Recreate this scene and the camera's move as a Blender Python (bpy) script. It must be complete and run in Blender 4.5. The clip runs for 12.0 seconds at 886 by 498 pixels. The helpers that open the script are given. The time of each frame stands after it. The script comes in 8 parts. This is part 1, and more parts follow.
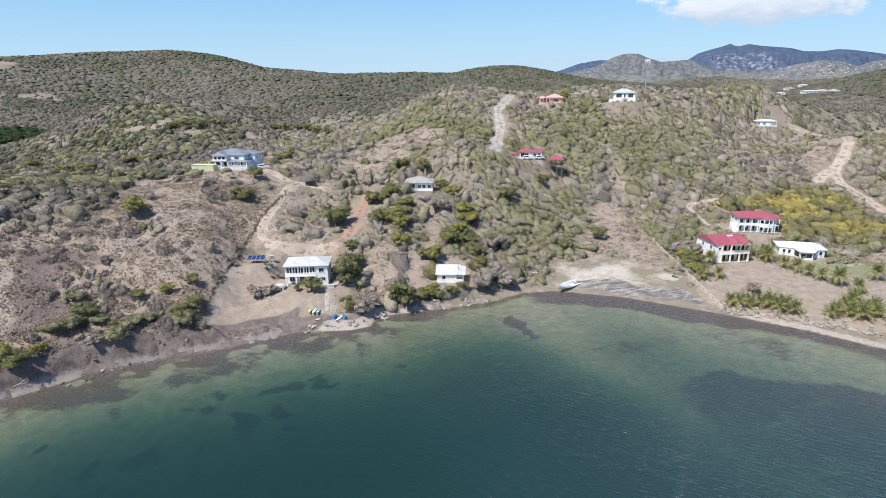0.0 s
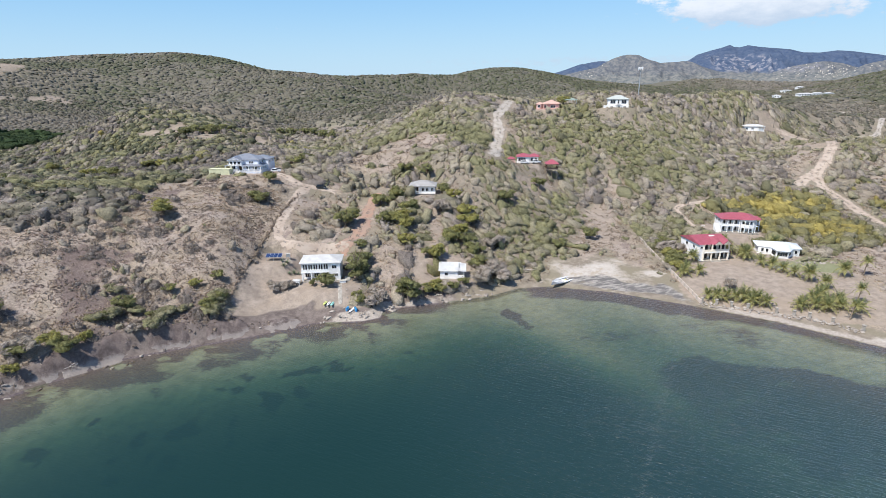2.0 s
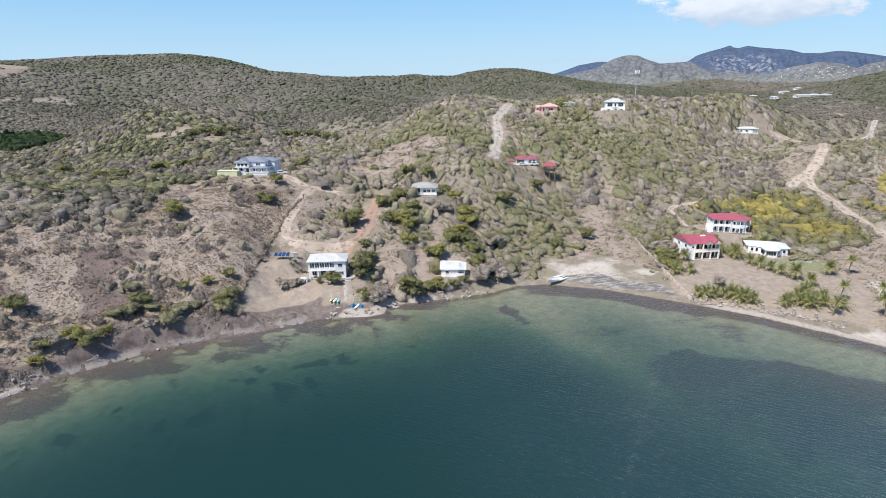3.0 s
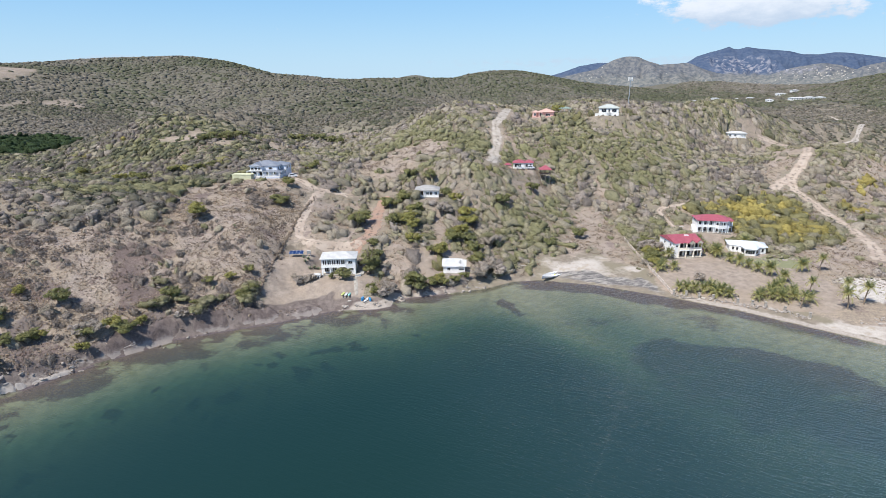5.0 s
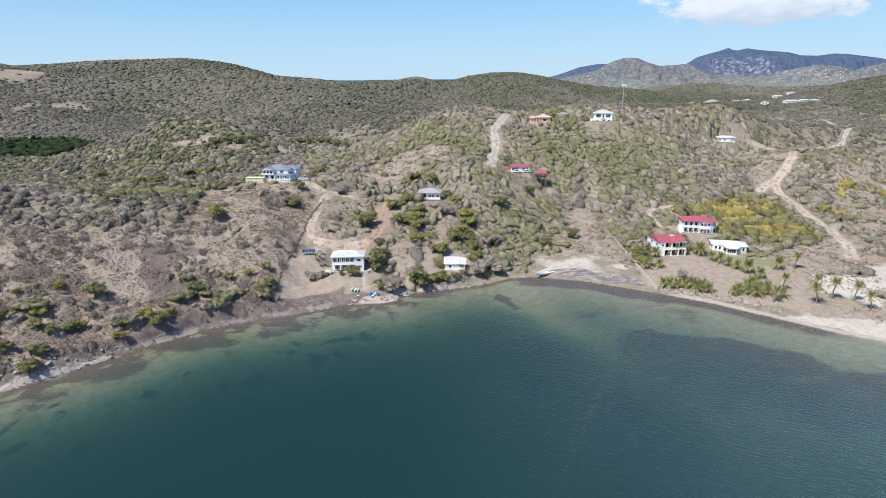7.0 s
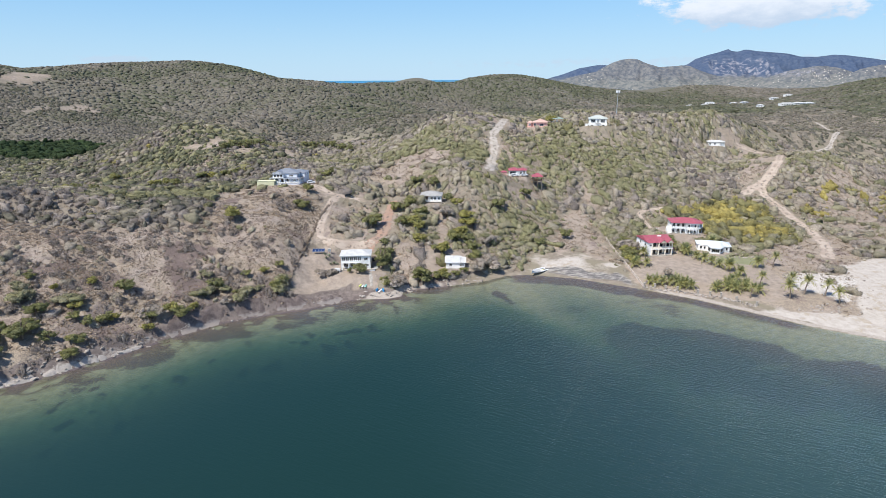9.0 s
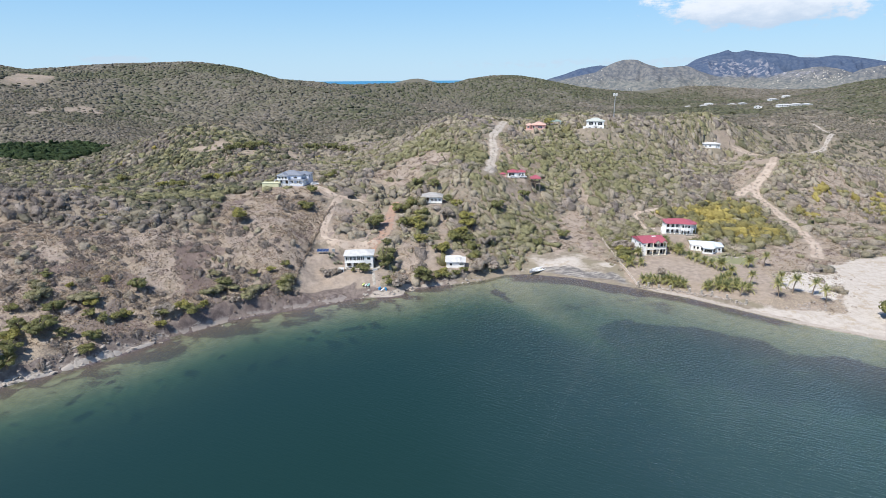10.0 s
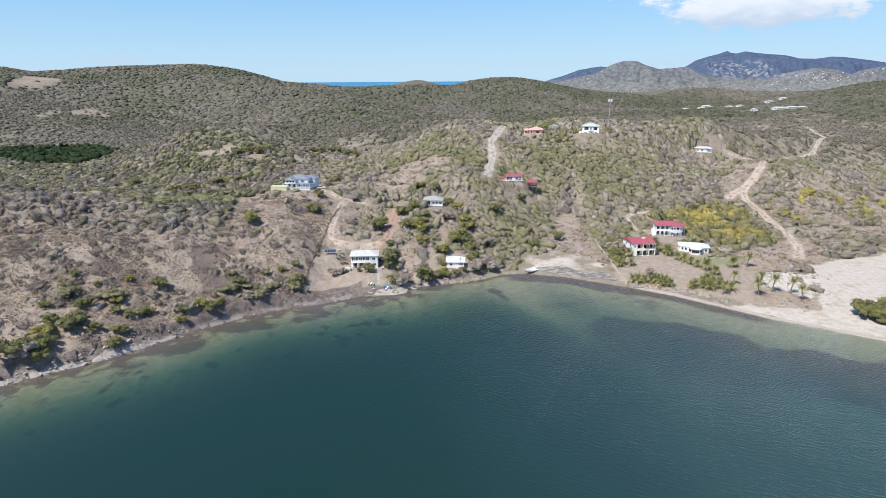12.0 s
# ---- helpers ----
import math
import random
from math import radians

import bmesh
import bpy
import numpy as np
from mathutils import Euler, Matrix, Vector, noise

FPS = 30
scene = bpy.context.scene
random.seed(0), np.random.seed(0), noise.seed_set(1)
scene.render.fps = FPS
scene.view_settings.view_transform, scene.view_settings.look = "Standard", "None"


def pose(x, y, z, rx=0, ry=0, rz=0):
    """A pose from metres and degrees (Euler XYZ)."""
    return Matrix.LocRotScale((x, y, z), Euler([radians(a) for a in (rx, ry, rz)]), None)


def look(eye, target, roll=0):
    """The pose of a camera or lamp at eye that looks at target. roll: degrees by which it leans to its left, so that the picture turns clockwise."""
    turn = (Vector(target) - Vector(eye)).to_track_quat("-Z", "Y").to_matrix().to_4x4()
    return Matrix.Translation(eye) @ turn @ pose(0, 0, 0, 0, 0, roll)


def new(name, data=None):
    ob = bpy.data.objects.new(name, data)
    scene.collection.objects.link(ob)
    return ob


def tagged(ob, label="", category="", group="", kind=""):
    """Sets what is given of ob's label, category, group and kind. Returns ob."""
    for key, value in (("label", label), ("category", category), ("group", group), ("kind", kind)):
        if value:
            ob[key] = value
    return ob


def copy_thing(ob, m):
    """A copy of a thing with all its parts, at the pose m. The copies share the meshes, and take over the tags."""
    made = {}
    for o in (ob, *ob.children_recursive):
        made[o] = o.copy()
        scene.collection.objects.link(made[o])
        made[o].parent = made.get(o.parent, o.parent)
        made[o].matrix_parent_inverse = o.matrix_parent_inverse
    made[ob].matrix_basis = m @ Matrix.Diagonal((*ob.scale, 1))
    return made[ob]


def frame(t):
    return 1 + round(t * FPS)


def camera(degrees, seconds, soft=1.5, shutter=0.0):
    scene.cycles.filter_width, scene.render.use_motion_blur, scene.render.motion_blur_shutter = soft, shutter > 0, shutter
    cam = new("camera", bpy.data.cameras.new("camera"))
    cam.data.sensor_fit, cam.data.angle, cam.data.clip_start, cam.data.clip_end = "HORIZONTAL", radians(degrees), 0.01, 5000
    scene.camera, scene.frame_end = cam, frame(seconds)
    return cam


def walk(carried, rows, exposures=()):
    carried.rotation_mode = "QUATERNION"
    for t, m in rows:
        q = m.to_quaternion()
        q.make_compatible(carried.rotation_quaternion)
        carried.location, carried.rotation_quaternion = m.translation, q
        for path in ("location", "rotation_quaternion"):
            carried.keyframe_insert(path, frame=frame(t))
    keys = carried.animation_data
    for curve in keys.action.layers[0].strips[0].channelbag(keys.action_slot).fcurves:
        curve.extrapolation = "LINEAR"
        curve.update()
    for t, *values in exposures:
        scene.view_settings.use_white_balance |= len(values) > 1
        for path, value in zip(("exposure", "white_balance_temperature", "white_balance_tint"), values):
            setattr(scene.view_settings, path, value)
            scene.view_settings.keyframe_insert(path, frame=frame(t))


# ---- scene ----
cam = camera(77.0, 12.0, soft=0.6)
# seconds, eye, tilt from straight down, turn, roll
PATH = [
    (0, (-0.48, 0.10, 60.63), 72.787, 2.864, -0.582),
    (1, (-0.49, -6.61, 62.46), 72.805, 2.882, -0.569),
    (2, (-0.46, -13.56, 64.33), 72.823, 2.900, -0.556),
    (3, (-0.41, -20.71, 66.22), 72.840, 2.918, -0.543),
    (4, (-0.33, -28.00, 68.13), 72.858, 2.936, -0.529),
    (5, (-0.23, -35.37, 70.07), 72.876, 2.954, -0.516),
    (6, (-0.10, -42.76, 72.04), 72.894, 2.972, -0.503),
    (7, (0.06, -50.11, 74.03), 72.912, 2.990, -0.490),
    (8, (0.24, -57.37, 76.05), 72.930, 3.008, -0.476),
    (9, (0.45, -64.49, 78.09), 72.948, 3.026, -0.463),
    (10, (0.69, -71.39, 80.16), 72.966, 3.044, -0.450),
    (11, (0.95, -78.04, 82.26), 72.984, 3.062, -0.437),
    (12, (1.24, -84.36, 84.38), 73.002, 3.080, -0.423),
]
walk(cam, [(t, Matrix.Translation(eye) @ pose(0, 0, 0, 0, 0, turn) @ pose(0, 0, 0, tilt) @ pose(0, 0, 0, 0, 0, roll)) for t, eye, tilt, turn, roll in PATH])

# ---- sky, sun ----
SUN_TO = Vector((-0.48, -0.47, 1.04)).normalized()   # towards the sun: to the west of the bay, behind the flight
sun_elevation = math.asin(SUN_TO.z)
sun_azimuth = math.atan2(SUN_TO.x, SUN_TO.y)

world = bpy.data.worlds.new("sky")
scene.world = world
world.use_nodes = True
wn, wl = world.node_tree.nodes, world.node_tree.links
wn.clear()
w_out = wn.new("ShaderNodeOutputWorld")
w_bg = wn.new("ShaderNodeBackground")
w_sky = wn.new("ShaderNodeTexSky")
w_sky.sky_type = "NISHITA"
w_sky.sun_disc = False
w_sky.sun_elevation = sun_elevation
w_sky.sun_rotation = sun_azimuth
w_sky.altitude = 60
w_sky.air_density, w_sky.dust_density, w_sky.ozone_density = 1.0, 0.0, 3.0
w_bg.inputs["Strength"].default_value = 0.122
wl.new(w_bg.outputs[0], w_out.inputs[0])


def wmath(op, a, b=None, c=None):
    n = wn.new("ShaderNodeMath")
    n.operation = op
    for i, v in enumerate((a, b, c)):
        if v is None:
            continue
        if isinstance(v, (int, float)):
            n.inputs[i].default_value = v
        else:
            wl.new(v, n.inputs[i])
    return n.outputs[0]


# fair-weather clouds: one bank over the far mountains, small puffs low over the sea
w_co = wn.new("ShaderNodeTexCoord")
w_sep = wn.new("ShaderNodeSeparateXYZ")
wl.new(w_co.outputs["Generated"], w_sep.inputs[0])
az = wmath("ARCTAN2", w_sep.outputs[0], w_sep.outputs[1])
el = wmath("ARCSINE", w_sep.outputs[2])
w_map = wn.new("ShaderNodeCombineXYZ")
wl.new(wmath("MULTIPLY", az, 1.0), w_map.inputs[0])
wl.new(wmath("MULTIPLY", el, 2.2), w_map.inputs[1])


def cloud_noise(scale, detail, rough):
    n = wn.new("ShaderNodeTexNoise")
    n.inputs["Scale"].default_value = scale
    n.inputs["Detail"].default_value = detail
    n.inputs["Roughness"].default_value = rough
    wl.new(w_map.outputs[0], n.inputs["Vector"])
    return n.outputs[0]


def bump_at(a0, wa, e0, we):
    u = wmath("DIVIDE", wmath("SUBTRACT", az, a0), wa)
    v = wmath("DIVIDE", wmath("SUBTRACT", el, e0), we)
    r = wmath("ADD", wmath("MULTIPLY", u, u), wmath("MULTIPLY", v, v))
    return wmath("POWER", 2.718, wmath("MULTIPLY", r, -1.0))


def stepped(v, lo, hi):
    n = wn.new("ShaderNodeMapRange")
    n.interpolation_type = "SMOOTHSTEP"
    wl.new(v, n.inputs["Value"])
    n.inputs["From Min"].default_value, n.inputs["From Max"].default_value = lo, hi
    return n.outputs["Result"]


billow = cloud_noise(26, 8, 0.62)
bank = wmath("ADD", wmath("MULTIPLY", bump_at(0.43, 0.11, 0.089, 0.021), 1.15), bump_at(0.47, 0.19, 0.126, 0.030))
bank = stepped(wmath("ADD", bank, wmath("MULTIPLY", wmath("SUBTRACT", billow, 0.5), 1.8)), 0.33, 0.70)
low = wmath("ADD", wmath("MULTIPLY", bump_at(-0.56, 0.06, 0.030, 0.008), 1.5), bump_at(0.30, 0.5, 0.022, 0.012))
puffs = wmath("MULTIPLY", stepped(wmath("ADD", wmath("MULTIPLY", low, 0.5), wmath("SUBTRACT", cloud_noise(60, 6, 0.6), 0.5)), 0.28, 0.62), 0.5)
cover = wmath("MINIMUM", wmath("ADD", bank, puffs), 1.0)
w_mix = wn.new("ShaderNodeMix")
w_mix.data_type = "RGBA"
wl.new(wmath("MULTIPLY", cover, 0.85), w_mix.inputs[0])
w_haze = wn.new("ShaderNodeMix")     # the humid air low over the sea
w_haze.data_type = "RGBA"
wl.new(wmath("MULTIPLY", stepped(el, 0.42, -0.02), 0.9), w_haze.inputs[0])
w_tint = wn.new("ShaderNodeMix")
w_tint.data_type, w_tint.blend_type = "RGBA", "MULTIPLY"
w_tint.inputs[0].default_value = 1.0
wl.new(w_sky.outputs[0], w_tint.inputs[6])
w_tint.inputs[7].default_value = (0.86, 0.98, 1.12, 1)
wl.new(w_tint.outputs[2], w_haze.inputs[6])
w_band = wn.new("ShaderNodeMix")
w_band.data_type = "RGBA"
wl.new(stepped(el, 0.0, 0.16), w_band.inputs[0])
w_band.inputs[6].default_value = (3.3, 4.9, 6.4, 1)
w_band.inputs[7].default_value = (1.9, 3.9, 6.1, 1)
wl.new(w_band.outputs[2], w_haze.inputs[7])
wl.new(w_haze.outputs[2], w_mix.inputs[6])
w_cc = wn.new("ShaderNodeMix")
w_cc.data_type = "RGBA"
wl.new(stepped(wmath("ADD", el, wmath("MULTIPLY", billow, 0.05)), 0.095, 0.135), w_cc.inputs[0])
w_cc.inputs[6].default_value = (4.0, 4.7, 5.8, 1)
w_cc.inputs[7].default_value = (6.5, 6.7, 7.2, 1)
wl.new(w_cc.outputs[2], w_mix.inputs[7])
wl.new(w_mix.outputs[2], w_bg.inputs["Color"])

sun = new("sun", bpy.data.lights.new("sun", "SUN"))
sun.data.energy = 5.0
sun.data.angle = radians(0.53)
sun.data.color = (1.0, 0.955, 0.88)
sun.matrix_world = look(SUN_TO * 100, (0, 0, 0))
scene.view_settings.exposure = 0.25

# ---- materials ----
def nodes_of(name):
    m = bpy.data.materials.new(name)
    m.use_nodes = True
    t = m.node_tree
    return m, t.nodes, t.links, t.nodes["Principled BSDF"]


def noise_node(n, l, scale, detail=4, rough=0.55, vector=None, stretch=None):
    k = n.new("ShaderNodeTexNoise")
    k.inputs["Scale"].default_value = scale
    k.inputs["Detail"].default_value = detail
    k.inputs["Roughness"].default_value = rough
    if vector is not None:
        if stretch:
            mp = n.new("ShaderNodeMapping")
            mp.inputs["Scale"].default_value = stretch
            l.new(vector, mp.inputs[0])
            vector = mp.outputs[0]
        l.new(vector, k.inputs["Vector"])
    return k.outputs[0]


def mixed(n, l, fac, a, b, blend="MIX"):
    k = n.new("ShaderNodeMix")
    k.data_type, k.blend_type = "RGBA", blend
    for i, v in ((0, fac), (6, a), (7, b)):
        if isinstance(v, (int, float)):
            k.inputs[i].default_value = v
        elif isinstance(v, tuple):
            k.inputs[i].default_value = (*v, 1)
        else:
            l.new(v, k.inputs[i])
    return k.outputs[2]


def calc(n, l, op, a, b=0.0):
    k = n.new("ShaderNodeMath")
    k.operation = op
    for i, v in enumerate((a, b)):
        if isinstance(v, (int, float)):
            k.inputs[i].default_value = v
        else:
            l.new(v, k.inputs[i])
    return k.outputs[0]


def ranged(n, l, v, lo, hi, to_lo=0.0, to_hi=1.0):
    k = n.new("ShaderNodeMapRange")
    k.interpolation_type = "SMOOTHSTEP"
    l.new(v, k.inputs["Value"])
    for key, x in (("From Min", lo), ("From Max", hi), ("To Min", to_lo), ("To Max", to_hi)):
        k.inputs[key].default_value = x
    return k.outputs["Result"]


def bumped(n, l, bsdf, height, strength, distance):
    k = n.new("ShaderNodeBump")
    k.inputs["Strength"].default_value, k.inputs["Distance"].default_value = strength, distance
    l.new(height, k.inputs["Height"])
    l.new(k.outputs[0], bsdf.inputs["Normal"])


def surface(name, c1, c2, scale=1.5, rough=0.7, bump=0.2, metal=0.0, fine=18.0, spec=0.4):
    """A weathered surface: broad stains from c1 to c2, fine grain, small relief."""
    m, n, l, b = nodes_of(name)
    pos = n.new("ShaderNodeNewGeometry").outputs["Position"]
    broad = noise_node(n, l, scale, 5, 0.6, pos)
    grain = noise_node(n, l, fine, 3, 0.6, pos)
    col = mixed(n, l, ranged(n, l, broad, 0.35, 0.68), c1, c2)
    col = mixed(n, l, 0.5, col, mixed(n, l, grain, (0.72, 0.72, 0.72), (1.25, 1.25, 1.25)), "MULTIPLY")
    l.new(col, b.inputs["Base Color"])
    l.new(ranged(n, l, broad, 0.3, 0.7, max(rough - 0.12, 0.02), min(rough + 0.1, 1)), b.inputs["Roughness"])
    b.inputs["Metallic"].default_value = metal
    b.inputs["Specular IOR Level"].default_value = spec
    if bump:
        bumped(n, l, b, grain, bump, 0.03)
    return m


WHITE_WALL = surface("white_render", (0.86, 0.85, 0.83), (0.76, 0.745, 0.71), 0.9, 0.8)
CREAM_WALL = surface("cream_render", (0.87, 0.79, 0.67), (0.80, 0.72, 0.60), 0.9, 0.8)
BLUE_WALL = surface("pale_blue_board", (0.76, 0.79, 0.86), (0.70, 0.73, 0.80), 0.9, 0.7)
PINK_WALL = surface("pink_render", (0.66, 0.42, 0.37), (0.60, 0.37, 0.32), 0.9, 0.8)
TRIM_WHITE = surface("white_paint", (0.86, 0.86, 0.85), (0.78, 0.78, 0.76), 1.2, 0.55, 0.1)
ROOF_RED = surface("red_sheet_roof", (0.37, 0.096, 0.126), (0.315, 0.083, 0.107), 0.8, 0.5, 0.15)
ROOF_PALE_BLUE = surface("pale_blue_roof", (0.64, 0.67, 0.70), (0.56, 0.59, 0.62), 0.7, 0.5, 0.15)
ROOF_WHITE = surface("white_sheet_roof", (0.55, 0.545, 0.53), (0.46, 0.455, 0.44), 0.7, 0.65, 0.15)
ROOF_GREY = surface("grey_sheet_roof", (0.235, 0.255, 0.29), (0.20, 0.215, 0.25), 0.7, 0.45, 0.15)
ROOF_SALMON = surface("salmon_roof", (0.62, 0.41, 0.34), (0.54, 0.35, 0.29), 0.7, 0.6, 0.15)
ROOF_GREEN = surface("pale_green_roof", (0.46, 0.485, 0.455), (0.40, 0.425, 0.395), 0.7, 0.75, 0.15)
WALL_BLOCK = surface("tan_block_wall", (0.60, 0.52, 0.45), (0.48, 0.40, 0.34), 0.9, 0.85, 0.4)
ROOF_DULL = surface("weathered_sheet_roof", (0.37, 0.36, 0.345), (0.30, 0.29, 0.275), 0.7, 0.7, 0.15)
ROOF_SAGE = surface("sage_green_roof", (0.27, 0.345, 0.30), (0.23, 0.295, 0.255), 0.7, 0.7, 0.15)
STONE = surface("coral_stone", (0.42, 0.38, 0.33), (0.28, 0.25, 0.21), 1.2, 0.9, 0.6)
CONCRETE = surface("concrete", (0.50, 0.47, 0.43), (0.38, 0.36, 0.32), 0.9, 0.85, 0.3)
WOOD_DARK = surface("dark_wood", (0.10, 0.065, 0.04), (0.07, 0.045, 0.03), 2.0, 0.7, 0.3)
WOOD_GREY = surface("grey_weathered_wood", (0.26, 0.22, 0.18), (0.19, 0.16, 0.13), 2.0, 0.85, 0.3)
STEEL = surface("galvanised_steel", (0.55, 0.56, 0.57), (0.42, 0.43, 0.44), 1.0, 0.45, 0.1, 0.7)
RUBBER = surface("black_rubber", (0.02, 0.02, 0.02), (0.03, 0.03, 0.03), 4.0, 0.85, 0.1)
CAR_WHITE = surface("white_car_paint", (0.75, 0.76, 0.77), (0.70, 0.71, 0.72), 1.0, 0.25, 0)
CAR_BLACK = surface("black_car_paint", (0.02, 0.021, 0.023), (0.03, 0.03, 0.03), 1.0, 0.25, 0)
GELCOAT = surface("white_gelcoat", (0.86, 0.86, 0.85), (0.80, 0.79, 0.77), 0.8, 0.4, 0.05)
BLUE_PLASTIC = surface("blue_plastic", (0.03, 0.22, 0.48), (0.04, 0.26, 0.5), 2.0, 0.45, 0.05)
YELLOW_PLASTIC = surface("pale_yellow_plastic", (0.62, 0.68, 0.22), (0.55, 0.6, 0.2), 2.0, 0.45, 0.05)
TURQUOISE_PLASTIC = surface("turquoise_plastic", (0.3, 0.62, 0.55), (0.28, 0.55, 0.5), 2.0, 0.45, 0.05)
GREEN_PAINT = surface("pale_green_paint", (0.62, 0.62, 0.42), (0.54, 0.54, 0.36), 0.8, 0.8, 0.2)
BARK = surface("grey_bark", (0.19, 0.15, 0.115), (0.12, 0.095, 0.075), 3.0, 0.9, 0.6)
PALM_BARK = surface("palm_bark", (0.27, 0.21, 0.15), (0.17, 0.13, 0.10), 3.0, 0.9, 0.6)
ROCK_PALE = surface("pale_shore_rock", (0.40, 0.355, 0.31), (0.22, 0.19, 0.165), 0.6, 0.9, 0.8, 0, 6)
ROCK_DARK = surface("dark_shore_rock", (0.15, 0.12, 0.10), (0.09, 0.07, 0.06), 0.7, 0.85, 0.8, 0, 6)
DIRT_ROAD = surface("tan_dirt", (0.445, 0.365, 0.295), (0.345, 0.275, 0.22), 0.25, 0.95, 0.5, 0, 3.0)
RED_DIRT = surface("red_dirt", (0.34, 0.21, 0.15), (0.32, 0.235, 0.185), 0.25, 0.95, 0.5, 0, 3.0)
GRAVEL_ROAD = surface("pale_gravel", (0.44, 0.39, 0.335), (0.33, 0.29, 0.245), 0.25, 0.95, 0.5, 0, 3.0)

m, n, l, b = nodes_of("window_glass")
b.inputs["Base Color"].default_value = (0.02, 0.024, 0.03, 1)
b.inputs["Roughness"].default_value = 0.08
b.inputs["Specular IOR Level"].default_value = 0.6
GLASS = m

m, n, l, b = nodes_of("solar_cell")
pos = n.new("ShaderNodeTexCoord").outputs["Object"]
br = n.new("ShaderNodeTexBrick")
br.offset = 0.0
br.inputs["Scale"].default_value = 6.0
br.inputs["Mortar Size"].default_value = 0.03
br.inputs["Brick Width"].default_value = 1.0
br.inputs["Row Height"].default_value = 1.0
br.inputs["Color1"].default_value = (0.012, 0.03, 0.10, 1)
br.inputs["Color2"].default_value = (0.016, 0.04, 0.12, 1)
br.inputs["Mortar"].default_value = (0.16, 0.2, 0.28, 1)
l.new(pos, br.inputs["Vector"])
l.new(br.outputs[0], b.inputs["Base Color"])
b.inputs["Roughness"].default_value = 0.18
SOLAR = m


def foliage(name, low, mid, high, light=0.22, tufts=2.4):
    """Leaves: colour runs from low over mid to high with each plant's tint; single leaves differ a little."""
    m, n, l, b = nodes_of(name)
    at = n.new("ShaderNodeAttribute")
    at.attribute_name = "tint"
    ramp = n.new("ShaderNodeValToRGB")
    e = ramp.color_ramp.elements
    e[0].color, e[1].color = (*low, 1), (*high, 1)
    k = e.new(0.5)
    k.color = (*mid, 1)
    l.new(at.outputs["Fac"], ramp.inputs[0])
    rnd = n.new("ShaderNodeNewGeometry").outputs["Random Per Island"]
    col = mixed(n, l, 1.0, ramp.outputs[0], mixed(n, l, rnd, (0.80, 0.80, 0.80), (1.22, 1.21, 1.18)), "MULTIPLY")
    place = n.new("ShaderNodeNewGeometry").outputs["Position"]
    tuft = noise_node(n, l, tufts, 4, 0.7, place)
    col = mixed(n, l, 1.0, col, mixed(n, l, ranged(n, l, tuft, 0.3, 0.7), (0.64, 0.64, 0.65), (1.36, 1.36, 1.34)), "MULTIPLY")
    bumped(n, l, b, tuft, 1.0 if tufts > 1 else 0.5, 0.5)
    l.new(col, b.inputs["Base Color"])
    b.inputs["Roughness"].default_value = 0.75
    b.inputs["Specular IOR Level"].default_value = 0.2
    tr = n.new("ShaderNodeBsdfTranslucent")
    l.new(col, tr.inputs[0])
    mx = n.new("ShaderNodeMixShader")
    mx.inputs[0].default_value = light
    l.new(b.outputs[0], mx.inputs[1])
    l.new(tr.outputs[0], mx.inputs[2])
    l.new(mx.outputs[0], n["Material Output"].inputs[0])
    return m


LEAF_SCRUB = foliage("scrub_leaf", (0.395, 0.342, 0.302), (0.385, 0.338, 0.270), (0.27, 0.260, 0.145), 0.26)
TWIG_GREY = foliage("grey_twig", (0.215, 0.188, 0.168), (0.30, 0.257, 0.226), (0.40, 0.347, 0.308), 0.25)
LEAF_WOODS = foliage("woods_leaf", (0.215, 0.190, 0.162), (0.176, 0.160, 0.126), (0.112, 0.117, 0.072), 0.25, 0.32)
LEAF_TREE = foliage("tree_leaf", (0.18, 0.185, 0.105), (0.26, 0.262, 0.12), (0.39, 0.365, 0.13), 0.42)
LEAF_YELLOW = foliage("yellow_leaf", (0.21, 0.202, 0.125), (0.30, 0.275, 0.125), (0.46, 0.382, 0.130), 0.3)
LEAF_DARK = foliage("mangrove_leaf", (0.025, 0.045, 0.018), (0.035, 0.06, 0.022), (0.05, 0.075, 0.028))
LEAF_PALM = foliage("palm_leaf", (0.24, 0.265, 0.125), (0.37, 0.375, 0.165), (0.56, 0.50, 0.21), 0.45)



def straw_colour(n, l, pos):
    """Dry grass: straw and grey-brown drifts, dark scorched patches, tufts."""
    grain = noise_node(n, l, 2.6, 4, 0.65, pos)
    patch = noise_node(n, l, 0.45, 5, 0.65, pos)
    c = mixed(n, l, ranged(n, l, patch, 0.3, 0.7), (0.252, 0.206, 0.164), (0.332, 0.272, 0.210))
    c = mixed(n, l, ranged(n, l, noise_node(n, l, 0.10, 5, 0.65, pos), 0.46, 0.62), c, mixed(n, l, patch, (0.27, 0.220, 0.185), (0.38, 0.318, 0.268)))
    c = mixed(n, l, ranged(n, l, noise_node(n, l, 0.16, 6, 0.72, pos, (1.0, 0.55, 1)), 0.54, 0.63, 0.0, 0.75), c, (0.20, 0.155, 0.137))
    return mixed(n, l, 0.7, c, mixed(n, l, ranged(n, l, grain, 0.3, 0.7), (0.68, 0.68, 0.68), (1.3, 1.3, 1.28)), "MULTIPLY")


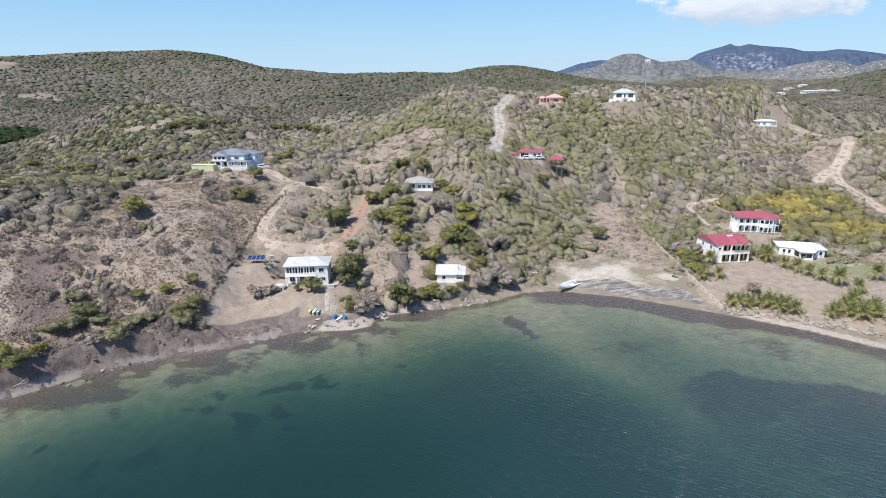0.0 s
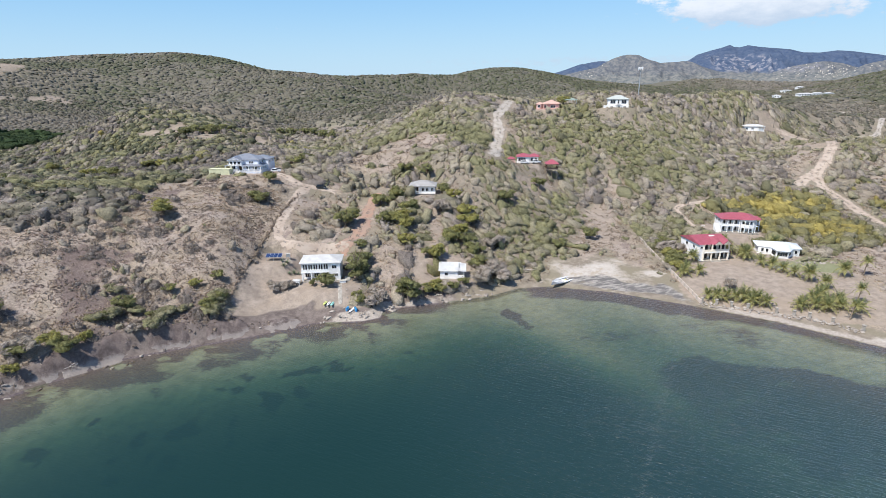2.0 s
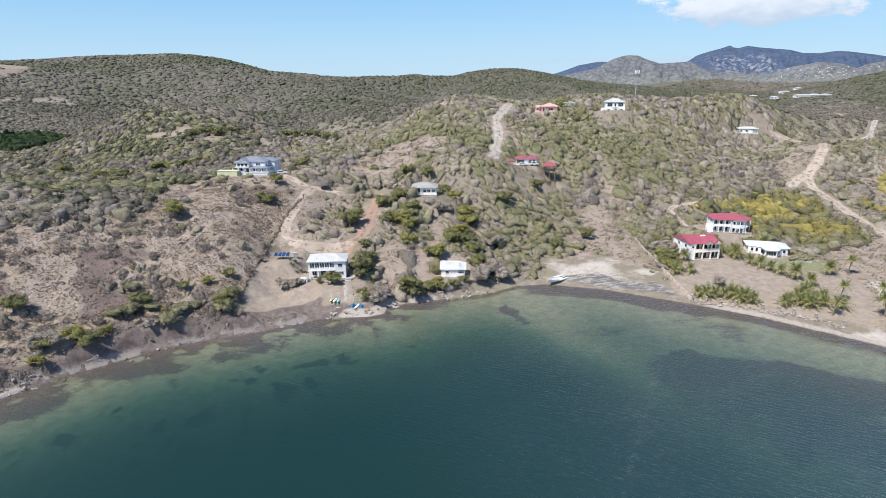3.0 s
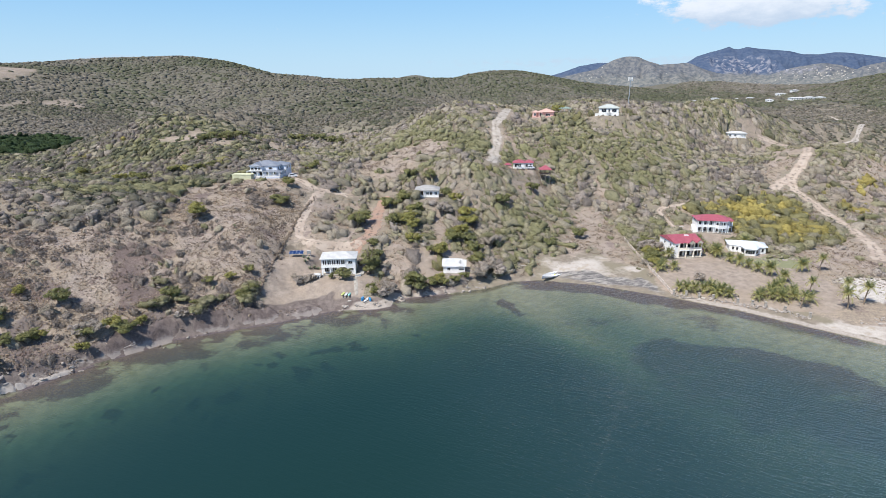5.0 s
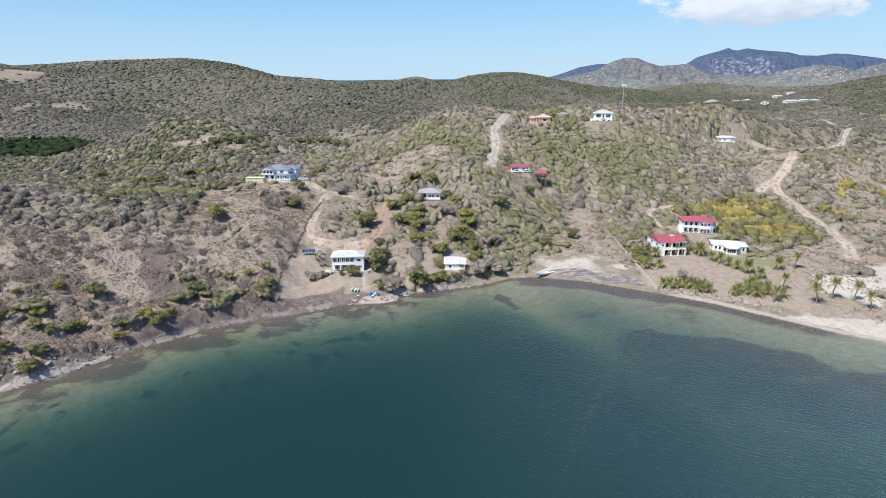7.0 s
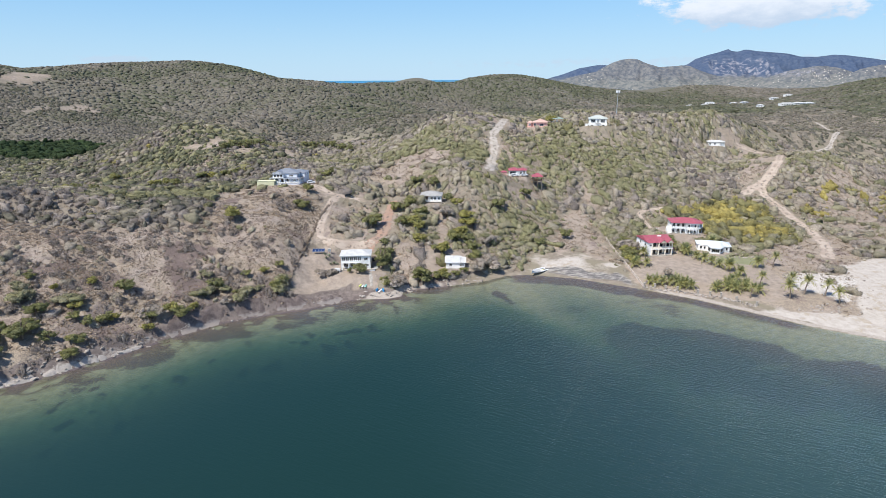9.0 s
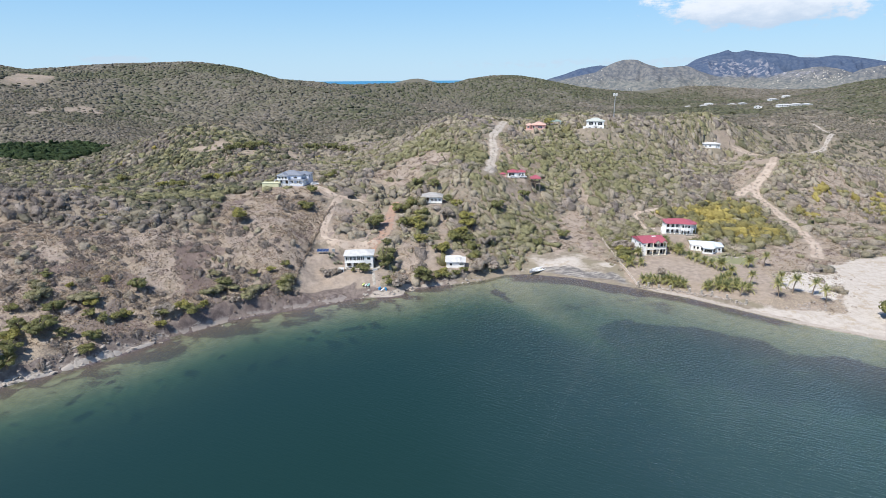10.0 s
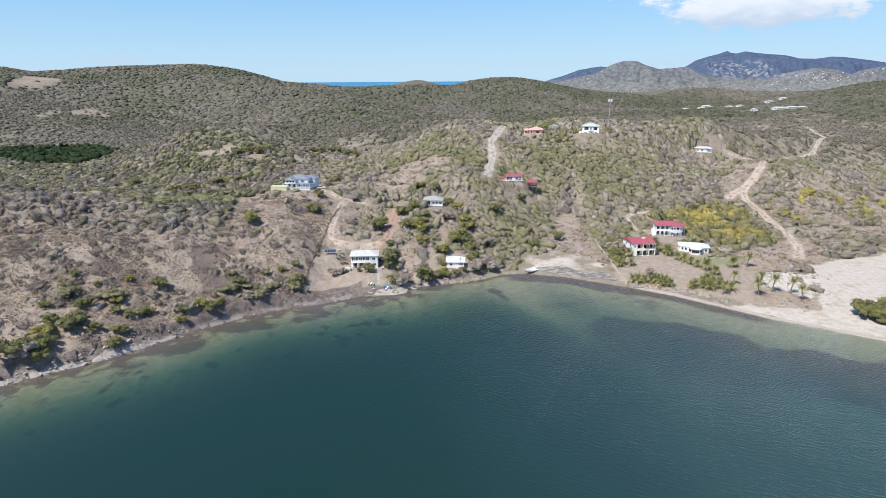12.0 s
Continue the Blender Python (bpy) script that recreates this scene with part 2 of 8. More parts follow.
m, n, l, b = nodes_of("dry_twig")
at = n.new("ShaderNodeAttribute")
at.attribute_name = "tint"
geo = n.new("ShaderNodeNewGeometry")
col = mixed(n, l, 1.0, straw_colour(n, l, geo.outputs["Position"]), mixed(n, l, at.outputs["Fac"], (1.0, 0.98, 0.98), (1.42, 1.39, 1.34)), "MULTIPLY")
col = mixed(n, l, 1.0, col, mixed(n, l, geo.outputs["Random Per Island"], (0.88, 0.88, 0.88), (1.14, 1.14, 1.14)), "MULTIPLY")
l.new(col, b.inputs["Base Color"])
b.inputs["Roughness"].default_value = 0.9
b.inputs["Specular IOR Level"].default_value = 0.1
thin, mx = n.new("ShaderNodeBsdfTranslucent"), n.new("ShaderNodeMixShader")
mx.inputs[0].default_value = 0.42
l.new(col, thin.inputs[0])
l.new(b.outputs[0], mx.inputs[1])
l.new(thin.outputs[0], mx.inputs[2])
l.new(mx.outputs[0], n["Material Output"].inputs[0])
LEAF_DRY = m

# ---- the lie of the land ----
# the waterline of the bay, from the west headland round to the east beach
SHORE = [
    (-900, -700), (-420, -330), (-220, -60), (-150, 38), (-135, 51.6), (-122, 61.6), (-107, 75), (-96, 89), (-84, 102.5),
    (-71.6, 109), (-57.5, 115.5), (-43, 124.5), (-30, 126), (-25.3, 128.5), (-25, 134), (-8, 140), (6, 145.5), (15, 152),
    (25, 154), (43, 149.7), (65, 139), (82, 129), (98, 116.5), (111, 106), (139, 90.5), (230, 30), (420, -120), (900, -500),
]
# hills: centre x, y, height, half-widths, turn
HILLS_BY_THE_BAY = [
    (-102.3, 107.1, 42.7, 26, 45.5, 34.6),
    (-216.2, 113.5, 32.1, 139.9, 100, 41.6),
    (-51.3, 198.2, -14.5, 26, 36.5, 146.1),
    (-49.2, 202.5, 14.8, 41.4, 96.8, 142.1),
    (7.5, 224.9, 14.1, 26.2, 26, 7.5),
    (-8, 331.2, 34.2, 56.5, 72.6, 156.8),
    (91.6, 358.8, 34, 55.3, 60.7, 12.8),
    (-201.2, 349.8, 15.2, 200.3, 42.3, 135),
    (219.8, 313.5, 23.7, 43.1, 71.3, 120.9),
    (173.8, 372.9, 31.8, 28.3, 60.8, 120.5),
    (259, 432, 29.1, 163.9, 54.7, 3.4),
    (71, 275.3, 16, 64.5, 39.4, 178.6),
    (-111.2, 120.5, -32.3, 46.9, 32.1, 10.6),
    (-298.9, 208.2, 10.4, 37.2, 98.2, 175.7),
    (-205, 385, 5.3, 42, 42, 0),        # the long spur above the mangrove, and the dale behind it
    (-255, 360, 10.5, 38, 38, 0),
    (-206, 432, 19.3, 40, 40, 0),
    (-200, 295, 3.7, 45, 45, 0),
    (-140, 345, 3.1, 38, 38, 0),
    (-45, 305, -5.1, 34, 34, 0),
    (-165, 495, -13.4, 55, 55, 0),
]
HILLS_INLAND = [
    (-723.8, 1369.2, 102.3, 398.2, 307.2, 146),
    (-837, 805.2, 84.4, 511.1, 257.5, 113.6),
    (-525, 1127.3, 31.2, 189.2, 210.3, 28.4),
    (-159.5, 1300.9, 41.4, 189.5, 58.1, 35.6),
    (72.2, 1595.1, 79.1, 249.9, 307.8, 177.1),
    (-66.7, 547.7, 40.3, 199.5, 230, 160.2),
    (532.2, 884.3, 28.2, 282.8, 296.6, 2.2),
    (-243, 2347.2, 77.2, 191.6, 199.6, 0.1),
    (1625.3, 1986.3, 69.6, 346.1, 373.9, 170.7),
    (-1416.3, 1472.5, 120.4, 254.9, 372.8, 48.5),
    (707.9, 1794.1, 42.3, 73.9, 270.2, 43.7),
    (-507.1, 809.2, 0.6, 145, 121.8, 6.8),
    (-268.3, 1013.1, 34.7, 171.8, 193.4, 3.9),
    (472.6, 1622, 27.3, 275.4, 268.4, 1.7),
    (1011.5, 1348.1, 46.9, 234, 296.1, 171.4),
    (921.3, 1114.3, 41.7, 208.7, 274, 5.1),
    (-190, 620, -10.1, 75, 75, 0),
    (-235, 560, 13, 50, 50, 0),
    (-500, 600, 5.8, 90, 90, 0),
    (-615, 800, -5.1, 90, 90, 0),
    (-726, 893, 4.5, 90, 90, 0),
]

HEADLAND = [(-62, 100), (-66, 130), (-70, 150), (-80, 164), (-104, 168), (-130, 160), (-165, 150), (-200, 130), (-230, 60), (-215, -50), (-150, 20)]

# levelled plots: x, y, level, radius
PLOTS = [
    (-44.5, 144.5, 6.1, 9), (-92, 221, 26.4, 12), (-19, 206, 20.0, 8), (25, 246, 26.2, 7), (45, 335, 45.4, 9), (60, 345, 47.8, 6),
    (87, 334, 46.2, 8), (172, 343, 31.0, 6), (82, 178, 3.0, 11), (102, 203, 5.4, 11), (109, 183, 2.2, 9), (-6, 152.5, 3.4, 5), (-61, 150, 10.0, 4),
]


def lattice(seed, size=128):
    return np.random.default_rng(seed).random((size, size))


TABLES = [lattice(s) for s in range(8)]


def vnoise(x, y, scale, seed=0):
    """Smooth value noise from -1 to 1, features about scale metres wide."""
    t = TABLES[seed % 8]
    k = t.shape[0]
    u, v = np.asarray(x, float) / scale + 17.3 * seed, np.asarray(y, float) / scale + 5.1 * seed
    i, j = np.floor(u).astype(int), np.floor(v).astype(int)
    f, g = u - i, v - j
    f, g = f * f * (3 - 2 * f), g * g * (3 - 2 * g)
    a, b2, c, d = t[i % k, j % k], t[(i + 1) % k, j % k], t[i % k, (j + 1) % k], t[(i + 1) % k, (j + 1) % k]
    return 2 * ((a * (1 - f) + b2 * f) * (1 - g) + (c * (1 - f) + d * f) * g) - 1


def smooth(v, lo, hi):
    t = np.clip((np.asarray(v, float) - lo) / (hi - lo), 0, 1)
    return t * t * (3 - 2 * t)


def segment_distance(x, y, line):
    best = np.full(np.shape(x), 1e18)
    for (ax, ay), (bx, by) in zip(line[:-1], line[1:]):
        ux, uy = bx - ax, by - ay
        t = np.clip(((x - ax) * ux + (y - ay) * uy) / (ux * ux + uy * uy), 0, 1)
        best = np.minimum(best, (x - ax - t * ux) ** 2 + (y - ay - t * uy) ** 2)
    return np.sqrt(best)


def inside(x, y, poly):
    x, y = np.asarray(x, float), np.asarray(y, float)
    odd = np.zeros(x.shape, bool)
    for (ax, ay), (bx, by) in zip(poly, poly[1:] + poly[:1]):
        if ay == by:
            continue
        odd ^= ((ay > y) != (by > y)) & (x < (bx - ax) * (y - ay) / (by - ay) + ax)
    return odd


def zone(x, y, poly, soft):
    """1 well inside a zone, 0 well outside, soft metres of passage."""
    d = segment_distance(x, y, poly + poly[:1]) * np.where(inside(x, y, poly), 1, -1)
    return smooth(d, -soft, soft)


def offshore(x, y):
    """Metres from the waterline, inland positive."""
    sx, sy = np.array(SHORE).T
    return segment_distance(x, y, SHORE) * np.where(y > np.interp(x, sx, sy), 1, -1)


BANK = [(18, 146), (23, 126), (28, 112), (35, 98), (44, 81), (52, 66), (66, 40), (90, 5)]     # a ridge of sand under the water
SEAGRASS = [(-33.6, 105.4), (-32.4, 102.2), (-39.7, 100.4), (-37.3, 96.3), (-34.1, 93), (-44.6, 92), (-41.5, 91.6), (-57.5, 81.8), (-68.9, 75.5), (-64.2, 77.7),
            (-67.9, 72.7), (-59.9, 73.7), (-65.7, 69), (-67.2, 67.5), (-48.2, 77.9), (-55.2, 73.1), (-75.8, 80.8), (-102, 61), (-92, 61), (-99, 48), (-113, 34)]
weed_patches = random.Random(31)
for i in range(70):
    u, off = weed_patches.uniform(0, 1), weed_patches.uniform(7, 34)
    SEAGRASS.append((-128 + 108 * u + 0.6 * off, 54 + 76 * u - 0.8 * off))
MEADOW = [(42.6, 109), (49, 112), (60, 111), (76, 106.5), (92, 96), (106, 87), (120, 81), (133, 76), (190, 45), (200, 10), (150, 22), (112, 50), (92, 58), (78, 66), (61, 71.5), (52, 79), (46.5, 87), (44, 94), (42.6, 101)]
STREAK = [(30, 119.7), (40, 124), (51, 127.3), (61, 126.3), (68, 123), (72, 117)]


def water_depth(x, y):
    d = np.maximum(-offshore(x, y), 0)
    depth = 0.25 * np.minimum(d, 4) / 4 + 0.048 * d + 0.0011 * np.minimum(d, 60) ** 2
    shoal = np.exp(-(segment_distance(x, y, BANK) / 13) ** 2) * smooth(y, 55, 115)
    depth = depth * (1 - 0.72 * shoal)
    east = smooth(x, 15, 60) * (1 + 0.34 * smooth(x, 60, 160))
    depth = depth * (1.06 + 0.35 * smooth(d, 12, 38) * (1 - east) - 0.48 * east)
    return np.minimum(depth, 9)


def terrain(x, y, detail=True):
    x, y = np.asarray(x, float), np.asarray(y, float)
    z = np.full(x.shape, 2.0)
    for hx, hy, h, rx, ry, a in HILLS_BY_THE_BAY + HILLS_INLAND:
        c, s = math.cos(radians(a)), math.sin(radians(a))
        u, v = ((x - hx) * c + (y - hy) * s) / rx, (-(x - hx) * s + (y - hy) * c) / ry
        z = z + h * np.exp(-(u * u + v * v))
    if detail:
        wild = smooth(z, 3, 8)
        far = smooth(y, 300, 800)
        z = z + wild * (0.45 * vnoise(x, y, 13, 1) + 0.2 * vnoise(x, y, 4.5, 2) + 0.09 * vnoise(x, y, 2.6, 4)) + far * (1.6 * vnoise(x, y, 60, 3) + 2.5 * vnoise(x, y, 150, 4))
    d = offshore(x, y)
    land = (1 - np.exp(-np.maximum(d, 0) / 22)) * z
    # the even face of the west headland
    face = 2.4 + 0.395 * np.minimum(d, 54) + 0.06 * np.clip(d - 54, 0, 60) + (0.5 * vnoise(x, y, 16, 3) + 0.3 * vnoise(x, y, 6, 2) + 0.12 * vnoise(x, y, 2.6, 4) if detail else 0)
    w = zone(x, y, HEADLAND, 9)
    land = land * (1 - w) + smooth(d, -0.5, 4) * face * w
    west = smooth(x, 8, -20)
    land = land + west * 0.9 * smooth(d, 0.3, 2.5) * (0.7 + 0.5 * vnoise(x, y, 5, 5))
    slabs = smooth(d, 0.3, 1.6) * smooth(d, 11, 6) * smooth(x, -38, -46)
    land = land + slabs * (0.15 + 0.5 * vnoise(x, y, 8, 6) + 0.3 * vnoise(x, y, 3.2, 1))
    for px, py, pz, r in PLOTS:
        w = smooth(np.hypot(x - px, y - py), 1.9 * r, r)
        land = land * (1 - w) + pz * w
    land = land - 10 * smooth(y, 2650, 2950) * smooth(x, 900, 500)
    return np.where(d > 0, land, -water_depth(x, y) - 0.02)


# ---- zones ----
PLOT_WEST = [(-66, 152), (-66.5, 119), (-57, 118), (-44, 126), (-30, 128), (-33, 138), (-37, 142), (-52, 140), (-54, 153)]
BROW = [(-122, 199), (-112, 172), (-104, 160), (-96, 158), (-100, 170), (-98, 184), (-84, 196), (-70, 200), (-68, 206), (-84, 213), (-108, 211)]
KNOLL = [(-62, 200), (-62, 168), (-58, 160), (-44, 160), (-41, 172), (-44, 195), (-54, 203)]
GARDEN = [(66.5, 142), (66, 170), (76, 176), (90, 178), (118, 176), (124, 160), (120, 138), (108, 122), (84, 131)]
BEACH = [(16, 153), (24, 160), (28, 173), (42, 177), (56, 173), (64, 160), (66, 140), (45, 150), (25, 155)]
SAND = [(98, 117), (108, 119), (118, 116), (130, 112.5), (140.5, 131), (150.6, 153), (150, 160), (168, 170), (205, 185), (260, 190), (260, 10), (139, 91)]
EAST_BARE = [(112, 158), (115, 170), (143, 193), (160, 200), (172, 206), (180, 200), (170, 172), (151, 156), (130, 154), (124, 147), (109, 140)]
RUBBLE = [(124, 147), (130, 153), (151, 153), (141, 131), (133, 124), (122, 136)]
YELLOW = [(101, 231), (113, 239), (137, 248), (156, 253), (160, 241), (160, 218), (155, 195), (133, 187), (118, 194), (113, 213)]
GREY_BAND = [(-230, 124), (-185, 132), (-150, 127), (-117, 134), (-108, 146), (-104, 164), (-116, 176), (-150, 164), (-235, 156)]
PALM_GROUND = [(100, 122), (108, 118), (130, 111), (141, 131), (126, 148), (110, 141), (104, 132)]
EAST_SPARSE = [(178, 200), (184, 240), (190, 268), (220, 300), (330, 330), (330, 180), (200, 190)]
LAWN = [(97, 171), (104, 165), (120, 164), (129, 172), (124, 182), (112, 176)]
YELLOW_EAST = [(178, 262), (215, 285), (270, 280), (250, 235), (200, 228), (182, 236)]
CLEARINGS = [
    [(-8, 208), (-2, 197), (2, 193), (0, 202), (-5, 210)],
    [(-56, 240), (-46, 272), (-20, 274), (-10, 262), (-24, 240), (-37, 224), (-51, 226)],
    [(18, 216), (29, 238), (37, 230), (26, 214)],
    [(45, 220), (57, 230), (62, 210), (55, 189), (38, 172), (36, 186), (44, 205)],
    [(66, 256), (72, 239), (66, 222), (60, 237)],
    [(-208, 327), (-188, 328), (-190, 350), (-166, 322), (-176, 303)],
    [(52, 204), (63.5, 204), (64.2, 164), (58, 162), (50, 172)],
    [(-133, 305), (-133, 335), (-113, 310), (-120, 278)],
]
MIDDLE_GREEN = [(-40, 160), (-36, 232), (10, 232), (30, 240), (44, 215), (34, 182), (5, 158)]
TANK_FRONT = [(-118, 214), (-116, 192), (-98, 192), (-82, 202), (-82, 214)]
WALL_STRIP = [(53, 204), (63.5, 204), (64.2, 163), (58, 161), (50, 172)]
COTTAGE_FRONT = [(14, 243), (15, 228), (26, 224), (40, 226), (43, 238), (36, 243)]
HILLTOP_FRONT = [(72, 330), (74, 316), (88, 308), (100, 314), (102, 326), (94, 332), (78, 332)]
STRAW_BANK = [(-31.6, 161), (-23.7, 166), (-15.4, 163), (-11.6, 156.6), (-20, 150), (-24, 138.5), (-28, 133), (-32, 145)]
HUT_CLEARING = [(-20, 163), (-8, 167), (3, 163), (3, 148), (-14, 146), (-23, 150)]
BARE_PATH = [(-14, 192), (-12.3, 178), (-13, 171), (-8, 164)]
WEST_SLOPE = [(-67, 105), (-67, 150), (-68, 196), (-84, 200), (-100, 204), (-118, 204), (-124, 198), (-110, 162), (-110, 149), (-117, 138), (-131, 132), (-150, 131), (-185, 136), (-240, 120), (-260, 30), (-156, 28), (-100, 80)]
SCORCHED = [(-115, 130), (-110, 136), (-95, 138), (-93, 131), (-100, 124), (-96, 114), (-93, 105), (-100, 104), (-107, 116)]
DALE = [(-132, 432), (-116, 478), (-84, 440), (-78, 400), (-110, 392)]
MANGROVE = [(-470, 432), (-408, 398), (-348, 388), (-340, 430), (-355, 458), (-392, 483), (-430, 470)]
FAR_CLEARINGS = [      # dry fields on the inland hills
    [(-715, 765), (-801, 915), (-735, 925), (-700, 860), (-695, 790)],
    [(-545, 600), (-595, 712), (-555, 665), (-532, 596)],
    [(-572, 694), (-592, 773), (-544, 760), (-522, 714), (-545, 672)],
]
SPUR = [(-340, 290), (-230, 400), (-120, 430), (-50, 330), (-90, 262), (-180, 240), (-270, 230)]
EAST_OPEN = [(186, 341), (213, 352), (196, 310), (178, 285), (158, 264), (157, 280), (172, 300), (180, 315)]
BROWN_RISE = [(149, 332), (173, 338), (186, 338), (179, 303), (172, 307), (156, 320)]

ROADS = {   # centre line, width
    "drive": ([(-66, 206), (-66, 203), (-68, 195), (-66, 175), (-64.5, 161), (-62.5, 157.5), (-59.5, 156.2), (-54, 156.6), (-48, 158.2), (-43, 159.4), (-40.5, 161)], 4.0),
    "cut": ([(-43, 158.5), (-40.5, 161), (-38, 168), (-38.4, 181), (-39.2, 196), (-38.5, 210)], 6.2),
    "track": ([(-72, 206), (-66, 206.5), (-60, 208), (-55, 207.5)], 4.2),
    "terrace_drive": ([(-98, 232), (-84, 222), (-80, 212), (-70, 206)], 4.0),
    "upper_road": ([(24, 345), (20, 323), (13.5, 297), (14.3, 275), (11.6, 254), (12, 243), (9, 230)], 6.4),
    "spur_road": ([(12, 250), (16.5, 249), (22, 248)], 4.0),
    "main_road": ([(192, 353), (199, 353), (215, 352), (211, 330), (198, 306), (183, 285), (172, 272), (168, 258), (171, 242), (170, 214), (164, 190), (154, 172)], 6.4),
    "loop": ([(199, 306), (182, 282), (168, 270), (156, 259)], 6.0),
    "villa_drive": ([(91, 207), (89, 222), (88.3, 229), (95, 233), (114, 239)], 3.0),
    "far_road": ([(445, 697), (424, 615), (330, 460), (280, 391), (262, 380)], 4.0),
}

# ---- mesh helpers ----
def fast_mesh(name, verts, faces, mat, attrs=None, smooth_shade=False):
    """A mesh from arrays; faces all with the same number of corners."""
    me = bpy.data.meshes.new(name)
    verts, faces = np.asarray(verts, np.float32), np.asarray(faces, np.int32)
    k = faces.shape[1]
    me.vertices.add(len(verts))
    me.vertices.foreach_set("co", verts.ravel())
    me.loops.add(faces.size)
    me.loops.foreach_set("vertex_index", faces.ravel())
    me.polygons.add(len(faces))
    me.polygons.foreach_set("loop_start", np.arange(0, faces.size, k, dtype=np.int32))
    if smooth_shade:
        me.polygons.foreach_set("use_smooth", np.ones(len(faces), bool))
    for key, values in (attrs or {}).items():
        me.attributes.new(key, "FLOAT", "POINT").data.foreach_set("value", np.asarray(values, np.float32))
    me.materials.append(mat)
    me.update(calc_edges=True)
    me.validate()
    return me


def grid_faces(nx, ny):
    i = (np.arange(ny - 1)[:, None] * nx + np.arange(nx - 1)).ravel()
    return np.stack([i, i + 1, i + nx + 1, i + nx], 1)


def spread(stops):
    """Coordinates with a step that changes: (from, step), ..., end."""
    out = []
    for (a, step), nxt in zip(stops[:-1], stops[1:]):
        b = nxt[0]
        k = max(int(round((b - a) / step)), 1)
        out += list(np.linspace(a, b, k, endpoint=False))
    return np.array(out + [stops[-1][0]])


# ---- ground ----
xs = spread([(-4900, 300), (-1800, 40), (-700, 12), (-300, 4), (-150, 1.5), (150, 2), (190, 3), (280, 8), (600, 20), (1300, 60), (2200, 250), (4900, 0)])
ys = spread([(-900, 100), (-200, 25), (30, 2.2), (85, 1.2), (160, 1.7), (215, 2.1), (360, 5), (560, 12), (1000, 16), (1750, 60), (2600, 200), (4900, 0)])
gx, gy = (a.ravel() for a in np.meshgrid(xs, ys))
gz = terrain(gx, gy)
d_sea = offshore(gx, gy)
wob = 2.5 * vnoise(gx, gy, 7, 3) + 1.2 * vnoise(gx, gy, 2.6, 6)
zx, zy = gx + wob, gy + 2.5 * vnoise(gx, gy, 7, 4)
a_soil = np.maximum.reduce([0.9 * zone(zx, zy, PLOT_WEST, 2), 0.8 * zone(zx, zy, HUT_CLEARING, 3), 0.9 * smooth(segment_distance(gx, gy, BARE_PATH), 3.6, 1.2),
                            0.2 * zone(zx, zy, KNOLL, 3), 0.8 * zone(zx, zy, GARDEN, 2), 0.55 * zone(zx, zy, EAST_SPARSE, 8)] + [0.7 * zone(zx, zy, c, 3) for c in CLEARINGS[2:5]])
for px, py, pz, r in PLOTS:
    a_soil = np.maximum(a_soil, (0.85 if py < 300 else 0.15) * smooth(np.hypot(zx - px, zy - py), 1.45 * r, 1.0 * r))
a_grass = np.maximum.reduce([zone(zx, zy, BROW, 4), 0.9 * zone(zx, zy, KNOLL, 3), zone(zx, zy, STRAW_BANK, 3), 0.95 * zone(zx, zy, WEST_SLOPE, 6) * (0.9 + 0.4 * vnoise(gx, gy, 16, 2)), *[zone(zx, zy, c, 14) for c in FAR_CLEARINGS],
                             0.9 * zone(zx, zy, EAST_OPEN, 5), 0.8 * zone(zx, zy, EAST_BARE, 4), 0.9 * zone(zx, zy, PALM_GROUND, 3), 0.9 * zone(zx, zy, RUBBLE, 6), *[0.8 * zone(zx, zy, c, 5) for c in CLEARINGS], smooth(vnoise(gx, gy, 42, 5) + 0.5 * vnoise(gx, gy, 14, 6), 0.45, 0.85) * 0.8])
a_sand = np.maximum(zone(zx, zy, SAND, 3), 0.8 * zone(zx, zy, BEACH, 3.5) * (0.62 + 0.55 * vnoise(gx, gy * 1.8, 9, 7)))
shoreband = smooth(d_sea, -1.2, 0.8) * smooth(d_sea, 6.2 + 2.2 * vnoise(gx, gy, 11, 2), 3.4)
a_rock = np.maximum(np.maximum(0.8 * shoreband * smooth(gx, 5, -12), 0.85 * smooth(d_sea, -0.5, 1) * smooth(d_sea, 10 + 3 * vnoise(gx, gy, 9, 4), 6.5) * smooth(gx, -41, -46) * smooth(gx, -100, -88)), smooth(vnoise(gx * 1.3 + gy * 0.5, gy, 11, 1) + 0.5 * vnoise(gx, gy, 4, 5) - 0.012 * d_sea, 0.12, 0.4) * smooth(d_sea, 4, 8) * zone(gx, gy, WEST_SLOPE, 4) * (1 - zone(gx, gy, PLOT_WEST, 2)) * 0.55)
a_pale = shoreband * smooth(gx, 5, -12) * np.maximum(0.45 * smooth(gx, -86, -96) * smooth(d_sea, 3.2, 1.6), smooth(gx, -42, -34) * (1 - 0.45 * smooth(gx, -27, -22))) * smooth(d_sea, 4.5 - 1.5 * smooth(gx, -27, -22), 1.6) + 0.9 * smooth(d_sea, -0.2, 1.4) * smooth(d_sea, 4.5, 1.4) * smooth(gx, 60, 75)
a_wrack = smooth(d_sea, 1.0, 2.4) * smooth(d_sea, 12 + 5 * vnoise(gx, gy, 7, 3) - 6 * smooth(gx, 38, 30), 6) * (0.85 + 0.5 * vnoise(gx, gy, 3.5, 6)) * zone(zx, zy, BEACH, 3) * smooth(gx, 27, 34)
